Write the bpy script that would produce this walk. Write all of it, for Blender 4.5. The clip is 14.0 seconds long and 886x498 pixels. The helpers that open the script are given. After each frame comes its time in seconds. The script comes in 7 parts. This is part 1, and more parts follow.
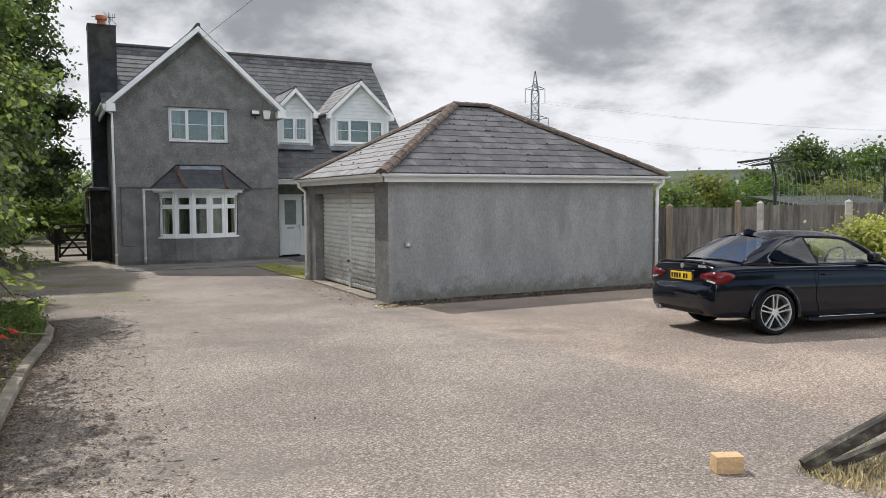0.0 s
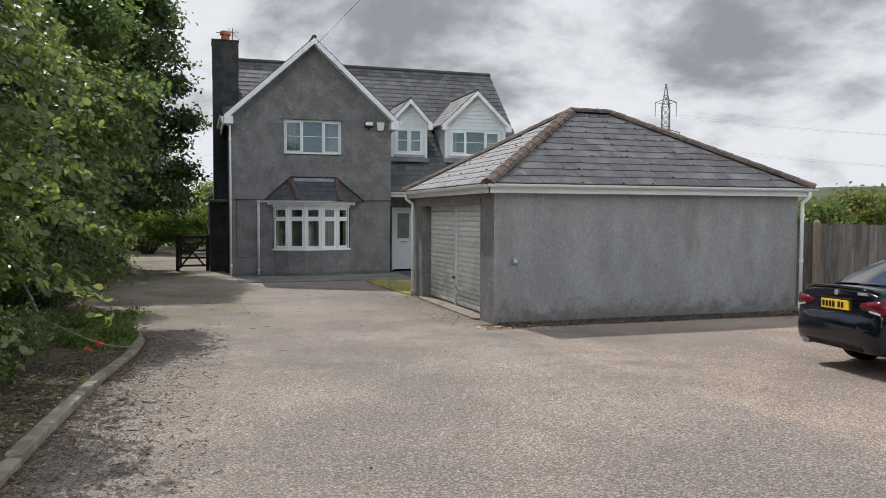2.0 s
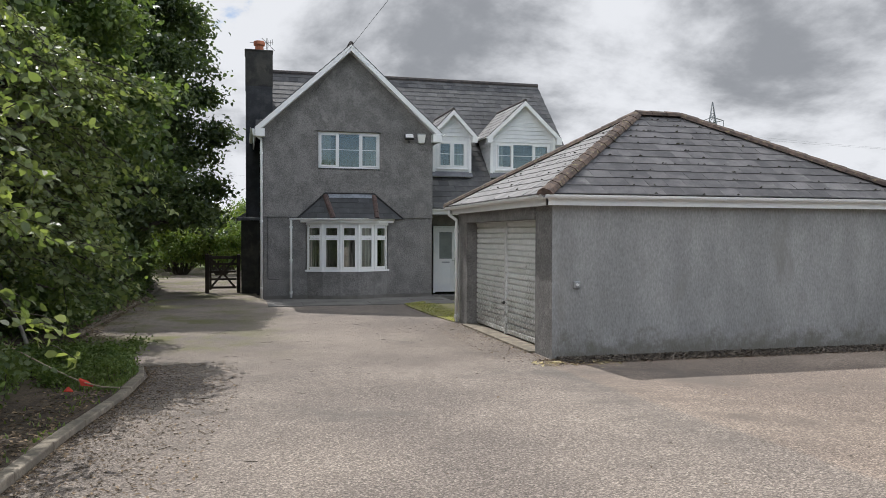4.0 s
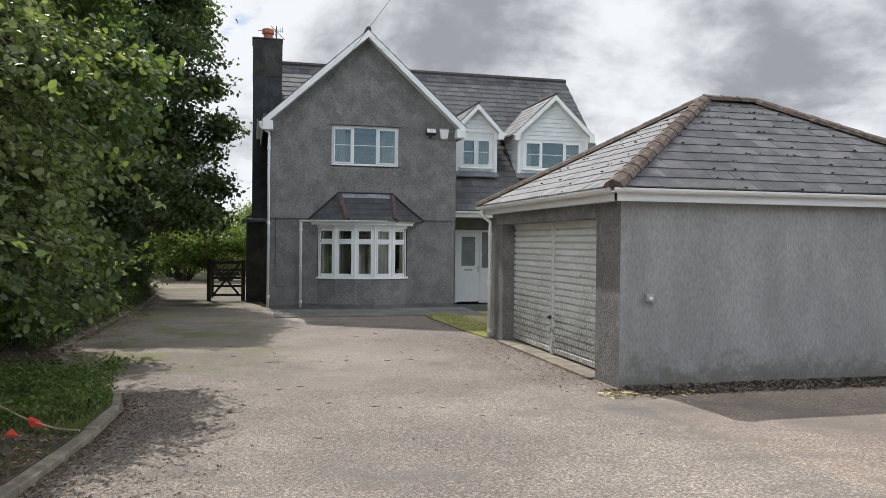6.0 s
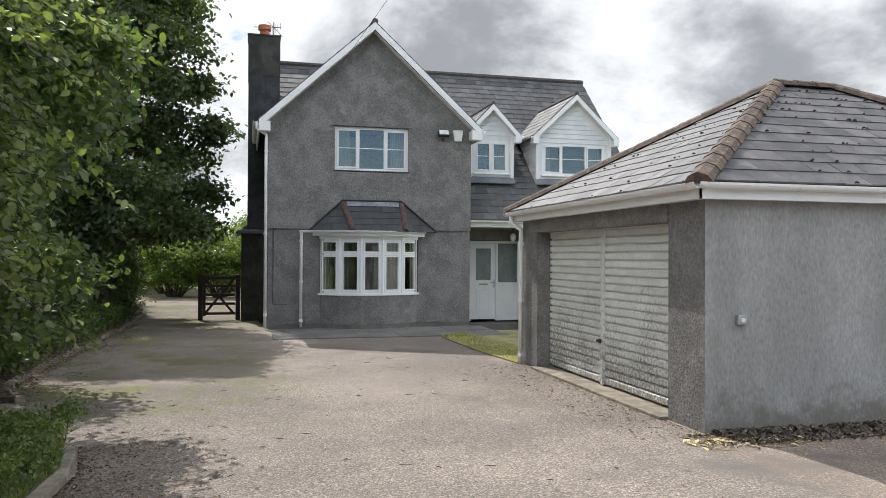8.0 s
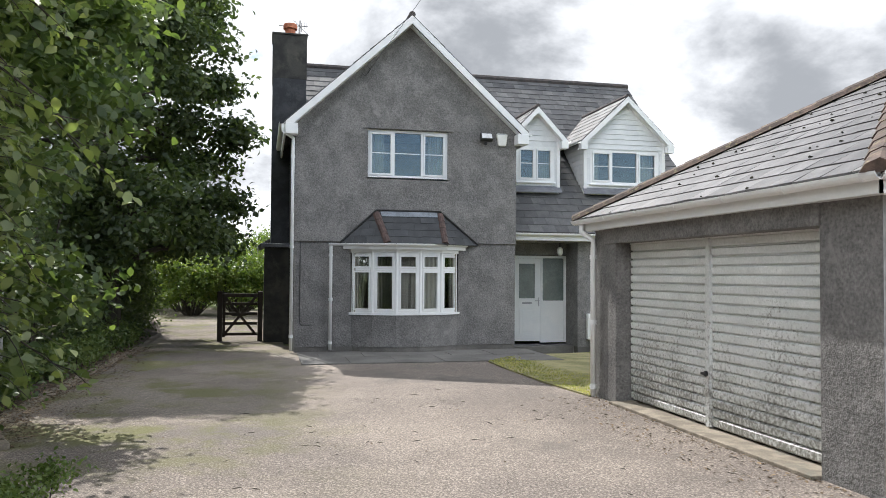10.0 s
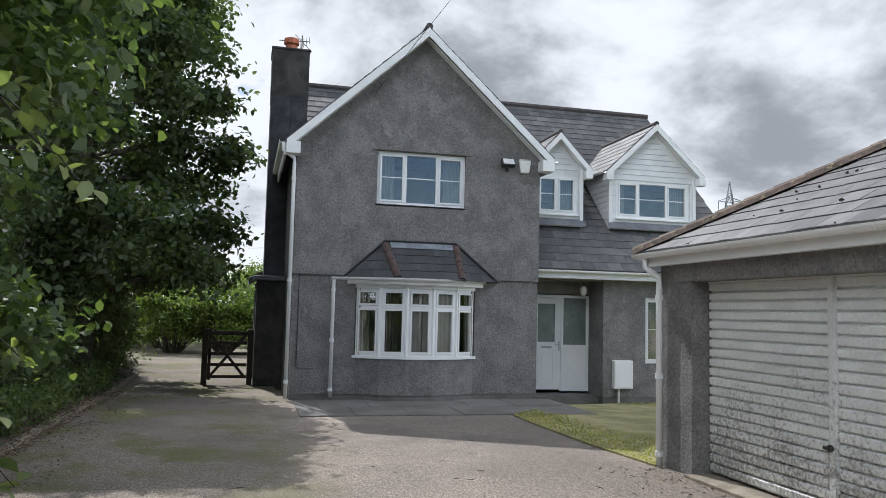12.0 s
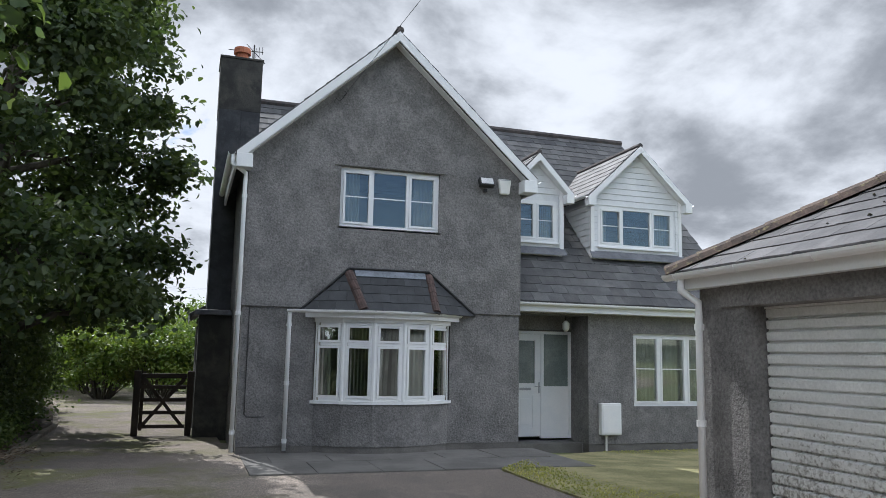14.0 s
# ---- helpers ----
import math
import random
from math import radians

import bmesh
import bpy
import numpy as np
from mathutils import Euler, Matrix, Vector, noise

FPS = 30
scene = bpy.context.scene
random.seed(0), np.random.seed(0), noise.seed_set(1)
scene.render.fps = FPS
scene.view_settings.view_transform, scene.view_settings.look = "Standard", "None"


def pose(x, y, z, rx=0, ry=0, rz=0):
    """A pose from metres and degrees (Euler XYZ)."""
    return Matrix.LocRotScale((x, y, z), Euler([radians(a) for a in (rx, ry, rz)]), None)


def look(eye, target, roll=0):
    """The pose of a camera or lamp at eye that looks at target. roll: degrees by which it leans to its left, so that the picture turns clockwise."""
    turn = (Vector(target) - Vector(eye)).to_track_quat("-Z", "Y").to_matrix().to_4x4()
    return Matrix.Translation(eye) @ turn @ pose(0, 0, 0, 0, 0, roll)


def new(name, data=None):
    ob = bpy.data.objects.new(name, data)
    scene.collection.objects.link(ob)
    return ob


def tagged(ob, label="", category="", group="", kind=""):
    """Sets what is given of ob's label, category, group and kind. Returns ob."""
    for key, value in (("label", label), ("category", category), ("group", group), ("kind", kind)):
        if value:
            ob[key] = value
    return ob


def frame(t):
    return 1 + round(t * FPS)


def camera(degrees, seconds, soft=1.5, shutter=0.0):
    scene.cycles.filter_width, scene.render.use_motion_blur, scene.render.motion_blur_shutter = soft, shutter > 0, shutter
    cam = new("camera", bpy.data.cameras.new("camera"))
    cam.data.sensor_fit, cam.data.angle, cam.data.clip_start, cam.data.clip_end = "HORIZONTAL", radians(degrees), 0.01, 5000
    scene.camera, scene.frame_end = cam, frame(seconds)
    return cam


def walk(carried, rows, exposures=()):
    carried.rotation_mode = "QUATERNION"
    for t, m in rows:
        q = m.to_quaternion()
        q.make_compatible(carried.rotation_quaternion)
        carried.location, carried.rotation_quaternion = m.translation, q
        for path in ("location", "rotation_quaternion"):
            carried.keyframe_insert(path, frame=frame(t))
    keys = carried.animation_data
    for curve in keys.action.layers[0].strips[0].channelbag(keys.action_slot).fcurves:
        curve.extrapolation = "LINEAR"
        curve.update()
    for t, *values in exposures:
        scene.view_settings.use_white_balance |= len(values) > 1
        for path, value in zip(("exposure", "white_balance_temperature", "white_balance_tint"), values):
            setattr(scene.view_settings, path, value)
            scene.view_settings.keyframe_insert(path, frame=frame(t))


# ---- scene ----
EXPOSURES = [(0, 0.12, 6350, 11), (1, -0.03, 6300, 11), (2, -0.05, 6300, 11), (3, -0.05, 6300, 11), (5.5, 0.1, 6300, 10), (8, 0.34, 6350, 10), (10.5, 0.58, 6250, 10), (11, 0.29, 6100, 10), (12.5, 0.14, 6050, 10), (13, 0.04, 6050, 10), (13.5, 0.1, 6000, 10), (14, 0.14, 5950, 10)]
cam = camera(59.6, 14.0, soft=0.85)
PATH = [
    (0, (-0.685, -0.282, 1.975), (0.213, 1.501, 1.845), -0.3),
    (0.5, (-0.486, -0.177, 1.996), (0.324, 1.649, 1.897), 1.0),
    (1, (-0.326, 0.005, 1.968), (0.428, 1.856, 1.88), 1.1),
    (1.5, (-0.136, 0.269, 1.949), (0.546, 2.146, 1.859), 0.2),
    (2, (0.043, 0.631, 1.914), (0.646, 2.536, 1.825), 0.2),
    (2.5, (0.12, 1.111, 1.88), (0.676, 3.031, 1.806), 0.2),
    (3, (0.269, 1.498, 1.867), (0.776, 3.432, 1.823), -0.3),
    (5.5, (0.553, 4.008, 1.784), (1.054, 5.945, 1.758), 0.6),
    (6, (0.539, 4.484, 1.762), (1.022, 6.425, 1.746), 0.6),
    (6.5, (0.519, 4.935, 1.737), (0.986, 6.88, 1.704), 0.6),
    (7, (0.509, 5.403, 1.72), (0.978, 7.347, 1.669), 0.6),
    (7.5, (0.533, 5.901, 1.712), (1.054, 7.832, 1.689), 1.0),
    (8, (0.57, 6.404, 1.718), (1.061, 8.343, 1.738), 0.3),
    (10.5, (0.372, 8.676, 1.675), (0.816, 10.624, 1.77), 0.5),
    (11, (0.363, 9.148, 1.683), (0.798, 11.092, 1.867), 0.7),
    (11.5, (0.291, 9.642, 1.717), (0.705, 11.59, 1.906), 0.9),
    (12, (0.199, 10.097, 1.697), (0.687, 12.029, 1.86), 1.4),
    (12.5, (0.215, 10.582, 1.666), (0.77, 12.496, 1.827), 1.1),
    (13, (0.172, 11.026, 1.64), (0.746, 12.935, 1.795), 1.2),
    (13.5, (0.165, 11.476, 1.608), (0.782, 13.368, 1.804), 1.1),
    (14, (0.205, 11.929, 1.612), (0.822, 13.812, 1.885), 1.1),
]
walk(cam, [(t, look(eye, target, roll)) for t, eye, target, roll in PATH], EXPOSURES)

# ---- world, sun, exposure ----
SUN_EL, SUN_AZ = radians(51.5), radians(-15.5)
world = bpy.data.worlds.new("sky")
scene.world = world
world.use_nodes = True


def link(tree, a, b):
    tree.links.new(a, b)


def node(tree, kind, **values):
    n = tree.nodes.new(kind)
    for key, value in values.items():
        n.inputs[key].default_value = value
    return n


def math_node(tree, op, a, b=None, clamp=False):
    n = tree.nodes.new("ShaderNodeMath")
    n.operation, n.use_clamp = op, clamp
    for slot, value in ((0, a), (1, b)):
        if value is None:
            continue
        if isinstance(value, (int, float)):
            n.inputs[slot].default_value = value
        else:
            link(tree, value, n.inputs[slot])
    return n.outputs[0]


def mix_colour(tree, factor, a, b, blend="MIX"):
    n = tree.nodes.new("ShaderNodeMix")
    n.data_type, n.blend_type = "RGBA", blend
    for slot, value in ((0, factor), (6, a), (7, b)):
        if isinstance(value, (int, float)):
            n.inputs[slot].default_value = value
        elif isinstance(value, tuple):
            n.inputs[slot].default_value = (*value[:3], 1)
        else:
            link(tree, value, n.inputs[slot])
    return n.outputs[2]


def ramp(tree, source, lo, hi):
    n = tree.nodes.new("ShaderNodeMapRange")
    n.clamp, n.interpolation_type = True, "SMOOTHSTEP"
    n.inputs[1].default_value, n.inputs[2].default_value = lo, hi
    link(tree, source, n.inputs[0])
    return n.outputs[0]


def build_sky():
    t = world.node_tree
    t.nodes.clear()
    sky = t.nodes.new("ShaderNodeTexSky")
    sky.sky_type, sky.sun_disc = "NISHITA", False
    sky.sun_elevation, sky.sun_rotation = SUN_EL, SUN_AZ
    sky.air_density, sky.dust_density, sky.ozone_density = 1.0, 0.6, 1.5
    place = t.nodes.new("ShaderNodeTexCoord")
    parts = t.nodes.new("ShaderNodeSeparateXYZ")
    link(t, place.outputs["Generated"], parts.inputs[0])
    up = math_node(t, "ADD", math_node(t, "MAXIMUM", parts.outputs[2], 0.0), 0.4)
    flat = t.nodes.new("ShaderNodeCombineXYZ")
    link(t, math_node(t, "DIVIDE", parts.outputs[0], up), flat.inputs[0])
    link(t, math_node(t, "DIVIDE", parts.outputs[1], up), flat.inputs[1])
    flat.inputs[2].default_value = CLOUD_SEED
    big = node(t, "ShaderNodeTexNoise", Scale=1.7, Detail=14.0, Roughness=0.55, Distortion=0.1)
    link(t, flat.outputs[0], big.inputs["Vector"])
    shade = node(t, "ShaderNodeTexNoise", Scale=2.1, Detail=14.0, Roughness=0.58, Distortion=0.15)
    shift = t.nodes.new("ShaderNodeVectorMath")
    shift.inputs[1].default_value = (7.3, 2.1, 4.4)
    link(t, flat.outputs[0], shift.inputs[0])
    link(t, shift.outputs[0], shade.inputs["Vector"])
    dark = ramp(t, math_node(t, "ADD", shade.outputs[0], math_node(t, "MULTIPLY", parts.outputs[2], 0.28)), 0.465, 0.69)
    cloud = mix_colour(t, dark, CLOUD_WHITE, CLOUD_GREY)
    # clouds that face the sun are brighter than those seen against it
    facing = math_node(t, "ADD", math_node(t, "MULTIPLY", parts.outputs[0], -math.sin(SUN_AZ)), math_node(t, "MULTIPLY", parts.outputs[1], -math.cos(SUN_AZ)))
    clearer = math_node(t, "MULTIPLY", ramp(t, facing, 0.6, 0.93), -0.26)
    cover = ramp(t, math_node(t, "ADD", big.outputs[0], clearer), 0.38, 0.415)
    cloud = mix_colour(t, 1.0, cloud, math_node(t, "ADD", math_node(t, "MULTIPLY", ramp(t, facing, -0.35, 0.5), 2.45), 0.76), "MULTIPLY")
    out = t.nodes.new("ShaderNodeBackground")
    link(t, mix_colour(t, cover, sky.outputs[0], cloud), out.inputs[0])
    out.inputs[1].default_value = 0.1
    end = t.nodes.new("ShaderNodeOutputWorld")
    link(t, out.outputs[0], end.inputs[0])


CLOUD_SEED, CLOUD_WHITE, CLOUD_GREY = 3.7, (11.0, 11.1, 11.3), (4.1, 4.25, 4.5)
build_sky()
sun = new("sun", bpy.data.lights.new("sun", "SUN"))
sun.data.energy, sun.data.angle, sun.data.color = 4.1, radians(0.53), (1.0, 0.965, 0.91)
sun.matrix_world = look((math.sin(SUN_AZ) * math.cos(SUN_EL) * 60, math.cos(SUN_AZ) * math.cos(SUN_EL) * 60, math.sin(SUN_EL) * 60), (0, 0, 0))
scene.view_settings.exposure = 0.0

# ---- materials ----


def material(name, a, b, rough=0.8, scale=4.0, grain=60.0, bump=0.2, bump_scale=120.0, depth=0.004, spread=(0.38, 0.64),
             metal=0.0, grain_amount=0.35, pieces=0.0, island=0.0, stain=None, stain_scale=0.7, stain_range=(0.52, 0.7), chips=0.0,
             stretch=(1, 1, 1), coat=0.0, spec=0.5):
    """A surface of two colours at large scale, fine grain, relief and optional stains or random pieces."""
    m = bpy.data.materials.new(name)
    m.use_nodes = True
    t = m.node_tree
    s = t.nodes["Principled BSDF"]
    s.inputs["Roughness"].default_value, s.inputs["Metallic"].default_value = rough, metal
    s.inputs["Coat Weight"].default_value = coat
    s.inputs["Specular IOR Level"].default_value = spec
    place = t.nodes.new("ShaderNodeTexCoord")
    size = t.nodes.new("ShaderNodeMapping")
    size.inputs["Scale"].default_value = stretch
    link(t, place.outputs["Object"], size.inputs[0])
    where = size.outputs[0]
    if pieces or island:
        info = t.nodes.new("ShaderNodeObjectInfo" if pieces else "ShaderNodeNewGeometry")
        lot = info.outputs["Random" if pieces else "Random Per Island"]
        move = t.nodes.new("ShaderNodeVectorMath")
        link(t, where, move.inputs[0])
        link(t, math_node(t, "MULTIPLY", lot, 37.0), move.inputs[1])
        where = move.outputs[0]
    wide = node(t, "ShaderNodeTexNoise", Scale=scale, Detail=5.0, Roughness=0.6)
    fine = node(t, "ShaderNodeTexNoise", Scale=grain, Detail=3.0, Roughness=0.6)
    link(t, where, wide.inputs["Vector"]), link(t, where, fine.inputs["Vector"])
    colour = mix_colour(t, ramp(t, wide.outputs[0], *spread), a, b)
    g = math_node(t, "ADD", math_node(t, "MULTIPLY", math_node(t, "SUBTRACT", fine.outputs[0], 0.5), grain_amount * 2.4), 1.0)
    if pieces or island:
        g = math_node(t, "MULTIPLY", g, math_node(t, "ADD", math_node(t, "MULTIPLY", math_node(t, "SUBTRACT", lot, 0.5), 2 * (pieces or island)), 1.0))
    if chips:
        chip = node(t, "ShaderNodeTexVoronoi", Scale=chips)
        link(t, where, chip.inputs["Vector"])
        tint = t.nodes.new("ShaderNodeSeparateColor")
        link(t, chip.outputs["Color"], tint.inputs[0])
        g = math_node(t, "MULTIPLY", g, math_node(t, "ADD", math_node(t, "MULTIPLY", math_node(t, "POWER", tint.outputs[0], 2.2), 0.95), 0.66))
    colour = mix_colour(t, 1.0, colour, g, "MULTIPLY")
    if stain:
        patch = node(t, "ShaderNodeTexNoise", Scale=stain_scale, Detail=7.0, Roughness=0.68, Distortion=0.3)
        link(t, where, patch.inputs["Vector"])
        colour = mix_colour(t, ramp(t, patch.outputs[0], *stain_range), colour, stain)
    link(t, colour, s.inputs["Base Color"])
    if bump:
        relief = node(t, "ShaderNodeTexNoise", Scale=bump_scale, Detail=3.0, Roughness=0.6)
        link(t, where, relief.inputs["Vector"])
        b_ = node(t, "ShaderNodeBump", Strength=bump, Distance=depth)
        link(t, relief.outputs[0], b_.inputs["Height"])
        link(t, b_.outputs[0], s.inputs["Normal"])
    return m


def glass_material(name, tint=(0.92, 0.96, 0.95), gloss=0.0, edge_gain=1.45):
    m = bpy.data.materials.new(name)
    m.use_nodes = True
    t = m.node_tree
    t.nodes.remove(t.nodes["Principled BSDF"])
    clear = node(t, "ShaderNodeBsdfTransparent")
    clear.inputs[0].default_value = (*tint, 1)
    shine = node(t, "ShaderNodeBsdfAnisotropic", Roughness=0.02)
    edge = node(t, "ShaderNodeFresnel", IOR=1.5)
    both = t.nodes.new("ShaderNodeMixShader")
    link(t, math_node(t, "ADD", math_node(t, "MULTIPLY", edge.outputs[0], edge_gain), gloss, True), both.inputs[0])
    link(t, clear.outputs[0], both.inputs[1]), link(t, shine.outputs[0], both.inputs[2])
    link(t, both.outputs[0], t.nodes["Material Output"].inputs[0])
    return m


def leaf_material(name, a, b, shine=0.5):
    m = bpy.data.materials.new(name)
    m.use_nodes = True
    t = m.node_tree
    s = t.nodes["Principled BSDF"]
    s.inputs["Roughness"].default_value = shine
    lot = t.nodes.new("ShaderNodeNewGeometry").outputs["Random Per Island"]
    place = t.nodes.new("ShaderNodeTexCoord")
    n = node(t, "ShaderNodeTexNoise", Scale=1.8, Detail=3.0)
    link(t, place.outputs["Object"], n.inputs["Vector"])
    f = math_node(t, "ADD", math_node(t, "MULTIPLY", math_node(t, "POWER", lot, 2.2), 0.6), math_node(t, "MULTIPLY", ramp(t, n.outputs[0], 0.4, 0.65), 0.45))
    colour = mix_colour(t, f, a, b)
    link(t, colour, s.inputs["Base Color"])
    glow = node(t, "ShaderNodeBsdfTranslucent")
    link(t, mix_colour(t, 1.0, colour, (2.0, 2.15, 1.0), "MULTIPLY"), glow.inputs[0])
    both = node(t, "ShaderNodeMixShader", Fac=0.42)
    link(t, s.outputs[0], both.inputs[1]), link(t, glow.outputs[0], both.inputs[2])
    link(t, both.outputs[0], t.nodes["Material Output"].inputs[0])
    return m


TARMAC = material("tarmac", (0.215, 0.18, 0.153), (0.308, 0.258, 0.215), 0.92, 0.35, 48, 1.0, 80, 0.016, chips=84, grain_amount=1.0, stain=(0.155, 0.135, 0.118), stain_scale=0.28, stain_range=(0.5, 0.68))


def mossy(m):
    """Green moss in ragged patches where the drive stays damp beside the house and hedge."""
    t = m.node_tree
    s = t.nodes["Principled BSDF"]
    was = s.inputs["Base Color"].links[0].from_socket
    place = t.nodes.new("ShaderNodeTexCoord")
    parts = t.nodes.new("ShaderNodeSeparateXYZ")
    link(t, place.outputs["Object"], parts.inputs[0])
    n = node(t, "ShaderNodeTexNoise", Scale=0.8, Detail=9.0, Roughness=0.7)
    link(t, place.outputs["Object"], n.inputs["Vector"])
    west = ramp(t, math_node(t, "MULTIPLY", parts.outputs[0], -1.0), -2.2, 0.6)
    north = ramp(t, parts.outputs[1], 13.0, 17.0)
    f = math_node(t, "MULTIPLY", ramp(t, n.outputs[0], 0.45, 0.62), math_node(t, "MULTIPLY", west, north))
    # the paler strip laid later beyond a seam that runs towards the garage corner
    edge = math_node(t, "ADD", parts.outputs[0], math_node(t, "MULTIPLY", math_node(t, "SUBTRACT", n.outputs[0], 0.5), 0.25))
    newer = math_node(t, "MULTIPLY", ramp(t, edge, 4.55, 4.68), math_node(t, "SUBTRACT", 1.0, ramp(t, parts.outputs[1], 12.8, 13.2)))
    was = mix_colour(t, newer, was, mix_colour(t, 1.0, was, (1.16, 1.1, 1.05), "MULTIPLY"))
    link(t, mix_colour(t, math_node(t, "MULTIPLY", f, 0.8), was, (0.16, 0.16, 0.05)), s.inputs["Base Color"])


mossy(TARMAC)
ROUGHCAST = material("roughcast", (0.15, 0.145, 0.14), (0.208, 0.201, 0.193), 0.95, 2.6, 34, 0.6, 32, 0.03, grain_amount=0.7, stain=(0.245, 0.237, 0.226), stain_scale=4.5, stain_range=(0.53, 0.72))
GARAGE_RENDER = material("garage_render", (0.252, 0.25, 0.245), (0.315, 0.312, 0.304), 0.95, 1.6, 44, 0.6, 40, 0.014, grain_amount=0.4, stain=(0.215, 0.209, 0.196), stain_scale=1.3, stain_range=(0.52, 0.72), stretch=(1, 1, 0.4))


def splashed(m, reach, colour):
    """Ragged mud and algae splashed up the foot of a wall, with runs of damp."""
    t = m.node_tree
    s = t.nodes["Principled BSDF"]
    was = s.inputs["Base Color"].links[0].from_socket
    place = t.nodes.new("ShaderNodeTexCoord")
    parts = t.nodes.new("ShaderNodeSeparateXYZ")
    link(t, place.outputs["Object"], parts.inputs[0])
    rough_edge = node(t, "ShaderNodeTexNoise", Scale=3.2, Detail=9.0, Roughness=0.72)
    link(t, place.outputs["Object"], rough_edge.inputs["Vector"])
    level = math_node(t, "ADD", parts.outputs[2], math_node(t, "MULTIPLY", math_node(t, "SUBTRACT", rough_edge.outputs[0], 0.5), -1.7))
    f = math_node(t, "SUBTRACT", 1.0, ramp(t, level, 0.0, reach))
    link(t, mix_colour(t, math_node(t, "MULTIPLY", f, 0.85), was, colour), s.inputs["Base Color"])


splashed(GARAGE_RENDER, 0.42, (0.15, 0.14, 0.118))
WHITE = material("white_plastic", (0.76, 0.77, 0.77), (0.8, 0.8, 0.79), 0.35, 3, 40, 0.03, grain_amount=0.05)
WHITE_BOARD = material("white_board", (0.66, 0.67, 0.68), (0.74, 0.75, 0.75), 0.45, 2, 30, 0.05, grain_amount=0.1)
SLATE = material("slate", (0.075, 0.072, 0.073), (0.135, 0.128, 0.127), 0.52, 2.2, 50, 0.35, 60, 0.004, pieces=0.24, stain=(0.2, 0.195, 0.185), stain_scale=2.6, stain_range=(0.54, 0.74))
SLATE_JOINED = material("slate_joined", (0.07, 0.07, 0.073), (0.115, 0.112, 0.11), 0.6, 3, 50, 0.35, 60, 0.004, island=0.4, stain=(0.15, 0.145, 0.135), stain_scale=3.5, stain_range=(0.6, 0.75))
SLATE_NEW = material("slate_new", (0.062, 0.062, 0.064), (0.105, 0.103, 0.102), 0.6, 2, 40, 0.25, 60, 0.003, island=0.25)
BAY_SLATE = material("bay_slate", (0.018, 0.02, 0.023), (0.038, 0.041, 0.044), 0.5, 2, 40, 0.25, 60, 0.003, island=0.25)
HIP_TILE = material("hip_tile", (0.06, 0.042, 0.034), (0.118, 0.08, 0.061), 0.85, 9, 60, 0.6, 45, 0.006, pieces=0.25, stain=(0.25, 0.21, 0.11), stain_scale=13, stain_range=(0.54, 0.68))
BAY_HIP = material("bay_hip", (0.06, 0.039, 0.034), (0.105, 0.066, 0.056), 0.8, 9, 60, 0.5, 45, 0.004)
PALE_LEAD = material("weathered_lead", (0.13, 0.145, 0.165), (0.21, 0.23, 0.26), 0.5, 5, 30, 0.2, metal=0.2)
RIDGE_TILE = material("ridge_tile", (0.05, 0.046, 0.045), (0.085, 0.07, 0.065), 0.8, 9, 60, 0.5, 45, 0.004)
CONCRETE = material("concrete", (0.18, 0.152, 0.118), (0.3, 0.258, 0.2), 0.93, 4, 60, 0.5, 70, 0.005, grain_amount=0.4, stain=(0.16, 0.15, 0.12), stain_scale=2.5)
PAVING = material("paving", (0.12, 0.113, 0.104), (0.175, 0.166, 0.153), 0.93, 1.2, 60, 0.4, 90, 0.004, grain_amount=0.4)
SOIL = material("soil", (0.06, 0.045, 0.032), (0.12, 0.09, 0.06), 0.98, 3, 30, 0.9, 30, 0.02, grain_amount=0.6)
TURF = material("turf", (0.2, 0.19, 0.085), (0.33, 0.295, 0.145), 0.95, 1.5, 40, 0.8, 40, 0.02, grain_amount=0.5)
FIELD = material("field", (0.1, 0.13, 0.04), (0.17, 0.18, 0.07), 0.95, 0.05, 8, 0.3, 6, 0.05, grain_amount=0.3)
PALE_BARK = material("pale_bark", (0.2, 0.18, 0.15), (0.3, 0.28, 0.24), 0.9, 6, 30, 0.5)
BARK = material("bark", (0.045, 0.038, 0.03), (0.09, 0.078, 0.06), 0.95, 6, 30, 0.9, 25, 0.02, stretch=(1, 1, 0.25))
FENCE_WOOD = material("fence_wood", (0.13, 0.115, 0.1), (0.21, 0.19, 0.168), 0.9, 3, 30, 0.4, 60, 0.004, pieces=0.3, stretch=(4, 4, 0.5))
GATE_WOOD = material("gate_wood", (0.035, 0.024, 0.017), (0.06, 0.042, 0.03), 0.75, 3, 40, 0.3, 60, 0.003, stretch=(1, 1, 1))
BLACK_METAL = material("black_metal", (0.02, 0.02, 0.021), (0.03, 0.03, 0.03), 0.5, 5, 60, 0.1)
GREY_METAL = material("grey_metal", (0.35, 0.36, 0.37), (0.45, 0.46, 0.46), 0.45, 5, 60, 0.1, metal=0.7)
TERRACOTTA = material("terracotta", (0.4, 0.13, 0.07), (0.5, 0.19, 0.1), 0.85, 8, 60, 0.3)
CHIMNEY_STONE = material("chimney_render", (0.035, 0.035, 0.032), (0.065, 0.062, 0.055), 0.95, 3, 60, 0.7, 70, 0.008, stain=(0.09, 0.085, 0.07), stain_scale=2)
LEAD = material("lead", (0.11, 0.115, 0.13), (0.17, 0.175, 0.19), 0.55, 3, 30, 0.2, metal=0.3)
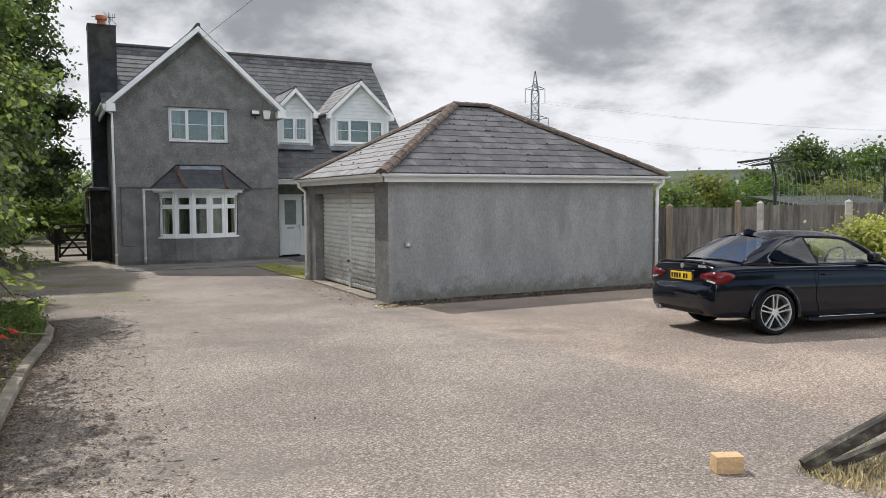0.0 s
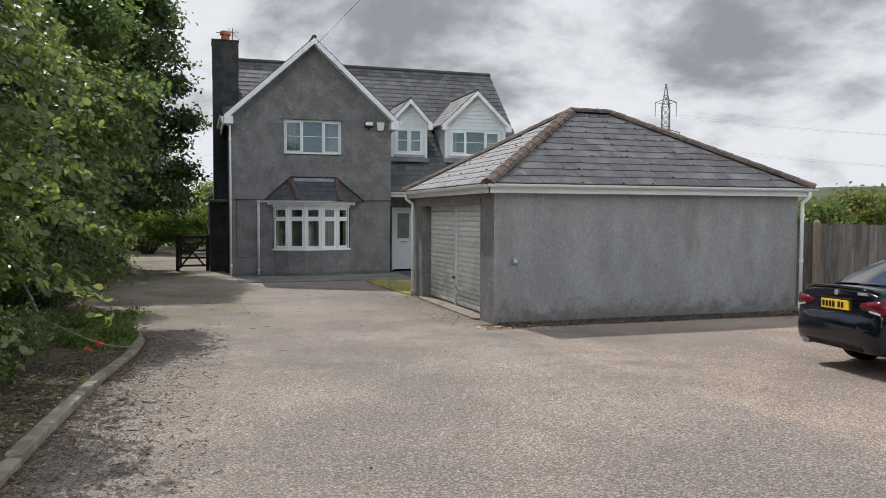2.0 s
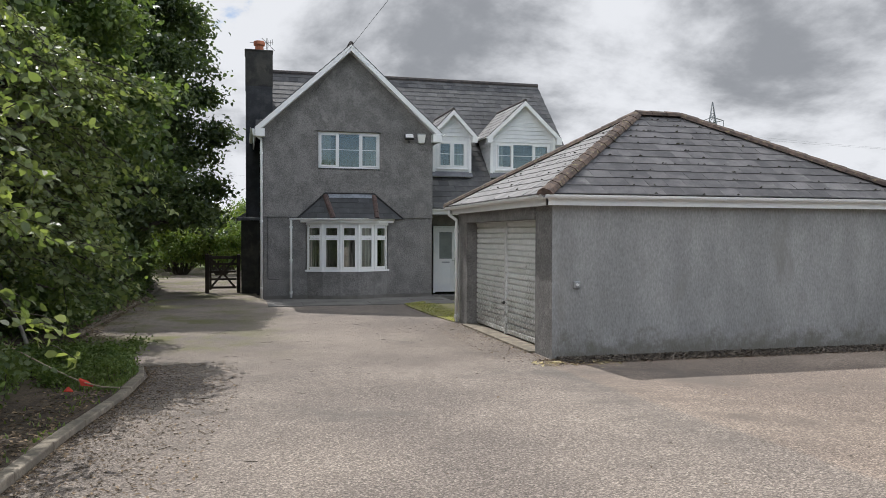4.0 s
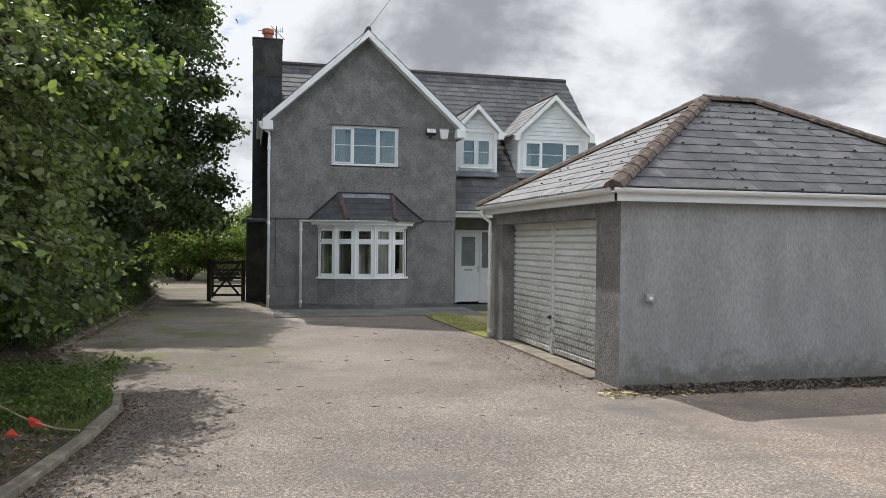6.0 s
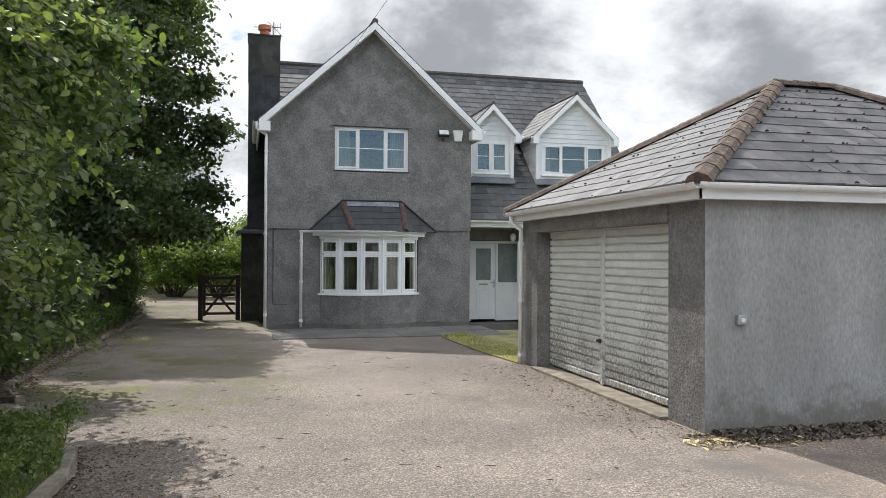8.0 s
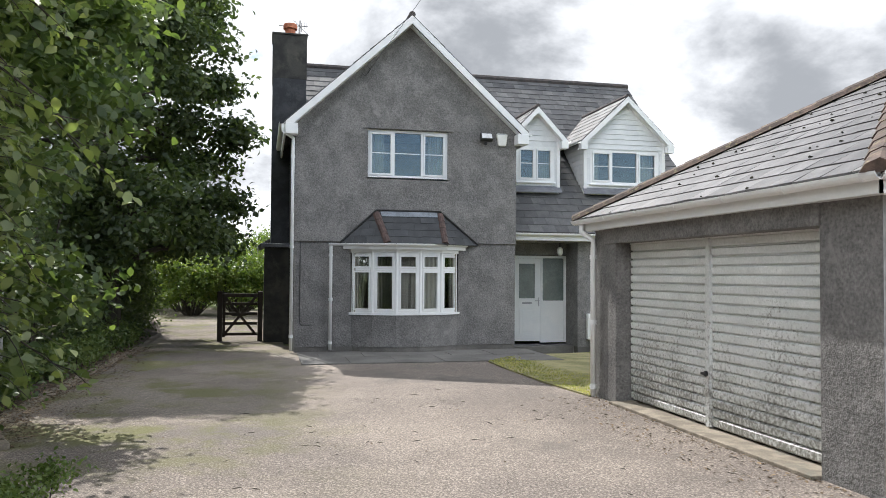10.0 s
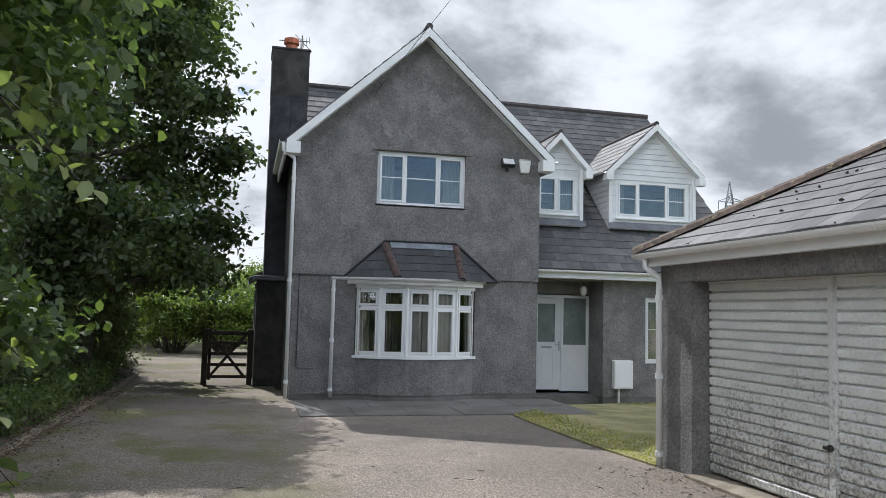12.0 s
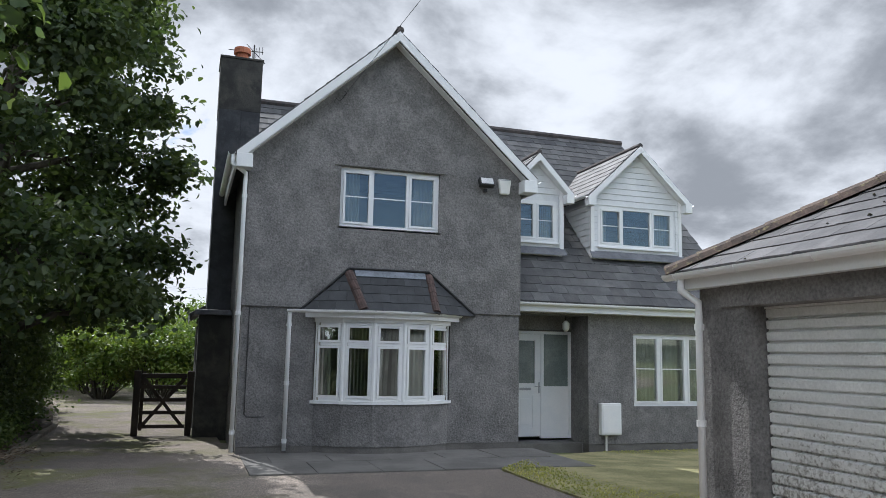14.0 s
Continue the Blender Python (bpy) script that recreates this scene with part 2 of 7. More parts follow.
BREAST = material("slate_hung", (0.03, 0.032, 0.036), (0.055, 0.057, 0.062), 0.7, 3, 40, 0.5, 40, 0.006, stain=(0.075, 0.075, 0.075), stain_scale=2)
CLOTH = material("curtain_cloth", (0.36, 0.35, 0.3), (0.46, 0.44, 0.38), 0.95, 3, 60, 0.2)
BLIND = material("blind_cloth", (0.3, 0.28, 0.24), (0.4, 0.38, 0.33), 0.95, 3, 60, 0.2)
ROOM = material("room_wall", (0.3, 0.28, 0.25), (0.36, 0.34, 0.3), 0.95, 1, 10, 0)
GLASS = glass_material("glass", gloss=0.09)
FROSTED = material("frosted_glass", (0.13, 0.16, 0.15), (0.18, 0.21, 0.2), 0.18, 3, 50, 0.1, spec=0.8)
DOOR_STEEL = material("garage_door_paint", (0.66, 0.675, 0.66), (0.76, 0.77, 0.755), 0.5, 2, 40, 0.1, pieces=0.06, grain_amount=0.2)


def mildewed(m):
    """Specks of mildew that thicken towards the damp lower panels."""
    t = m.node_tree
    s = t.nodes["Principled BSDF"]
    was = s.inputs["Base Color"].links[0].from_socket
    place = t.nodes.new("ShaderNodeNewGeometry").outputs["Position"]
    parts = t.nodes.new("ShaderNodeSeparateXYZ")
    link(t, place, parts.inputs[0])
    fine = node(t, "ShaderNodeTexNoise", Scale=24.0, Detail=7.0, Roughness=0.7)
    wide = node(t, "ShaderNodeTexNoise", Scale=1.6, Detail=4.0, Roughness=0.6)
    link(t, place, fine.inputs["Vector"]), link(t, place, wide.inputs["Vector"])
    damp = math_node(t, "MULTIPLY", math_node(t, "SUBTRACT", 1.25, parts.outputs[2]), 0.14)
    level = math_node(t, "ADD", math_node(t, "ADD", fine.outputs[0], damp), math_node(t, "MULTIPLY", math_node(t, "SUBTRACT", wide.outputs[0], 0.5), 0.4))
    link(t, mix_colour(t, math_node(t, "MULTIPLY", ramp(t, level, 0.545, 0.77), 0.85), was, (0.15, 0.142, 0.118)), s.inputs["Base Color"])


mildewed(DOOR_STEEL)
LEAF_TREE = leaf_material("tree_leaf", (0.042, 0.08, 0.02), (0.1, 0.145, 0.034))
LEAF_DARK = leaf_material("hedge_leaf", (0.06, 0.095, 0.038), (0.15, 0.19, 0.068))
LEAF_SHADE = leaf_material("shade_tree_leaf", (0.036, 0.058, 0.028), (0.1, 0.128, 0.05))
LEAF_MID = leaf_material("sunny_leaf", (0.085, 0.13, 0.045), (0.18, 0.225, 0.08))
LEAF_HAZEL = leaf_material("hazel_leaf", (0.08, 0.112, 0.052), (0.26, 0.29, 0.12), 0.4)
LEAF_OLIVE = leaf_material("olive_leaf", (0.075, 0.095, 0.03), (0.2, 0.2, 0.06))
LEAF_LIGHT = leaf_material("bush_leaf", (0.08, 0.13, 0.03), (0.17, 0.2, 0.045))

# ---- building helpers ----


def thing(name, base, label, category, group="", kind=""):
    e = new(name)
    e.location = base
    e.empty_display_size = 0.2
    return tagged(e, label, category, group, kind)


def top(ob):
    while ob.parent:
        ob = ob.parent
    return ob


def attach(ob, parent):
    ob.parent = parent
    ob.matrix_parent_inverse = Matrix.Translation(-Vector(top(parent).location)) if not parent.parent and parent.type == "EMPTY" else Matrix()
    return ob


def finish(bm, mat, name="mesh", smooth=False):
    me = bpy.data.meshes.new(name)
    bmesh.ops.recalc_face_normals(bm, faces=bm.faces[:])
    bm.to_mesh(me)
    bm.free()
    for m in mat if isinstance(mat, (list, tuple)) else (mat,):
        me.materials.append(m)
    if smooth:
        me.polygons.foreach_set("use_smooth", [True] * len(me.polygons))
    return me


def part(name, bm, mat, parent, label="", smooth=False):
    ob = attach(new(name, finish(bm, mat, name, smooth)), parent)
    return tagged(ob, label) if label else ob


def solid(name, bm, mat, label, category, group="", kind="", smooth=False):
    return tagged(new(name, finish(bm, mat, name, smooth)), label, category, group, kind)


def box(bm, x0, x1, y0, y1, z0, z1, m=None, bevel=0.0):
    co = [Vector((x, y, z)) for z in (z0, z1) for y in (y0, y1) for x in (x0, x1)]
    v = [bm.verts.new(m @ c if m else c) for c in co]
    f = [bm.faces.new([v[i] for i in q]) for q in ((0, 2, 3, 1), (4, 5, 7, 6), (0, 1, 5, 4), (2, 6, 7, 3), (0, 4, 6, 2), (1, 3, 7, 5))]
    if bevel:
        edges = list({e for face in f for e in face.edges})
        bmesh.ops.bevel(bm, geom=edges, offset=bevel, segments=2, affect="EDGES", profile=0.5)
    return f


def prism(bm, points, way):
    """The solid that a flat outline sweeps along way."""
    way = Vector(way)
    a = [bm.verts.new(p) for p in points]
    b = [bm.verts.new(Vector(p) + way) for p in points]
    bm.faces.new(a), bm.faces.new(b[::-1])
    for i in range(len(a)):
        j = (i + 1) % len(a)
        bm.faces.new((a[i], b[i], b[j], a[j]))


def tube(bm, points, radius, n=8, radii=None, cap=True):
    """A round bar through the points."""
    rings, pts = [], [Vector(p) for p in points]
    side = None
    for i, p in enumerate(pts):
        d = (pts[min(i + 1, len(pts) - 1)] - pts[max(i - 1, 0)]).normalized()
        if side is None:
            side = d.orthogonal().normalized()
        side = (side - d * side.dot(d)).normalized()
        other = d.cross(side)
        r = radii[i] if radii else radius
        rings.append([bm.verts.new(p + r * (math.cos(k * math.tau / n) * side + math.sin(k * math.tau / n) * other)) for k in range(n)])
    for a, b in zip(rings, rings[1:]):
        for k in range(n):
            bm.faces.new((a[k], a[(k + 1) % n], b[(k + 1) % n], b[k]))
    if cap:
        bm.faces.new(rings[0][::-1]), bm.faces.new(rings[-1])


def wall_with_holes(bm, x0, x1, z0, z1, y0, y1, holes=(), m=None):
    """A wall in the plane of x and z, from y0 to y1, in one piece, with rectangular openings (x0, x1, z0, z1) through it."""
    xs = sorted({x0, x1, *[h[0] for h in holes], *[h[1] for h in holes]})
    zs = sorted({z0, z1, *[h[2] for h in holes], *[h[3] for h in holes]})
    xs, zs = [x for x in xs if x0 <= x <= x1], [z for z in zs if z0 <= z <= z1]
    made = {}

    def v(i, k, y):
        if (i, k, y) not in made:
            p = Vector((xs[i], y, zs[k]))
            made[i, k, y] = bm.verts.new(m @ p if m else p)
        return made[i, k, y]

    def full(i, k):
        if not (0 <= i < len(xs) - 1 and 0 <= k < len(zs) - 1):
            return False
        return not any(h[0] <= xs[i] and xs[i + 1] <= h[1] and h[2] <= zs[k] and zs[k + 1] <= h[3] for h in holes)
    for i in range(len(xs) - 1):
        for k in range(len(zs) - 1):
            if not full(i, k):
                continue
            bm.faces.new((v(i, k, y0), v(i + 1, k, y0), v(i + 1, k + 1, y0), v(i, k + 1, y0)))
            bm.faces.new((v(i, k + 1, y1), v(i + 1, k + 1, y1), v(i + 1, k, y1), v(i, k, y1)))
            for di, dk, a, b in ((-1, 0, (i, k), (i, k + 1)), (1, 0, (i + 1, k), (i + 1, k + 1)), (0, -1, (i, k), (i + 1, k)), (0, 1, (i, k + 1), (i + 1, k + 1))):
                if not full(i + di, k + dk):
                    bm.faces.new((v(*a, y0), v(*b, y0), v(*b, y1), v(*a, y1)))


def new_bm():
    return bmesh.new()


def roof_tiles(origin, along, up, length, left, right, width=0.3, gauge=0.27, lift=0.014, seed=1):
    """Corner lists of the tiles of one slope. left(v) and right(v) bound it along the eaves at the height v up the slope."""
    rng = random.Random(seed)
    origin, along, up = Vector(origin), Vector(along).normalized(), Vector(up).normalized()
    n = along.cross(up).normalized()
    out, row, v = [], 0, 0.0
    while v < length - 0.03:
        v1 = min(v + gauge * 1.12, length)
        a, b = left(v), right(v)
        u = math.floor(a / width) * width - (width / 2 if row % 2 else 0)
        while u < b:
            u0, u1 = u + 0.002, u + width - 0.002
            low = [max(a, u0), min(b, u1)]
            high = [max(left(v1), u0), min(right(v1), u1)]
            if low[1] - low[0] > 0.02:
                if high[1] < high[0]:
                    high = [sum(high) / 2, sum(high) / 2 + 0.002]
                tilt = rng.uniform(-0.004, 0.004)
                drop = rng.uniform(-0.006, 0.006)
                p = [origin + along * low[0] + up * (v + drop) + n * (lift + tilt), origin + along * low[1] + up * (v + drop) + n * (lift - tilt),
                     origin + along * high[1] + up * v1 + n * 0.003, origin + along * high[0] + up * v1 + n * 0.003]
                out.append((p, n))
            u += width
        v += gauge
        row += 1
    return out


def tile_mesh(tiles, name, mat, thick=0.011):
    verts, faces = [], []
    for p, n in tiles:
        k = len(verts)
        verts += [tuple(q) for q in p] + [tuple(q - n * thick) for q in p]
        faces += [(k, k + 1, k + 2, k + 3), (k + 7, k + 6, k + 5, k + 4)] + [(k + i, k + 4 + i, k + 4 + (i + 1) % 4, k + (i + 1) % 4) for i in range(4)]
    me = bpy.data.meshes.new(name)
    me.from_pydata(verts, [], faces)
    me.materials.append(mat)
    return me


def tiles_joined(name, tiles, mat, parent, label=""):
    ob = attach(new(name, tile_mesh(tiles, name, mat)), parent)
    return tagged(ob, label, kind="stuff")


def tiles_single(name, tiles, mat, parent):
    for t in tiles:
        attach(new(name, tile_mesh([t], name, mat)), parent)


def window(parent, m, width, height, lights, frame=0.055, bars=True, toplights=0.0, name="window", sill=True, label=""):
    """A white casement window. Local x runs along it from 0, z up from 0, and -y is outside. lights: shares of the width; those that open have a sash of their own."""
    x, total, cells = 0.0, sum(s for s, _ in lights), []
    for i, (share, opens) in enumerate(lights):
        x1 = x + width * share / total
        lo = x + (frame if i == 0 else 0.025)
        hi = x1 - (frame if i == len(lights) - 1 else 0.025)
        if toplights:
            zt = height - toplights
            cells += [(lo, hi, frame, zt - 0.025, opens), (lo, hi, zt + 0.025, height - frame, True)]
        else:
            cells.append((lo, hi, frame, height - frame, opens))
        x = x1
    bm = new_bm()
    wall_with_holes(bm, 0, width, 0, height, -0.03, 0.04, [c[:4] for c in cells], m)
    w = part(name, bm, WHITE, parent, label)
    for lo, hi, z0, z1, opens in cells:
        e = 0.0
        if opens:
            e = 0.04
            bm = new_bm()
            wall_with_holes(bm, lo + 0.003, hi - 0.003, z0 + 0.003, z1 - 0.003, -0.045, 0.02, [(lo + e, hi - e, z0 + e, z1 - e)], m)
            part("sash", bm, WHITE, w)
        bm = new_bm()
        box(bm, lo + e, hi - e, 0.0, 0.012, z0 + e, z1 - e, m)
        part("pane", bm, GLASS, w).visible_shadow = False
        if bars:
            bm = new_bm()
            mid = (z0 + z1) / 2 + 0.02
            box(bm, lo + e, hi - e, -0.006, 0.0, mid - 0.01, mid + 0.01, m)
            part("glazing_bar", bm, WHITE, w)
    if sill:
        bm = new_bm()
        box(bm, -0.03, width + 0.03, -0.09, 0.04, -0.045, -0.002, m, 0.008)
        part("sill", bm, WHITE, w)
    return w


def gutter(bm, a, b, r=0.057, n=8):
    """A half-round gutter from a to b."""
    a, b = Vector(a), Vector(b)
    d = (b - a).normalized()
    side = Vector((d.y, -d.x, 0))
    for p0, p1 in ((a, b),):
        rows = []
        for p in (p0, p1):
            rows.append([bm.verts.new(p + side * r * s * math.cos(math.pi * k / n) - Vector((0, 0, r * s * math.sin(math.pi * k / n)))) for s in (1.0, 0.9) for k in range(n + 1)])
        q = n + 1
        for k in range(n):
            bm.faces.new((rows[0][k], rows[0][k + 1], rows[1][k + 1], rows[1][k]))
            bm.faces.new((rows[0][q + k], rows[1][q + k], rows[1][q + k + 1], rows[0][q + k + 1]))
        for k in (0, n):
            bm.faces.new((rows[0][k], rows[1][k], rows[1][q + k], rows[0][q + k]))
        for r_ in rows:
            for k in range(n):
                bm.faces.new((r_[k], r_[q + k], r_[q + k + 1], r_[k + 1]))


def downpipe(parent, points, r=0.036):
    bm = new_bm()
    tube(bm, points, r, 10)
    pipe = part("downpipe", bm, WHITE, parent, smooth=True)
    top_, foot = Vector(points[-2]), Vector(points[-1])
    for f in (0.06, 0.5, 0.93):
        p = top_.lerp(foot, f)
        bm = new_bm()
        tube(bm, [p + Vector((0, 0, 0.03)), p - Vector((0, 0, 0.03))], r * 1.28, 10)
        part("pipe_clip", bm, WHITE, pipe)
    return pipe

# ---- ground ----


def ground_z(x, y):
    """Height of the ground: the drive falls gently towards the buildings."""
    def step(lo, hi, v):
        f = min(1, max(0, (v - lo) / (hi - lo)))
        return f * f * (3 - 2 * f)
    return 0.033 * max(0.0, 13.0 - max(y, -14.0)) - 0.2 * step(4.9, 7.5, x) * step(19.0, 23.0, y)


def ground_sheet():
    bm = new_bm()
    n, far = 60, 2500.0
    steps = sorted({round(s * far * (k / n) ** 3.4, 3) for k in range(n + 1) for s in (-1, 1)})
    grid = [[bm.verts.new((x + 3, y + 13, ground_z(x + 3, y + 13) - 0.06)) for x in steps] for y in steps]
    for a, b in zip(grid, grid[1:]):
        for i in range(len(steps) - 1):
            bm.faces.new((a[i], a[i + 1], b[i + 1], b[i]))
    return solid("ground", bm, FIELD, "grassy ground reaching to the horizon", "ground", kind="structure")


ground_sheet()


def flat_patch(name, outline, z, mat, label, category, depth=0.2, level=False):
    bm = new_bm()
    prism(bm, [(x, y, z + (0 if level else ground_z(x, y)) - depth) for x, y in outline], (0, 0, depth))
    bmesh.ops.triangulate(bm, faces=[f for f in bm.faces if len(f.verts) > 4])
    return solid(name, bm, mat, label, category, kind="structure")


flat_patch("road_1", [(-10, -13.9), (27, -13.9), (27, 1.5), (13.5, 13.0), (-10, 13.0)], 0.0, TARMAC, "worn tan-grey tarmac driveway with fine aggregate", "driveway")
flat_patch("road_2", [(-10, 13.0), (12.5, 13.0), (11.9, 13.6), (11.6, 18.3), (4.9, 18.3), (4.6, 22.4), (4.9, 24.9), (0.9, 26.5), (0.5, 44), (-6, 52), (-9, 44), (-3.4, 31), (-10, 20)], 0.0, TARMAC, "worn tan-grey tarmac driveway with fine aggregate", "driveway", level=True)

# ---- house ----
WX0, WX1, WY, EAVE, RX = 1.03, 5.96, 24.9, 5.02, 3.49
RIDGE_Z, MAIN_Y, MAIN_Z, MX1 = 7.27, 30.45, 7.58, 11.45
BACK_Y, RIGHT_Y, DOOR_Y, GUT_Y, GUT_Z, BAY_X = 35.4, 25.8, 26.5, 25.42, 2.68, 3.43
SLOPE = (MAIN_Z - GUT_Z) / (MAIN_Y - GUT_Y)
house = thing("house", (3.4, 24.9, 0.0), "dark grey roughcast two-storey house with slate roofs and white windows", "house")


def house_walls():
    bm = new_bm()
    bay = (BAY_X - 1.19, BAY_X + 1.19, 0.78, 2.2)
    wall_with_holes(bm, WX0, WX1, 2.37, EAVE, WY, WY + 0.28, [(2.58, 4.37, 3.78, 4.83)])
    part("upper_wall", bm, ROUGHCAST, house, "dark grey roughcast upper wall")
    bm = new_bm()
    prism(bm, [(WX0, WY, EAVE), (WX1, WY, EAVE), (RX, WY, RIDGE_Z - 0.13)], (0, 0.28, 0))
    part("gable", bm, ROUGHCAST, house, "dark grey roughcast gable")
    bm = new_bm()
    wall_with_holes(bm, WX0 + 0.015, WX1 - 0.015, 0.11, 2.368, WY + 0.018, WY + 0.28, [bay])
    part("lower_wall", bm, ROUGHCAST, house, "dark grey roughcast lower wall")
    bm = new_bm()
    box(bm, WX0 - 0.005, WX1 + 0.005, WY - 0.02, WY + 0.017, 2.358, 2.382, None, 0.006)
    part("drip_band", bm, ROUGHCAST, house)
    bm = new_bm()
    box(bm, WX0 + 0.02, WX1 - 0.02, WY + 0.03, WY + 0.27, -0.25, 0.11)
    part("plinth", bm, PAVING, house, "bare concrete plinth")
    # sides and back
    bm = new_bm()
    box(bm, WX0, WX0 + 0.28, WY + 0.282, BACK_Y, -0.2, EAVE)
    box(bm, WX1 - 0.28, WX1, WY + 0.282, 27.6, -0.25, EAVE)
    prism(bm, [(WX0, 27.9, EAVE), (WX0, 33.0, EAVE), (WX0, MAIN_Y, MAIN_Z - 0.15)], (0.28, 0, 0))
    part("side_wall", bm, ROUGHCAST, house)
    bm = new_bm()
    wall_with_holes(bm, 7.84, MX1 - 0.15, -0.06, 2.62, RIGHT_Y, RIGHT_Y + 0.28, [(8.87, 10.83, 0.67, 2.13)])
    part("right_wall", bm, ROUGHCAST, house, "dark grey roughcast wall beside the porch")
    bm = new_bm()
    box(bm, 7.84, 8.1, RIGHT_Y + 0.281, DOOR_Y + 0.1, -0.25, 2.62)
    part("porch_side", bm, ROUGHCAST, house)
    bm = new_bm()
    box(bm, WX1 + 0.001, 7.839, RIGHT_Y, DOOR_Y, 2.46, 2.62)
    part("porch_ceiling", bm, ROUGHCAST, house)
    bm = new_bm()
    wall_with_holes(bm, WX1 + 0.001, 7.839, -0.3, 2.458, DOOR_Y, DOOR_Y + 0.2, [(6.3, 7.835, -0.05, 2.17)])
    part("porch_wall", bm, ROUGHCAST, house)
    bm = new_bm()
    box(bm, 7.86, MX1 - 0.16, RIGHT_Y + 0.015, RIGHT_Y + 0.26, -0.4, -0.061)
    part("plinth", bm, PAVING, house)
    bm = new_bm()
    prism(bm, [(MX1 - 0.15, RIGHT_Y + 0.28, -0.3), (MX1 - 0.15, BACK_Y, -0.3), (MX1 - 0.15, BACK_Y, 2.6), (MX1 - 0.15, MAIN_Y, MAIN_Z - 0.2), (MX1 - 0.15, RIGHT_Y + 0.28, 2.85)], (-0.25, 0, 0))
    part("gable_wall", bm, ROUGHCAST, house)
    bm = new_bm()
    box(bm, WX0 + 0.28, MX1 - 0.4, BACK_Y - 0.3, BACK_Y, 0, 2.7)
    part("back_wall", bm, ROUGHCAST, house)
    bm = new_bm()
    box(bm, WX0 + 0.29, WX1 - 0.29, 28.7, 28.8, 0, 5.4)
    box(bm, WX0 + 0.29, WX1 - 0.29, WY + 0.3, 28.7, 2.35, 2.45)
    box(bm, WX1 + 0.01, MX1 - 0.42, 28.7, 28.8, 0, 5.4)
    box(bm, WX1 + 0.01, MX1 - 0.42, DOOR_Y + 0.22, 28.7, 2.35, 2.45)
    part("inner_wall", bm, ROOM, house)


house_walls()


def slab(bm, a, b, c, d, thick=0.07):
    n = (Vector(b) - Vector(a)).cross(Vector(d) - Vector(a)).normalized()
    if n.z < 0:
        n = -n
    prism(bm, [Vector(p) - n * 0.004 for p in (a, b, c, d)], -n * thick)


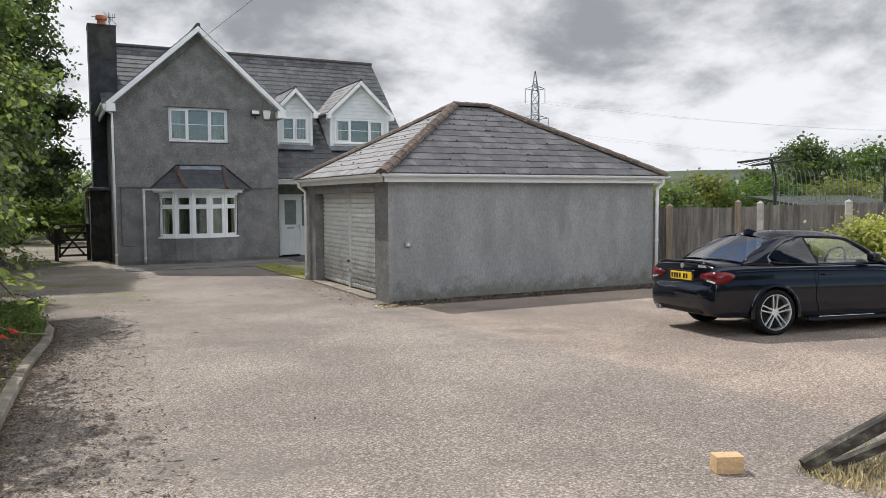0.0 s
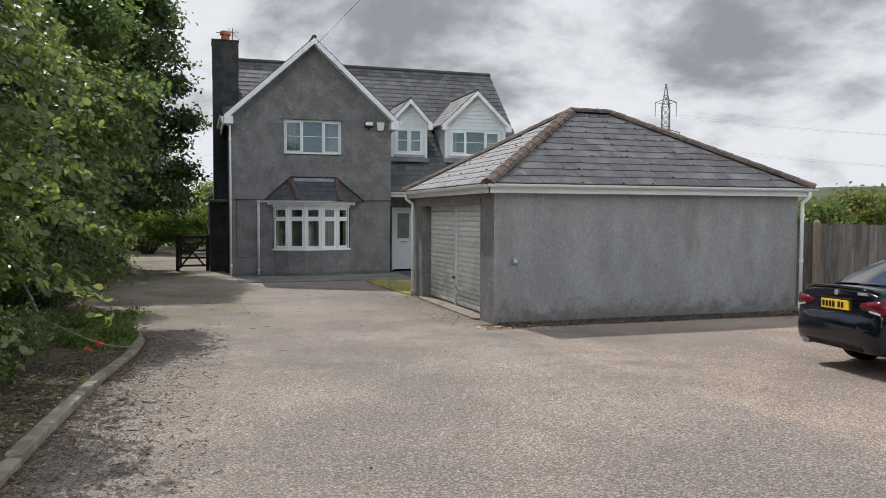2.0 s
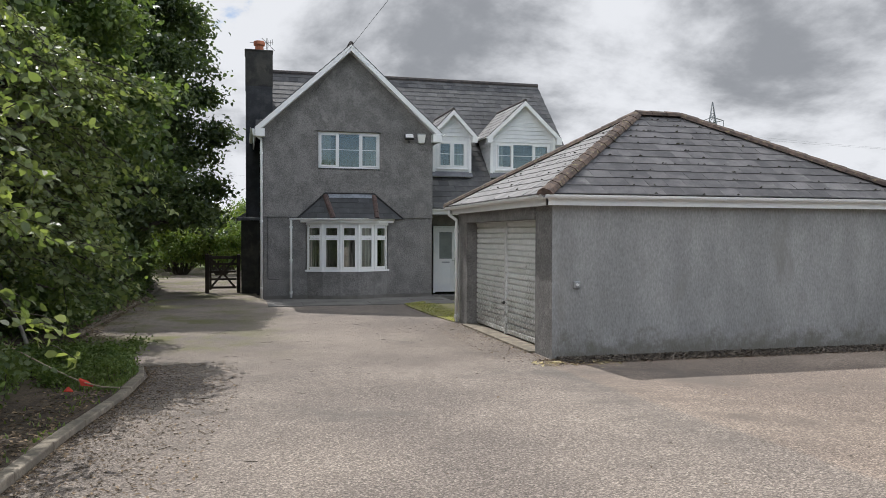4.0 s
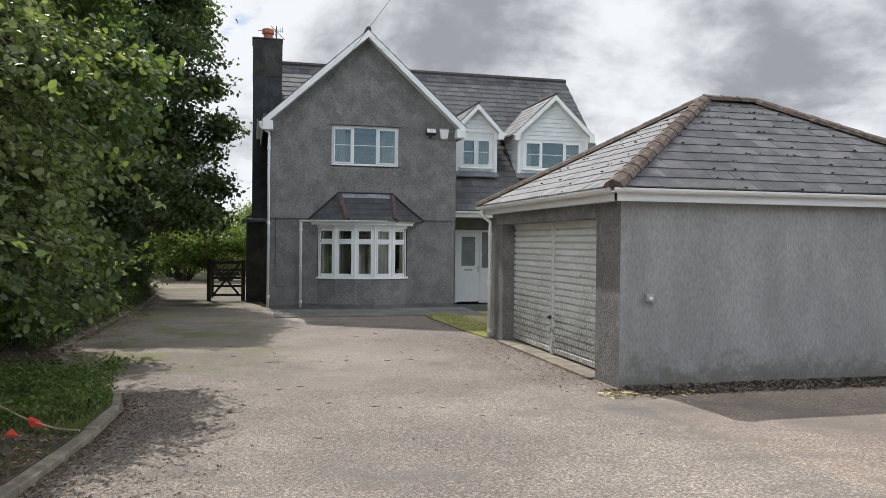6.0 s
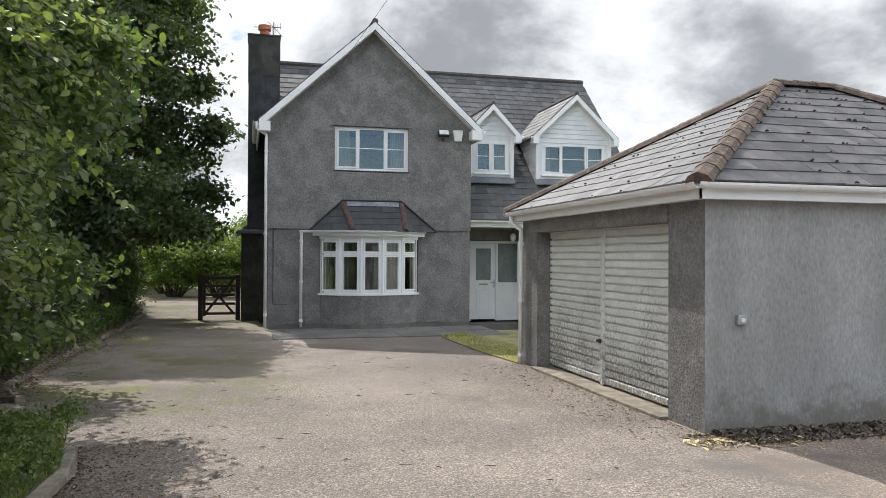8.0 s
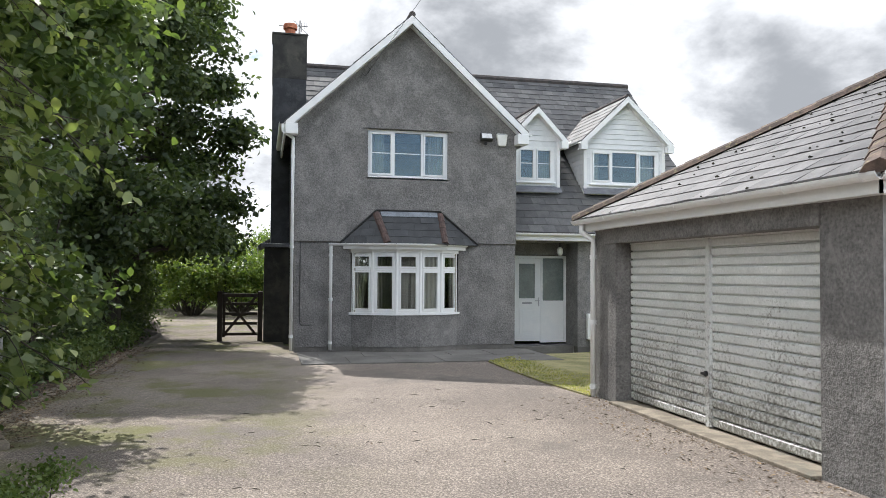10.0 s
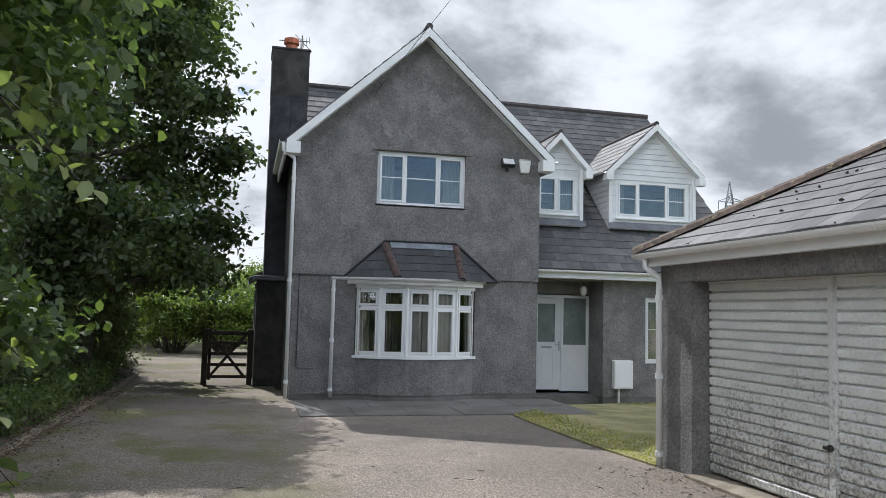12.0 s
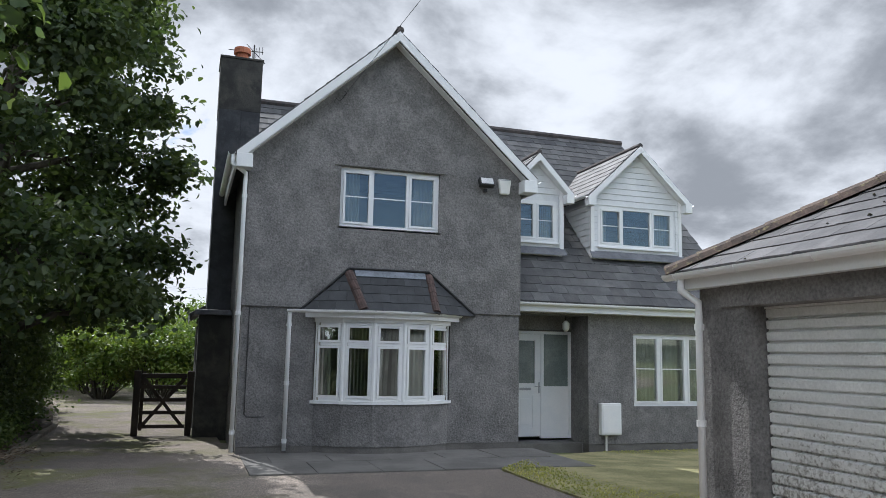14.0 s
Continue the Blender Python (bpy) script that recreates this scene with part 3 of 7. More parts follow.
def house_roofs():
    over, run = 0.22, RX - WX0
    k = (RIDGE_Z - EAVE) / run
    zl = EAVE - k * over + 0.06
    y0, y1 = WY - 0.24, 30.1
    ridge = RIDGE_Z + 0.06
    bm = new_bm()
    slab(bm, (WX0 - over, y0, zl), (WX0 - over, y1, zl), (RX, y1, ridge), (RX, y0, ridge))
    slab(bm, (WX1 + over, y1, zl), (WX1 + over, y0, zl), (RX, y0, ridge), (RX, y1, ridge))
    roof = part("roof", bm, SLATE_JOINED, house, "steep slate roof over the front gable")
    size = math.hypot(run + over, ridge - zl)
    up = Vector((run + over, 0, ridge - zl)).normalized()
    tl = roof_tiles((WX0 - over, y1, zl), (0, -1, 0), up, size, lambda v: 0, lambda v: y1 - y0, 0.3, 0.24, seed=3)
    tr = roof_tiles((WX1 + over, y0, zl), (0, 1, 0), (-up.x, 0, up.z), size, lambda v: 0, lambda v: y1 - y0, 0.3, 0.24, seed=4)
    tiles_joined("slate_covering", tl + tr, SLATE_JOINED, roof)
    # bargeboards of the front gable, with boxed ends
    d = 0.2
    for s in (-1, 1):
        ex = RX + s * (run + over)
        bm = new_bm()
        prism(bm, [(ex, y0 - 0.034, zl - 0.022), (RX, y0 - 0.034, ridge - 0.022), (RX, y0 - 0.034, ridge - d), (ex, y0 - 0.034, zl - d)], (0, 0.03, 0))
        part("bargeboard", bm, WHITE, house, "white bargeboard")
    bm = new_bm()
    for s in (-1, 1):
        ex = RX + s * (run + over)
        prism(bm, [(ex, y0 + 0.051, zl - 0.19), (RX, y0 + 0.051, ridge - 0.19), (RX, y0 + 0.051, ridge - 0.21), (ex, y0 + 0.051, zl - 0.21)], (0, 0.185, 0))
    part("soffit", bm, WHITE, house)
    for s in (-1, 1):
        ex = RX + s * (run + over)
        bm = new_bm()
        box(bm, min(ex, ex - s * 0.26), max(ex, ex - s * 0.26), y0 - 0.038, WY - 0.002, zl - 0.28, zl - 0.05, None, 0.01)
        part("eaves_box", bm, WHITE, house)
        bm = new_bm()
        box(bm, ex - 0.02, ex + 0.02, WY, 27.0 if s > 0 else y1, zl - 0.26, zl - 0.05)
        part("fascia", bm, WHITE, house)
        bm = new_bm()
        gutter(bm, (ex + s * 0.075, WY - 0.16, zl - 0.02), (ex + s * 0.075, 26.9 if s > 0 else 28.4, zl - 0.02))
        part("gutter", bm, WHITE, house)
    bm = new_bm()
    tube(bm, [(RX, y0 - 0.03, ridge + 0.0), (RX, y1, ridge + 0.0)], 0.075, 8)
    part("ridge", bm, RIDGE_TILE, house, "dark ridge tiles")
    # main roof
    gy, gz = GUT_Y, GUT_Z
    up = Vector((0, MAIN_Y - gy, MAIN_Z - gz)).normalized()
    size = math.hypot(MAIN_Y - gy, MAIN_Z - gz)
    bm = new_bm()
    slab(bm, (WX1 + 0.02, gy, gz), (MX1, gy, gz), (MX1, MAIN_Y, MAIN_Z), (WX1 + 0.02, MAIN_Y, MAIN_Z))
    cut = (27.9 - gy) / (MAIN_Y - gy)
    zc = gz + cut * (MAIN_Z - gz)
    slab(bm, (WX0 - 0.15, 27.9, zc), (WX1 + 0.015, 27.9, zc), (WX1 + 0.015, MAIN_Y, MAIN_Z), (WX0 - 0.15, MAIN_Y, MAIN_Z))
    slab(bm, (WX0 - 0.15, BACK_Y + 0.3, 2.6), (MX1, BACK_Y + 0.3, 2.6), (MX1, MAIN_Y, MAIN_Z), (WX0 - 0.15, MAIN_Y, MAIN_Z))
    roof = part("roof", bm, SLATE_JOINED, house, "long slate main roof with a low eave")
    x0 = WX0 - 0.15
    t1 = roof_tiles((x0, gy, gz), (1, 0, 0), up, size, lambda v: WX1 + 0.03 - x0 if v < cut * size else 0, lambda v: MX1 - x0, 0.33, 0.26, seed=5)
    tiles_joined("slate_covering", t1, SLATE_NEW, roof)
    bm = new_bm()
    tube(bm, [(WX0 - 0.16, MAIN_Y, MAIN_Z + 0.01), (MX1 + 0.01, MAIN_Y, MAIN_Z + 0.01)], 0.085, 8)
    part("ridge", bm, RIDGE_TILE, house)
    bm = new_bm()
    prism(bm, [(MX1 - 0.03, gy, gz - 0.02), (MX1 - 0.03, MAIN_Y, MAIN_Z - 0.02), (MX1 - 0.03, MAIN_Y, MAIN_Z - 0.2), (MX1 - 0.03, gy, gz - 0.2)], (0.02, 0, 0))
    part("bargeboard", bm, WHITE, house)
    bm = new_bm()
    box(bm, WX1 + 0.005, MX1, gy + 0.06, gy + 0.085, gz - 0.19, gz - 0.03)
    box(bm, WX1 + 0.005, MX1, gy + 0.086, RIGHT_Y - 0.003, gz - 0.19, gz - 0.165)
    part("fascia", bm, WHITE, house)
    bm = new_bm()
    gutter(bm, (WX1 + 0.02, gy - 0.005, gz - 0.025), (MX1, gy - 0.005, gz - 0.025), 0.06)
    part("gutter", bm, WHITE, house)


house_roofs()


def dormer(x0, x1, apex_z, eave_z, win):
    """A gabled dormer with white boarding; its front stands at y = 26.45."""
    fy, mid, over = 26.45, (x0 + x1) / 2, 0.16
    back = GUT_Y + (apex_z - GUT_Z) / SLOPE + 0.1
    bm = new_bm()
    n = int((apex_z - 3.95) / 0.13)
    lo, hi, wz0, wz1 = win
    wall_with_holes(bm, x0, x1, 3.72, eave_z, fy, fy + 0.12, [(lo, hi, wz0, wz1)])
    d = part("dormer", bm, WHITE_BOARD, house, "white boarded gabled dormer")
    for a in (x0, x1 - 0.1):
        bm = new_bm()
        box(bm, a, a + 0.1, fy + 0.121, 28.2, 3.72, eave_z)
        part("cheek", bm, WHITE_BOARD, d)
    bm = new_bm()
    prism(bm, [(x0, fy, eave_z), (x1, fy, eave_z), (mid, fy, apex_z - 0.16)], (0, 0.12, 0))
    part("dormer_gable", bm, WHITE_BOARD, d)
    slope = (apex_z - 0.16 - eave_z) / (mid - x0)
    for i in range(n):
        z = 3.98 + i * 0.13
        inset = 0.0 if z < eave_z else (z - eave_z) / slope + 0.12
        spans = [(x0 + inset, x1 - inset)] if z > wz1 + 0.01 else [(x0 + 0.001, lo - 0.04), (hi + 0.04, x1 - 0.001)]
        for a, b in spans:
            if b - a < 0.03 or z > wz1 + 0.02 and z < wz1 + 0.09:
                continue
            bm = new_bm()
            prism(bm, [(a, fy, z + 0.128), (a, fy - 0.006, z + 0.128), (a, fy - 0.02, z + 0.004), (a, fy, z + 0.004)], (b - a, 0, 0))
            part("cladding_board", bm, WHITE_BOARD, d)
        if z < eave_z - 0.12:
            for sx, o in ((x0, -1), (x1, 1)):
                bm = new_bm()
                prism(bm, [(sx, fy, z + 0.128), (sx + o * 0.006, fy, z + 0.128), (sx + o * 0.02, fy, z + 0.004), (sx, fy, z + 0.004)], (0, 2.0, 0))
                part("cladding_board", bm, WHITE_BOARD, d)
    for a, b in ((x0 - 0.022, x0 + 0.06), (x1 - 0.06, x1 + 0.022)):
        bm = new_bm()
        box(bm, a, b, fy - 0.03, fy + 0.05, 3.82, eave_z + 0.02)
        part("corner_board", bm, WHITE, d)
    r0, ze = fy - 0.2, eave_z - over * slope
    rz = apex_z
    bm = new_bm()
    for s in (-1, 1):
        ex = mid + s * (mid - x0 + over)
        slab(bm, (ex, r0, ze + 0.1), (ex, back, ze + 0.1), (mid, back, rz), (mid, r0, rz))
    part("dormer_roof", bm, SLATE_JOINED, d)
    tiles = []
    for s in (-1, 1):
        ex = mid + s * (mid - x0 + over)
        up = Vector((mid - ex, 0, rz - ze - 0.1))
        o = (ex, back, ze + 0.1) if s < 0 else (ex, r0, ze + 0.1)
        tiles += roof_tiles(o, (0, s, 0), up, up.length, lambda v: 0, lambda v: back - r0, 0.3, 0.24, seed=8 + s)
    tiles_joined("dormer_covering", tiles, SLATE_JOINED, d)
    bm = new_bm()
    for s in (-1, 1):
        ex = mid + s * (mid - x0 + over)
        prism(bm, [(ex, r0 - 0.03, ze + 0.08), (mid, r0 - 0.03, rz - 0.02), (mid, r0 - 0.03, rz - 0.17), (ex, r0 - 0.03, ze - 0.07)], (0, 0.025, 0))
        prism(bm, [(ex, r0 + 0.036, ze - 0.02), (mid, r0 + 0.036, rz - 0.14), (mid, r0 + 0.036, rz - 0.16), (ex, r0 + 0.036, ze - 0.04)], (0, 0.16, 0))
        a, b = sorted((ex + s * 0.01, ex - s * 0.16))
        box(bm, a, b, r0 - 0.034, fy - 0.031, ze - 0.12, ze + 0.06)
    part("bargeboard", bm, WHITE, d)
    for s in (-1, 1):
        ex = mid + s * (mid - x0 + over + 0.05)
        bm = new_bm()
        gutter(bm, (ex, r0 + 0.02, ze + 0.08), (ex, 27.7, ze + 0.08), 0.05)
        part("gutter", bm, WHITE, d)
    bm = new_bm()
    tube(bm, [(mid, r0 - 0.01, rz), (mid, back, rz)], 0.06, 8)
    part("ridge", bm, RIDGE_TILE, d)
    bm = new_bm()
    prism(bm, [(x0 - 0.05, fy - 0.012, 3.88), (x1 + 0.05, fy - 0.012, 3.88), (x1 + 0.05, fy - 0.13, 3.72), (x0 - 0.05, fy - 0.13, 3.72)], (0, 0, 0.012))
    part("flashing", bm, LEAD, d, "grey lead apron")
    lights = [(1, True), (1, True)] if hi - lo < 1.2 else [(1, True), (1.25, False), (1, True)]
    window(house, pose(lo, fy + 0.03, wz0), hi - lo, wz1 - wz0, lights)


dormer(6.36, 7.6, 5.86, 5.1, (6.5, 7.47, 4.0, 4.88))
dormer(8.29, 10.51, 6.25, 5.1, (8.46, 10.34, 4.0, 4.87))
window(house, pose(2.58, WY + 0.09, 3.78), 1.79, 1.05, [(1, True), (1.12, False), (1, True)])
window(house, pose(8.87, RIGHT_Y + 0.1, 0.67), 1.96, 1.46, [(1, True), (1, True), (1, True)])
bm = new_bm()
box(bm, 2.46, 4.49, WY - 0.03, WY + 0.05, 4.842, 4.866, None, 0.005)
part("window_drip", bm, ROUGHCAST, house)


def bay_outline(grow=0.0):
    """Corner points of the bow, from its left end to its right."""
    half, length, pts = 1.19, 0.515, []
    x, y = BAY_X - half - grow, WY + 0.03
    pts.append((x, y))
    for a in (-32, -16, 0, 16, 32):
        d = length * (1 + grow / half)
        x, y = x + d * math.cos(radians(a)), y + d * math.sin(radians(a))
        pts.append((x, y))
    return pts


def bay_window():
    inner, outer = bay_outline(), bay_outline(0.06)
    bm = new_bm()
    prism(bm, [(x, y, 0.11) for x, y in inner], (0, 0, 0.68))
    bay = part("bay", bm, ROUGHCAST, house, "bowed roughcast bay")
    bm = new_bm()
    prism(bm, [(BAY_X + (x - BAY_X) * 0.985, y + 0.012, -0.25) for x, y in inner], (0, 0, 0.358))
    part("plinth", bm, PAVING, bay)
    bm = new_bm()
    prism(bm, [(x, y, 0.792) for x, y in outer], (0, 0, 0.05))
    part("sill", bm, WHITE, bay)
    bm = new_bm()
    prism(bm, [(x, y, 2.13) for x, y in bay_outline(0.03)], (0, 0, 0.07))
    part("head", bm, WHITE, bay)
    for (xa, ya), (xb, yb) in zip(inner, inner[1:]):
        d = Vector((xb - xa, yb - ya, 0))
        m = Matrix.Translation((xa, ya, 0.844)) @ Matrix.Rotation(math.atan2(d.y, d.x), 4, "Z")
        window(house, m @ pose(0.012, 0.045, 0), d.length - 0.024, 1.284, [(1, True)], 0.045, False, 0.36, sill=False, name="bay_light")
    bm = new_bm()
    for x, y in inner[1:-1]:
        tube(bm, [(x, y + 0.03, 0.843), (x, y + 0.03, 2.129)], 0.035, 8)
    part("bay_post", bm, WHITE, bay)
    # fascia, gutter and hipped slate roof
    rim = bay_outline(0.17)
    rim = [(x, y - 0.06) for x, y in rim]
    rim[0], rim[-1] = (rim[0][0], WY + 0.01), (rim[-1][0], WY + 0.01)
    bm = new_bm()
    prism(bm, [(x, y, 2.201) for x, y in rim], (0, 0, 0.1))
    part("fascia", bm, WHITE, bay)
    bm = new_bm()
    g = [(x, y - 0.05) for x, y in rim]
    g[0] = (1.76, WY - 0.1)
    for (xa, ya), (xb, yb) in zip(g, g[1:]):
        gutter(bm, (xa, ya, 2.32), (xb, yb, 2.32), 0.052)
    part("gutter", bm, WHITE, bay)
    lo = [Vector((x, y, 2.31)) for x, y in [(1.98, WY - 0.02), (2.97, WY - 0.53), (4.2, WY - 0.53), (5.07, WY - 0.02)]]
    hi = [Vector((2.77, WY - 0.012, 3.03)), Vector((4.19, WY - 0.012, 3.03))]
    bm = new_bm()
    v = [bm.verts.new(p) for p in lo + hi]
    for q in ((0, 1, 4), (1, 2, 5, 4), (2, 3, 5), (0, 4, 5, 3), (0, 3, 2, 1)):
        bm.faces.new([v[i] for i in q])
    roof = part("bay_roof", bm, BAY_SLATE, bay, "small hipped slate roof")
    tiles = []
    up = (hi[0] + hi[1] - lo[1] - lo[2]) / 2
    up.x = 0
    tiles += roof_tiles(lo[1], (1, 0, 0), up, up.length, lambda v: -0.2 * v / up.length, lambda v: 1.23 - 0.01 * v / up.length, 0.3, 0.19, 0.012, 11)
    for a, b, c in ((lo[0], lo[1], hi[0]), (lo[2], lo[3], hi[1])):
        al = (b - a).normalized()
        foot = (c - a).dot(al)
        u = c - a - al * foot
        w = (b - a).length
        tiles += roof_tiles(a, al, u, u.length, lambda v, f=foot, q=u.length: f * v / q, lambda v, f=foot, q=u.length, w=w: w + (f - w) * v / q, 0.3, 0.19, 0.012, 12)
    tiles_joined("slate_covering", tiles, BAY_SLATE, roof)
    for a, b in ((hi[0], lo[1]), (hi[1], lo[2])):
        for k in range(4):
            bm = new_bm()
            tube(bm, [a.lerp(b, 0.02 + k / 4.4) + Vector((0, 0.02, -0.04)), a.lerp(b, 0.02 + (k + 1.04) / 4.4) + Vector((0, 0.018, -0.036))], 0.075, 12, [0.082, 0.086])
            attach(new("hip_tile", finish(bm, BAY_HIP)), roof)
    bm = new_bm()
    fall, out = (lo[1] + lo[2] - hi[0] - hi[1]) / 2, Vector((0, -0.72, 0.52)).normalized() * 0.022
    fall.x = 0
    prism(bm, [Vector((x, hi[0].y, hi[0].z)) + fall * f + out for x, f in ((2.86, 0.0), (4.12, 0.0), (4.12, 0.17), (2.88, 0.17))], out * -0.4)
    part("flashing", bm, PALE_LEAD, roof, "pale lead flashing")
    bm = new_bm()
    tube(bm, [lo[0] + Vector((0, -0.01, 0.02)), hi[0] + Vector((0, -0.02, 0.025)), hi[1] + Vector((0, -0.02, 0.025)), lo[3] + Vector((0, -0.01, 0.02))], 0.022, 6)
    part("lead_upstand", bm, BLACK_METAL, roof, "dark lead strip where the roof meets the wall")


bay_window()
downpipe(house, [(WX0 - 0.27, WY - 0.12, 4.82), (WX0 - 0.27, WY - 0.12, 4.68), (WX0 - 0.05, WY - 0.06, 4.54), (WX0 - 0.05, WY - 0.06, 4.42), (WX0 - 0.05, WY - 0.06, 0.04)])
downpipe(house, [(1.8, WY - 0.1, 2.32), (1.8, WY - 0.08, 2.2), (1.8, WY - 0.06, 0.05)])


def chimney():
    bm = new_bm()
    box(bm, 0.57, WX0 - 0.003, 28.4, 29.4, -0.1, 6.69)
    box(bm, WX0 + 0.001, 1.42, 28.42, 29.38, 5.1, 6.69)
    c = part("chimney", bm, BREAST, house, "dark slate-hung chimney breast")
    bm = new_bm()
    box(bm, 0.56, 1.43, 28.42, 29.38, 6.69, 7.83, None, 0.01)
    part("chimney_top", bm, CHIMNEY_STONE, c)
    bm = new_bm()
    box(bm, 0.54, 1.45, 28.4, 29.4, 7.83, 7.88, None, 0.01)
    part("cap", bm, CHIMNEY_STONE, c)
    bm = new_bm()
    tube(bm, [(1.01, 28.9, 7.88), (1.01, 28.9, 8.12), (1.01, 28.9, 8.12), (1.01, 28.9, 8.20), (1.01, 28.9, 8.25)], 0.14, 14, [0.15, 0.13, 0.185, 0.185, 0.175])
    part("pot", bm, TERRACOTTA, c, "terracotta chimney pot", smooth=False)
    bm = new_bm()
    tube(bm, [(1.26, 28.9, 7.48), (1.26, 28.9, 8.38)], 0.015, 6)
    tube(bm, [(0.71, 28.9, 8.2), (1.46, 28.9, 8.24)], 0.01, 6)
    for i in range(5):
        x = 1.16 + i * 0.07
        tube(bm, [(x, 28.9, 7.98 + i * 0.05), (x, 28.9, 8.28 + i * 0.02)], 0.006, 5)
    tube(bm, [(1.09, 28.9, 8.38), (1.51, 28.9, 7.98)], 0.008, 5)
    part("aerial", bm, BLACK_METAL, c, "thin television aerial")


chimney()


def lean_to():
    bm = new_bm()
    box(bm, 0.42, WX0 - 0.004, 27.5, 28.39, -0.1, 2.3)
    box(bm, 0.42, WX0 - 0.004, 29.41, 32.0, -0.1, 2.3)
    part("lean_to_wall", bm, CHIMNEY_STONE, house, "dark side wall")
    bm = new_bm()
    slab(bm, (0.25, 29.42, 2.4), (0.25, 32.2, 2.4), (WX0 - 0.01, 32.2, 2.85), (WX0 - 0.01, 29.42, 2.85))
    roof = part("lean_to_roof", bm, SLATE_JOINED, house)
    up = Vector((0.77, 0, 0.45))
    tiles_joined("slate_covering", roof_tiles((0.25, 32.2, 2.4), (0, -1, 0), up, up.length, lambda v: 0, lambda v: 2.78, 0.3, 0.24, seed=21), SLATE_JOINED, roof)
    bm = new_bm()
    box(bm, 0.34, WX0 - 0.01, 27.42, 28.39, 2.301, 2.4, None, 0.01)
    part("lean_to_cap", bm, LEAD, house, "grey flat cap over the side wall")
    bm = new_bm()
    box(bm, 0.23, 0.25, 29.42, 32.2, 2.25, 2.38)
    part("fascia", bm, WHITE, house)


lean_to()


def front_door():
    y = DOOR_Y + 0.06
    at = Matrix.Translation((2.49, 0, -0.21))
    bm = new_bm()
    for q in ((3.9, 3.96, 0.2, 2.36), (4.66, 4.72, 0.2, 2.36), (5.28, 5.34, 0.2, 2.36), (3.96, 4.66, 2.3, 2.36), (4.72, 5.28, 2.3, 2.36), (4.72, 5.28, 0.2, 0.26), (4.72, 5.28, 1.16, 1.24)):
        box(bm, q[0], q[1], y - 0.04, y + 0.04, q[2], q[3], m=at)
    frame_ = part("door_frame", bm, WHITE, house, "white door frame with side light")
    bm = new_bm()
    box(bm, 4.721, 5.279, y - 0.02, y + 0.02, 0.261, 1.159, m=at)
    part("side_panel", bm, WHITE, frame_)
    bm = new_bm()
    box(bm, 4.721, 5.279, y - 0.01, y + 0.01, 1.241, 2.299, m=at)
    part("side_pane", bm, FROSTED, frame_)
    bm = new_bm()
    wall_with_holes(bm, 3.965, 4.655, 0.24, 2.295, y - 0.03, y + 0.03, [(4.1, 4.52, 1.3, 2.16)])
    bmesh.ops.transform(bm, matrix=at, verts=bm.verts[:])
    door = part("door", bm, WHITE, house, "white panelled front door")
    bm = new_bm()
    box(bm, 4.1, 4.52, y - 0.005, y + 0.005, 1.3, 2.16, m=at)
    part("door_pane", bm, FROSTED, door)
    for z0, z1 in ((0.38, 1.08),):
        bm = new_bm()
        for q in ((4.12, 4.15, z0, z1), (4.47, 4.5, z0, z1), (4.15, 4.47, z0, z0 + 0.03), (4.15, 4.47, z1 - 0.03, z1)):
            box(bm, q[0], q[1], y - 0.042, y - 0.031, q[2], q[3], m=at)
        box(bm, 4.2, 4.42, y - 0.038, y - 0.031, z0 + 0.09, z1 - 0.09, at, 0.004)
        part("moulding", bm, WHITE, door)
    bm = new_bm()
    box(bm, 4.18, 4.44, y - 0.045, y - 0.031, 1.16, 1.21, at, 0.005)
    part("letter_plate", bm, GREY_METAL, door)
    bm = new_bm()
    box(bm, 4.6, 4.63, y - 0.045, y - 0.031, 1.1, 1.32, at, 0.004)
    tube(bm, [(7.105, y - 0.04, 1.03), (7.105, y - 0.085, 1.03), (6.99, y - 0.085, 1.03)], 0.011, 8)
    part("handle", bm, GREY_METAL, door)
    bm = new_bm()
    box(bm, WX1 + 0.01, 7.83, DOOR_Y - 0.45, DOOR_Y - 0.002, -0.35, -0.06, None, 0.01)
    part("door_step", bm, PAVING, house)


front_door()

# ---- garage ----
GX0, GX1, GY0, GY1, GE = 4.92, 11.35, 13.12, 18.28, 2.31
DY0, DY1, DZ = 13.8, 17.64, 2.1
garage = thing("garage", (GX0, GY0, 0), "grey rendered double garage with a hipped tile roof", "garage")


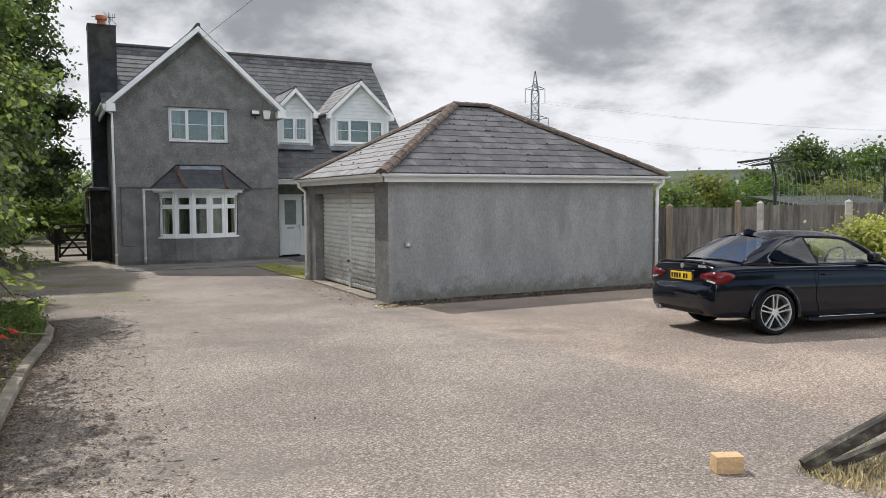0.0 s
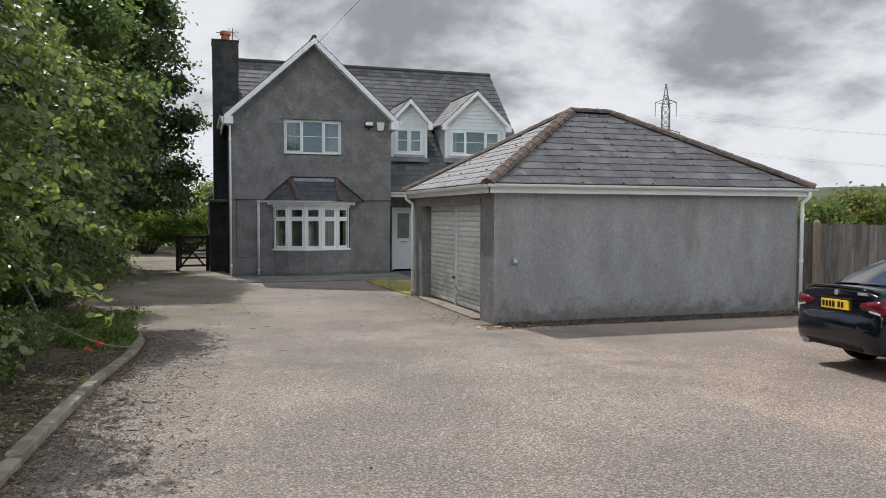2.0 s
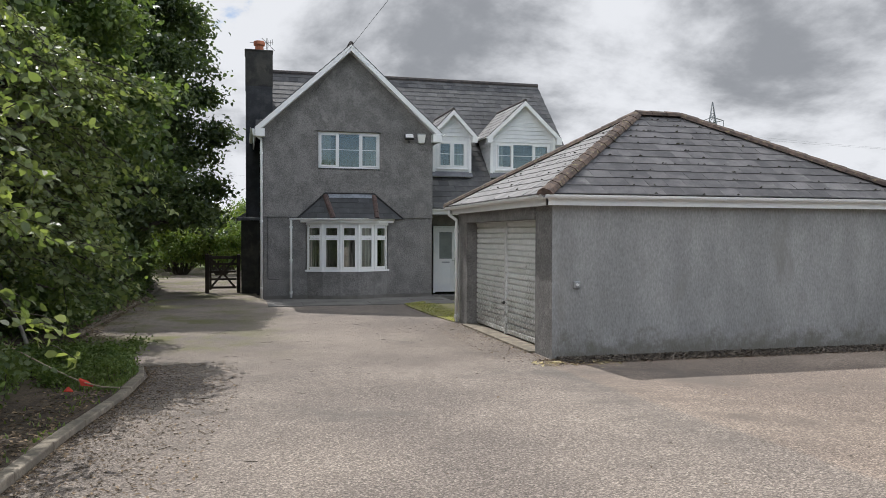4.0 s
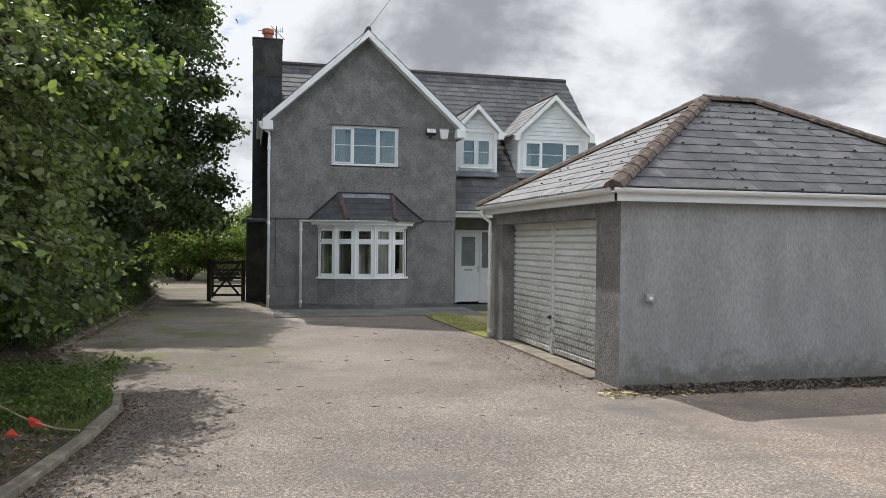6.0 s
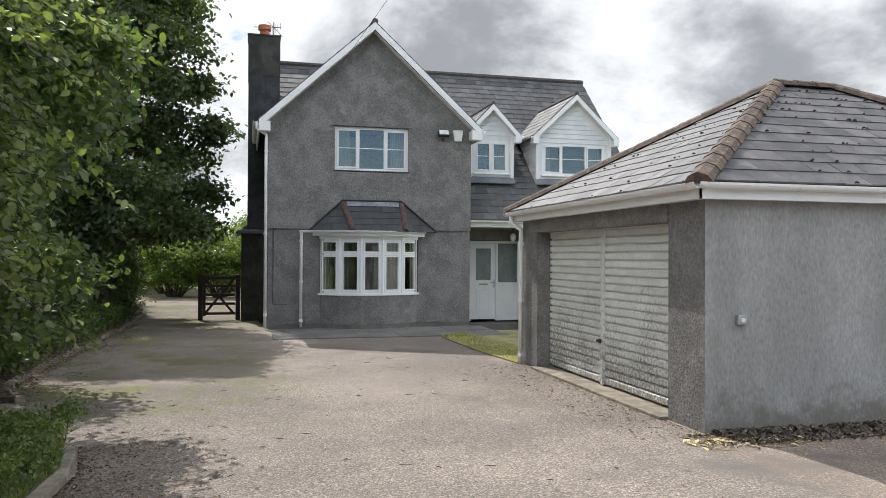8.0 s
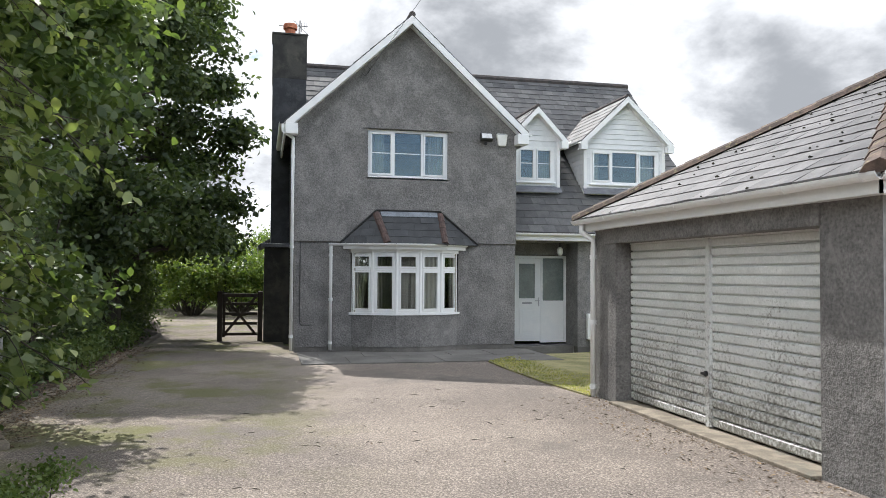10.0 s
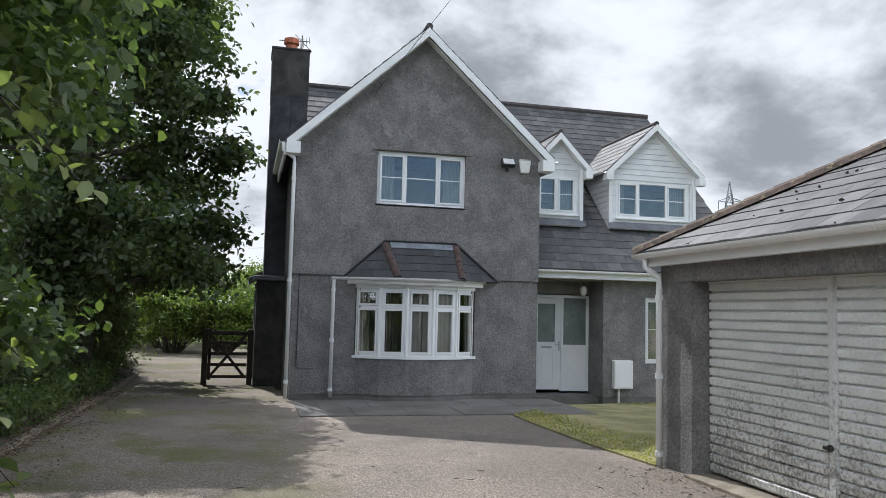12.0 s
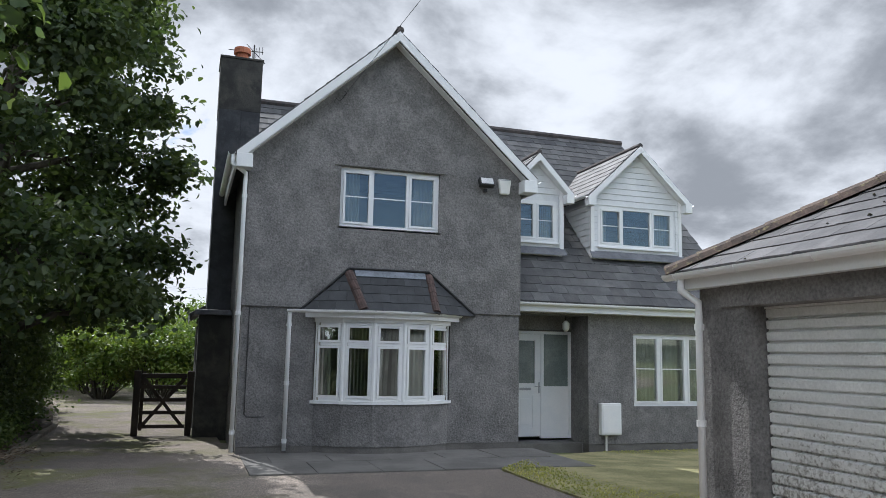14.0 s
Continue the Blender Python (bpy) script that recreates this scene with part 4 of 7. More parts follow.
def garage_shell():
    bm = new_bm()
    # the end face towards -x takes darker roughcast: that side's shade, painted in
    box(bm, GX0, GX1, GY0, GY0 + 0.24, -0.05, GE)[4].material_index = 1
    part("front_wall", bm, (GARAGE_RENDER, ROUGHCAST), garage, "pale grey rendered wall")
    bm = new_bm()
    turn = Matrix(((0, 1, 0, 0), (1, 0, 0, 0), (0, 0, 1, 0), (0, 0, 0, 1)))
    # rough texture is the wall's own; the darker tone paints in its shade
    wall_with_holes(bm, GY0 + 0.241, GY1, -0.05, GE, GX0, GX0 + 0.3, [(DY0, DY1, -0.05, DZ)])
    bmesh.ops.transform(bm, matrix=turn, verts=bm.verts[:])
    part("door_wall", bm, ROUGHCAST, garage, "roughcast pillars and lintel, with shade put into their dark tone")
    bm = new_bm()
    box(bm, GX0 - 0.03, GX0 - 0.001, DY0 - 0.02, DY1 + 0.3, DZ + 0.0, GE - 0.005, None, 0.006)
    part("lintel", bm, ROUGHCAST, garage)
    bm = new_bm()
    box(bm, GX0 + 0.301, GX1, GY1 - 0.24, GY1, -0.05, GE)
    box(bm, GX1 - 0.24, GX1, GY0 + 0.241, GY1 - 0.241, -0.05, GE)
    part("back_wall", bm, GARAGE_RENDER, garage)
    bm = new_bm()
    box(bm, GX0 - 0.1, GX0 + 0.299, DY0, DY1, -0.05, 0.035, None, 0.008)
    part("threshold", bm, CONCRETE, garage, "pale concrete threshold")


garage_shell()


def garage_door():
    x = GX0 + 0.21
    mid = 15.77
    bm = new_bm()
    box(bm, x + 0.03, x + 0.06, DY0 + 0.01, DY1 - 0.01, 0.05, DZ - 0.01)
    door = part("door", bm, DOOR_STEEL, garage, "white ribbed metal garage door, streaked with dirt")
    bm = new_bm()
    box(bm, x - 0.035, x + 0.02, mid - 0.035, mid + 0.035, 0.05, DZ - 0.02)
    part("centre_strip", bm, DOOR_STEEL, door)
    bm = new_bm()
    box(bm, x - 0.012, x + 0.029, DY0 + 0.01, DY1 - 0.01, DZ - 0.019, DZ - 0.001)
    part("head_rail", bm, DOOR_STEEL, door)
    n = 20
    h = (DZ - 0.065) / n
    for a, b in ((DY0 + 0.02, mid - 0.04), (mid + 0.04, DY1 - 0.02)):
        bm = new_bm()
        prism(bm, [(x + 0.03, a, 0.008), (x + 0.004, a, 0.009), (x - 0.002, a, 0.016), (x - 0.006, a, h - 0.022), (x + 0.012, a, h - 0.01), (x + 0.03, a, h - 0.008)], (0, b - a, 0))
        me = finish(bm, DOOR_STEEL, "slat")
        for i in range(n):
            s = attach(new("slat", me), door)
            s.location = (0, 0, 0.06 + i * h)
    bm = new_bm()
    tube(bm, [(x - 0.036, mid + 0.01, 0.62), (x - 0.06, mid + 0.01, 0.62)], 0.03, 10)
    box(bm, x - 0.075, x - 0.06, mid - 0.02, mid + 0.07, 0.605, 0.635)
    part("latch", bm, BLACK_METAL, door, "black turn handle")


garage_door()
OV = 0.2
EX0, EX1, EY0, EY1, EZ = GX0 - OV, GX1 + OV, GY0 - OV, GY1 + OV, 2.46
HY, HX0, HX1, HZ = 15.63, 7.64, 8.55, 4.12


def garage_roof():
    c = [Vector(p) for p in ((EX0, EY0, EZ), (EX1, EY0, EZ), (EX1, EY1, EZ), (EX0, EY1, EZ))]
    r = [Vector((HX0, HY, HZ)), Vector((HX1, HY, HZ))]
    bm = new_bm()
    v = [bm.verts.new(p) for p in c + r]
    for q in ((0, 1, 5, 4), (1, 2, 5), (2, 3, 4, 5), (3, 0, 4), (3, 2, 1, 0)):
        bm.faces.new([v[i] for i in q])
    roof = part("roof", bm, SLATE_JOINED, garage, "weathered grey hipped tile roof")
    up = Vector((0, HY - EY0, HZ - EZ))
    q = up.length
    front = roof_tiles(c[0], (1, 0, 0), up, q, lambda s: (HX0 - EX0) * s / q, lambda s: EX1 - EX0 - (EX1 - HX1) * s / q, 0.33, 0.265, 0.014, 31)
    up2 = Vector((HX0 - EX0, 0, HZ - EZ))
    q2 = up2.length
    side = roof_tiles(c[3], (0, -1, 0), up2, q2, lambda s: (EY1 - HY) * s / q2, lambda s: EY1 - EY0 - (HY - EY0) * s / q2, 0.33, 0.265, 0.014, 32)
    global ROOF_PIECES
    ROOF_PIECES = (roof, front, side)
    # fascia, soffit, gutters
    bm = new_bm()
    f = 0.05
    for a, b in (((EX0 + f, EY0 + f), (EX1 - f, EY0 + f)), ((EX0 + f, EY1 - f), (EX0 + f, EY0 + f)), ((EX1 - f, EY0 + f), (EX1 - f, EY1 - f))):
        d = Vector((b[0] - a[0], b[1] - a[1], 0)).normalized()
        s = Vector((-d.y, d.x, 0)) * 0.02
        prism(bm, [(a[0], a[1], EZ - 0.01), (b[0], b[1], EZ - 0.01), (b[0], b[1], EZ - 0.17), (a[0], a[1], EZ - 0.17)], s)
    part("fascia", bm, WHITE, garage, "white fascia board")
    bm = new_bm()
    box(bm, EX0 + f + 0.02, EX1 - f - 0.02, EY0 + f + 0.02, GY0 - 0.002, EZ - 0.165, EZ - 0.15)
    box(bm, EX0 + f + 0.02, GX0 - 0.002, GY0, EY1 - f, EZ - 0.165, EZ - 0.15)
    part("soffit", bm, WHITE_BOARD, garage)
    for a, b in (((EX0 - 0.02, EY0 - 0.01, EZ - 0.02), (EX1 + 0.06, EY0 - 0.01, EZ - 0.02)), ((EX0 - 0.01, EY1 + 0.04, EZ - 0.02), (EX0 - 0.01, EY0 - 0.02, EZ - 0.02))):
        bm = new_bm()
        gutter(bm, a, b, 0.06)
        g = part("gutter", bm, WHITE, garage)
        d = Vector(b) - Vector(a)
        n = max(2, int(d.length / 0.9))
        for i in range(n + 1):
            p = Vector(a) + d * (0.03 + 0.94 * i / n)
            bm = new_bm()
            w = d.normalized() * 0.018
            gutter(bm, p - w, p + w, 0.066)
            part("gutter_bracket", bm, WHITE, g)
    # hip and ridge tiles
    for a, b in ((c[0], r[0]), (c[3], r[0]), (c[1], r[1]), (c[2], r[1]), (r[0], r[1])):
        n = max(2, round((b - a).length / 0.33))
        d = (b - a) / n
        for i in range(n):
            p0, p1 = a + d * (i - 0.06), a + d * (i + 1)
            side_ = d.cross(Vector((0, 0, 1))).normalized()
            upn = side_.cross(d).normalized()
            bm = new_bm()
            rings = []
            for p, s in ((p0, 1.06), (p1, 0.94)):
                rings.append([bm.verts.new(p + side_ * (w * s) + upn * (h * s)) for w, h in ((-0.13, -0.015), (-0.09, 0.045), (0, 0.085), (0.09, 0.045), (0.13, -0.015), (0, -0.02))])
            for k in range(6):
                bm.faces.new((rings[0][k], rings[0][(k + 1) % 6], rings[1][(k + 1) % 6], rings[1][k]))
            bm.faces.new(rings[0][::-1]), bm.faces.new(rings[1])
            attach(new("hip_tile", finish(bm, HIP_TILE)), roof)


garage_roof()
downpipe(garage, [(GX0 - 0.2, GY1 + 0.02, 2.4), (GX0 - 0.2, GY1 + 0.02, 2.28), (GX0 - 0.06, GY1 - 0.06, 2.16), (GX0 - 0.06, GY1 - 0.06, 2.05), (GX0 - 0.06, GY1 - 0.06, 0.0)])
downpipe(garage, [(GX1 + 0.1, GY0 - 0.2, 2.4), (GX1 + 0.1, GY0 - 0.2, 2.28), (GX1 + 0.06, GY0 - 0.06, 2.16), (GX1 + 0.06, GY0 - 0.06, 2.05), (GX1 + 0.06, GY0 - 0.06, 0.0)])
bm = new_bm()
box(bm, 5.25, 5.35, GY0 - 0.06, GY0 - 0.001, 1.06, 1.16, None, 0.012)
sock = part("switch_box", bm, GREY_METAL, garage, "small grey outdoor switch box")
bm = new_bm()
tube(bm, [(5.3, GY0 - 0.06, 1.11), (5.3, GY0 - 0.075, 1.11)], 0.022, 10)
part("switch_cover", bm, WHITE, sock)

# ---- trees ----


def leaf_arrays(p, out, size, rng):
    """Six-sided leaves, cupped along the midrib, at the points p and turned roughly along out."""
    count = len(p)
    n = out * 0.45 + rng.normal(size=(count, 3)) * 0.55 + np.array([0, 0, 0.55])
    n /= np.linalg.norm(n, axis=1)[:, None]
    a = np.cross(n, rng.normal(size=(count, 3)))
    a /= np.linalg.norm(a, axis=1)[:, None]
    b = np.cross(n, a)
    s = size * rng.uniform(0.6, 1.3, count)[:, None]
    up = n * s * 0.09
    v = np.stack([p - a * s * 0.5, p - a * s * 0.15 + b * s * 0.3 + up, p + a * s * 0.22 + b * s * 0.26 + up, p + a * s * 0.52 - up,
                  p + a * s * 0.22 - b * s * 0.26 + up, p - a * s * 0.15 - b * s * 0.3 + up], axis=1).reshape(-1, 3)
    return v, np.arange(count * 6).reshape(-1, 6)


def leaves(centres, radii, count, size, seed, shell=0.35, bunch=16, loose=1.7):
    """Leaves in small sprays round the given clump centres, with gaps between the sprays."""
    rng = np.random.default_rng(seed)
    centres, radii = np.array(centres, float), np.array(radii, float)
    weight = radii.prod(axis=1) ** (2 / 3)
    sprays = max(1, count // bunch)
    pick = rng.choice(len(centres), sprays, p=weight / weight.sum())
    d = rng.normal(size=(sprays, 3))
    d /= np.linalg.norm(d, axis=1)[:, None]
    r = (1 - shell * rng.random(sprays) ** 1.5) * rng.uniform(0.75, 1.12, sprays)
    middle = centres[pick] + d * r[:, None] * radii[pick]
    which = rng.integers(0, sprays, count)
    p = middle[which] + rng.normal(size=(count, 3)) * size * loose * np.array([1, 1, 0.6])
    return leaf_arrays(p, d[which], size, rng)


def leaf_object(name, arrays, mat):
    v, f = arrays
    me = bpy.data.meshes.new(name)
    me.vertices.add(len(v)), me.vertices.foreach_set("co", v.ravel())
    me.loops.add(f.size), me.loops.foreach_set("vertex_index", f.ravel().astype(np.int32))
    me.polygons.add(len(f)), me.polygons.foreach_set("loop_start", np.arange(0, f.size, f.shape[1], dtype=np.int32))
    me.update()
    me.materials.append(mat)
    return new(name, me)


def hazel(x, y, height, reach, seed, boughs, per_bough, leaf, label, toward=(1, -0.3), low=0.2):
    """A many-stemmed tree with arching boughs whose twigs droop under rounded leaves."""
    rng = random.Random(seed)
    t = thing("tree", (x, y, 0), label, "tree")
    g = ground_z(x, y)
    stems, wood, points, ways = [], new_bm(), [], []
    trunk = new_bm()
    for k in range(5):
        a = k * math.tau / 5 + rng.uniform(-0.3, 0.3)
        path = [Vector((x + math.cos(a) * (0.08 + 0.3 * f * f), y + math.sin(a) * (0.08 + 0.3 * f * f), g - 0.1 + height * 0.8 * f)) for f in (0, 0.2, 0.45, 0.7, 1.0)]
        tube(trunk, path, 0.06, 7, [0.085, 0.07, 0.055, 0.04, 0.02])
        stems.append(path)
    lead = math.atan2(toward[1], toward[0])
    for i in range(boughs):
        stem = rng.choice(stems)
        f = low + (1 - low) * (i + rng.random()) / boughs
        k = min(3, int(f * 4))
        s = stem[k].lerp(stem[k + 1], f * 4 - k)
        a = lead + rng.gauss(0, 1.25)
        out = reach * rng.uniform(0.55, 1.0) * (0.5 + 1.2 * f if f < 0.4 else 1.0 if f < 0.7 else 1.35 - 0.5 * f)
        d = Vector((math.cos(a), math.sin(a), 0))
        rise, fall = rng.uniform(0.15, 0.5), rng.uniform(0.2, 0.75)
        bough = [s + d * out * q + Vector((0, 0, out * (rise * 2.2 * q - (rise * 1.2 + fall) * q * q))) + Vector((rng.gauss(0, 0.04), rng.gauss(0, 0.04), rng.gauss(0, 0.03))) for q in (0, 0.2, 0.4, 0.6, 0.8, 1.0)]
        tube(wood, bough, 0.02, 5, [0.028, 0.022, 0.016, 0.012, 0.008, 0.004])
        for j in range(per_bough):
            q = 0.25 + 0.75 * (j + rng.random()) / per_bough
            k = min(4, int(q * 5))
            b = bough[k].lerp(bough[k + 1], q * 5 - k)
            way = (d * rng.uniform(0.3, 1.0) + Vector((-d.y, d.x, 0)) * rng.choice((-1, 1)) * rng.uniform(0.4, 1.0) + Vector((0, 0, rng.uniform(-0.7, 0.25)))).normalized()
            size = rng.uniform(0.25, 0.6)
            e = b + way * size - Vector((0, 0, 0.12 * size))
            tube(wood, [b, b.lerp(e, 0.5) + Vector((0, 0, 0.03)), e], 0.004, 3, [0.006, 0.004, 0.002])
            for n in range(int(size / leaf * 2.6)):
                h = rng.uniform(0.1, 1.05)
                points.append(tuple(b.lerp(e, h) + Vector((rng.gauss(0, 0.5), rng.gauss(0, 0.5), rng.gauss(-0.2, 0.35))) * leaf))
                ways.append((d.x, d.y, 0.1))
    part("trunk", trunk, BARK, t, smooth=True)
    tagged(part("branching", wood, BARK, t, smooth=True), kind="stuff")
    attach(leaf_object("crown", leaf_arrays(np.array(points), np.array(ways), leaf, np.random.default_rng(seed)), LEAF_HAZEL), t)
    return t


def tree(x, y, height, spread, seed, low=0.3, count=24000, leaf=0.13, mat=None, label="", girth=0.18, clumps=34, sx=1.0, lean=(0, 0), name="tree", clump_size=0.27, taper=0.0):
    rng = random.Random(seed)
    t = thing(name, (x, y, 0), label or "broad leafy deciduous tree with dark green foliage", "tree")
    ends, rad = [], []
    bm = new_bm()
    top_ = Vector((x + lean[0], y + lean[1], height * 0.93))
    base = Vector((x, y, -0.1))
    stem = [base.lerp(top_, k / 7) + Vector((rng.uniform(-1, 1), rng.uniform(-1, 1), 0)) * (0.12 if 0 < k < 7 else 0) for k in range(8)]
    tube(bm, stem, girth, 9, [girth * (1.25 if k == 0 else 1 - 0.12 * k) for k in range(8)])
    trunk = bm
    limbs = new_bm()
    for i in range(clumps):
        f = low + (1 - low) * ((i + rng.random()) / clumps)
        k = min(6, int(f * 7))
        s = stem[k].lerp(stem[k + 1], f * 7 - k) if f < 1 else stem[7]
        ang = i * 2.4 + rng.uniform(-0.5, 0.5)
        prof = math.sin(math.pi * min(1, max(0.12, (f - low) / (1 - low) * 0.82 + 0.2))) ** 0.7
        reach = spread * prof * rng.uniform(0.55, 1.0) * (1 - taper * (f - low) / (1 - low))
        e = s + Vector((math.cos(ang) * reach * sx, math.sin(ang) * reach, rng.uniform(-0.25, 0.5) * spread * 0.35))
        mid = s.lerp(e, 0.5) + Vector((0, 0, 0.12 * reach))
        tube(limbs, [s, mid, e], 0.04, 6, [girth * 0.42 * (1.2 - f), girth * 0.25 * (1.2 - f), 0.012])
        for j in range(2):
            o = e + Vector((rng.uniform(-1, 1), rng.uniform(-1, 1), rng.uniform(-0.6, 0.6))) * spread * 0.2
            ends.append(o)
            r = spread * clump_size * rng.uniform(0.7, 1.25)
            rad.append((r, r, r * 0.72))
    part("trunk", trunk, BARK, t, smooth=True)
    part("branching", limbs, BARK, t, smooth=True)
    crown = attach(leaf_object("crown", leaves(ends, rad, count, leaf, seed, 0.8), mat or LEAF_TREE), t)
    return t


hazel(-3.1, 13.8, 6.2, 2.4, 1, 110, 15, 0.095, "many-stemmed hazel with rounded mid-green leaves beside the kerb", (1, -0.2), 0.36)
tree(-4.1, 16.6, 8.4, 3.0, 2, 0.12, 70000, 0.12, LEAF_DARK, clumps=50, clump_size=0.21)
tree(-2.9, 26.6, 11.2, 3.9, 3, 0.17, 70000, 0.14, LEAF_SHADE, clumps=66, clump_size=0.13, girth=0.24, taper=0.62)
hazel(-3.3, 8.9, 6.4, 2.4, 4, 120, 15, 0.095, "overhanging hazel with drooping leafy boughs by the drive", (1, -0.2))


def hedge(points, height, width, count, seed, mat, label, leaf=0.11):
    rng = random.Random(seed)
    cs, rs = [], []
    for (xa, ya), (xb, yb) in zip(points, points[1:]):
        n = max(2, int(math.hypot(xb - xa, yb - ya) / 0.5))
        for i in range(n):
            for z in np.arange(0.3, height, 0.6):
                f = (i + rng.random()) / n
                cs.append((xa + (xb - xa) * f + rng.uniform(-1, 1) * width * 0.35, ya + (yb - ya) * f, z + rng.uniform(-0.2, 0.3)))
                r = rng.uniform(0.35, 0.6)
                rs.append((r, r, r))
    h = thing("hedge", (*points[0], 0), label, "hedge")
    attach(leaf_object("foliage", leaves(cs, rs, count, leaf, seed, 0.9), mat), h)
    bm = new_bm()
    for (xa, ya), (xb, yb) in zip(points, points[1:]):
        n = max(2, int(math.hypot(xb - xa, yb - ya) / 0.7))
        for i in range(n):
            f = (i + rng.random()) / n
            x, y = xa + (xb - xa) * f, ya + (yb - ya) * f
            tube(bm, [(x, y, -0.05), (x + rng.uniform(-0.3, 0.3), y + rng.uniform(-0.3, 0.3), height * 0.5), (x + rng.uniform(-0.5, 0.5), y + rng.uniform(-0.5, 0.5), height * 0.9)], 0.03, 5, [0.04, 0.028, 0.01])
    tagged(part("undergrowth_wood", bm, BARK, h), kind="stuff")
    return h


hedge([(-4.4, 10), (-4.4, 16.4), (-3.9, 18)], 3.9, 1.5, 60000, 41, LEAF_DARK, "tall dense green hedge along the drive", 0.085)
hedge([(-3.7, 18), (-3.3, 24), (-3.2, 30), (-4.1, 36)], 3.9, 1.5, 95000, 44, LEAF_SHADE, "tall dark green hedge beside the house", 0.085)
hedge([(-4.3, 2), (-4.2, 9)], 2.8, 1.3, 30000, 42, LEAF_DARK, "dense dark green hedge beside the bed", 0.1)
hedge([(-5.5, 37), (-5.2, 44), (-3.5, 49), (2, 52), (10, 52)], 3.6, 2.2, 36000, 43, LEAF_MID, "green bushes along the lane", 0.15)

# ---- fittings on the house ----
CREAM = material("cream_plastic", (0.72, 0.71, 0.66), (0.78, 0.77, 0.72), 0.4, 3, 40, 0.03, grain_amount=0.05)
PAINT = material("car_paint", (0.003, 0.0038, 0.008), (0.005, 0.006, 0.011), 0.09, 2, 30, 0.0, grain_amount=0.05, coat=0.2, spec=0.4)
RUBBER = material("rubber", (0.008, 0.008, 0.008), (0.014, 0.014, 0.013), 0.9, 8, 60, 0.2, spec=0.15)
ALLOY = material("alloy", (0.78, 0.79, 0.8), (0.86, 0.87, 0.88), 0.35, 6, 60, 0.05, metal=0.9, grain_amount=0.1)
RED_LENS = material("red_lens", (0.09, 0.004, 0.007), (0.15, 0.006, 0.01), 0.15, 6, 60, 0.0, spec=0.4)
CLEAR_LENS = material("clear_lens", (0.5, 0.5, 0.5), (0.6, 0.6, 0.6), 0.1, 6, 60, 0.0, spec=0.8)
PLATE_YELLOW = material("plate_yellow", (0.75, 0.48, 0.02), (0.8, 0.52, 0.03), 0.45, 3, 30, 0.0, grain_amount=0.05)
DARK_TRIM = material("dark_trim", (0.006, 0.006, 0.006), (0.012, 0.012, 0.012), 0.6, 6, 60, 0.1, spec=0.2)
CAR_GLASS = glass_material("car_glass", (0.88, 0.9, 0.89), 0.09, 0.0)
REAR_GLASS = glass_material("rear_screen_glass", (0.5, 0.53, 0.53), 0.42, 0.0)
DARK_GLASS = glass_material("dark_car_glass", (0.05, 0.055, 0.06), 0.06, 0.0)
PALE_WOOD = material("cut_wood", (0.5, 0.33, 0.17), (0.62, 0.43, 0.24), 0.85, 6, 30, 0.3, 60, stretch=(1, 6, 6))
OLD_WOOD = material("old_wood", (0.035, 0.03, 0.025), (0.08, 0.07, 0.056), 0.95, 5, 30, 0.8, 40, 0.01, stretch=(0.6, 3, 3), stain=(0.17, 0.16, 0.12), stain_scale=5)
LITTER = material("dead_leaf", (0.09, 0.062, 0.038), (0.24, 0.175, 0.11), 0.95, 3, 30, 0.2, island=0.75)
STRAW = material("straw", (0.42, 0.34, 0.17), (0.55, 0.46, 0.25), 0.9, 3, 30, 0.1, island=0.35)
PEBBLE = material("pebble", (0.4, 0.38, 0.35), (0.6, 0.58, 0.54), 0.9, 9, 60, 0.3, island=0.4)
BLADE = leaf_material("grass_blade", (0.19, 0.205, 0.075), (0.42, 0.375, 0.17), 0.6)
NETTLE = leaf_material("nettle_leaf", (0.085, 0.13, 0.04), (0.19, 0.235, 0.08), 0.6)
RED_TAPE = material("red_plastic", (0.6, 0.05, 0.03), (0.7, 0.08, 0.05), 0.5, 5, 30, 0.1)
TAN_CORD = material("cord", (0.4, 0.33, 0.22), (0.5, 0.42, 0.3), 0.9, 5, 30, 0.1)
FELT = material("shed_felt", (0.025, 0.032, 0.022), (0.045, 0.052, 0.036), 0.95, 2, 40, 0.4)
STEEL = material("galvanised", (0.22, 0.23, 0.24), (0.32, 0.33, 0.33), 0.5, 4, 50, 0.1, metal=0.5)


def alarm_box():
    t = thing("alarm_box", (5.61, WY, 4.57), "white wedge-shaped alarm box on the wall", "alarm")
    bm = new_bm()
    prism(bm, [(5.48, WY - 0.001, 4.85), (5.74, WY - 0.001, 4.85), (5.7, WY - 0.001, 4.57), (5.52, WY - 0.001, 4.57)], (0, -0.075, 0))
    bmesh.ops.bevel(bm, geom=bm.edges[:], offset=0.014, segments=2, affect="EDGES")
    part("case", bm, CREAM, t)
    bm = new_bm()
    box(bm, 5.5, 5.72, WY - 0.079, WY - 0.074, 4.825, 4.837)
    part("seam", bm, GREY_METAL, t)


alarm_box()


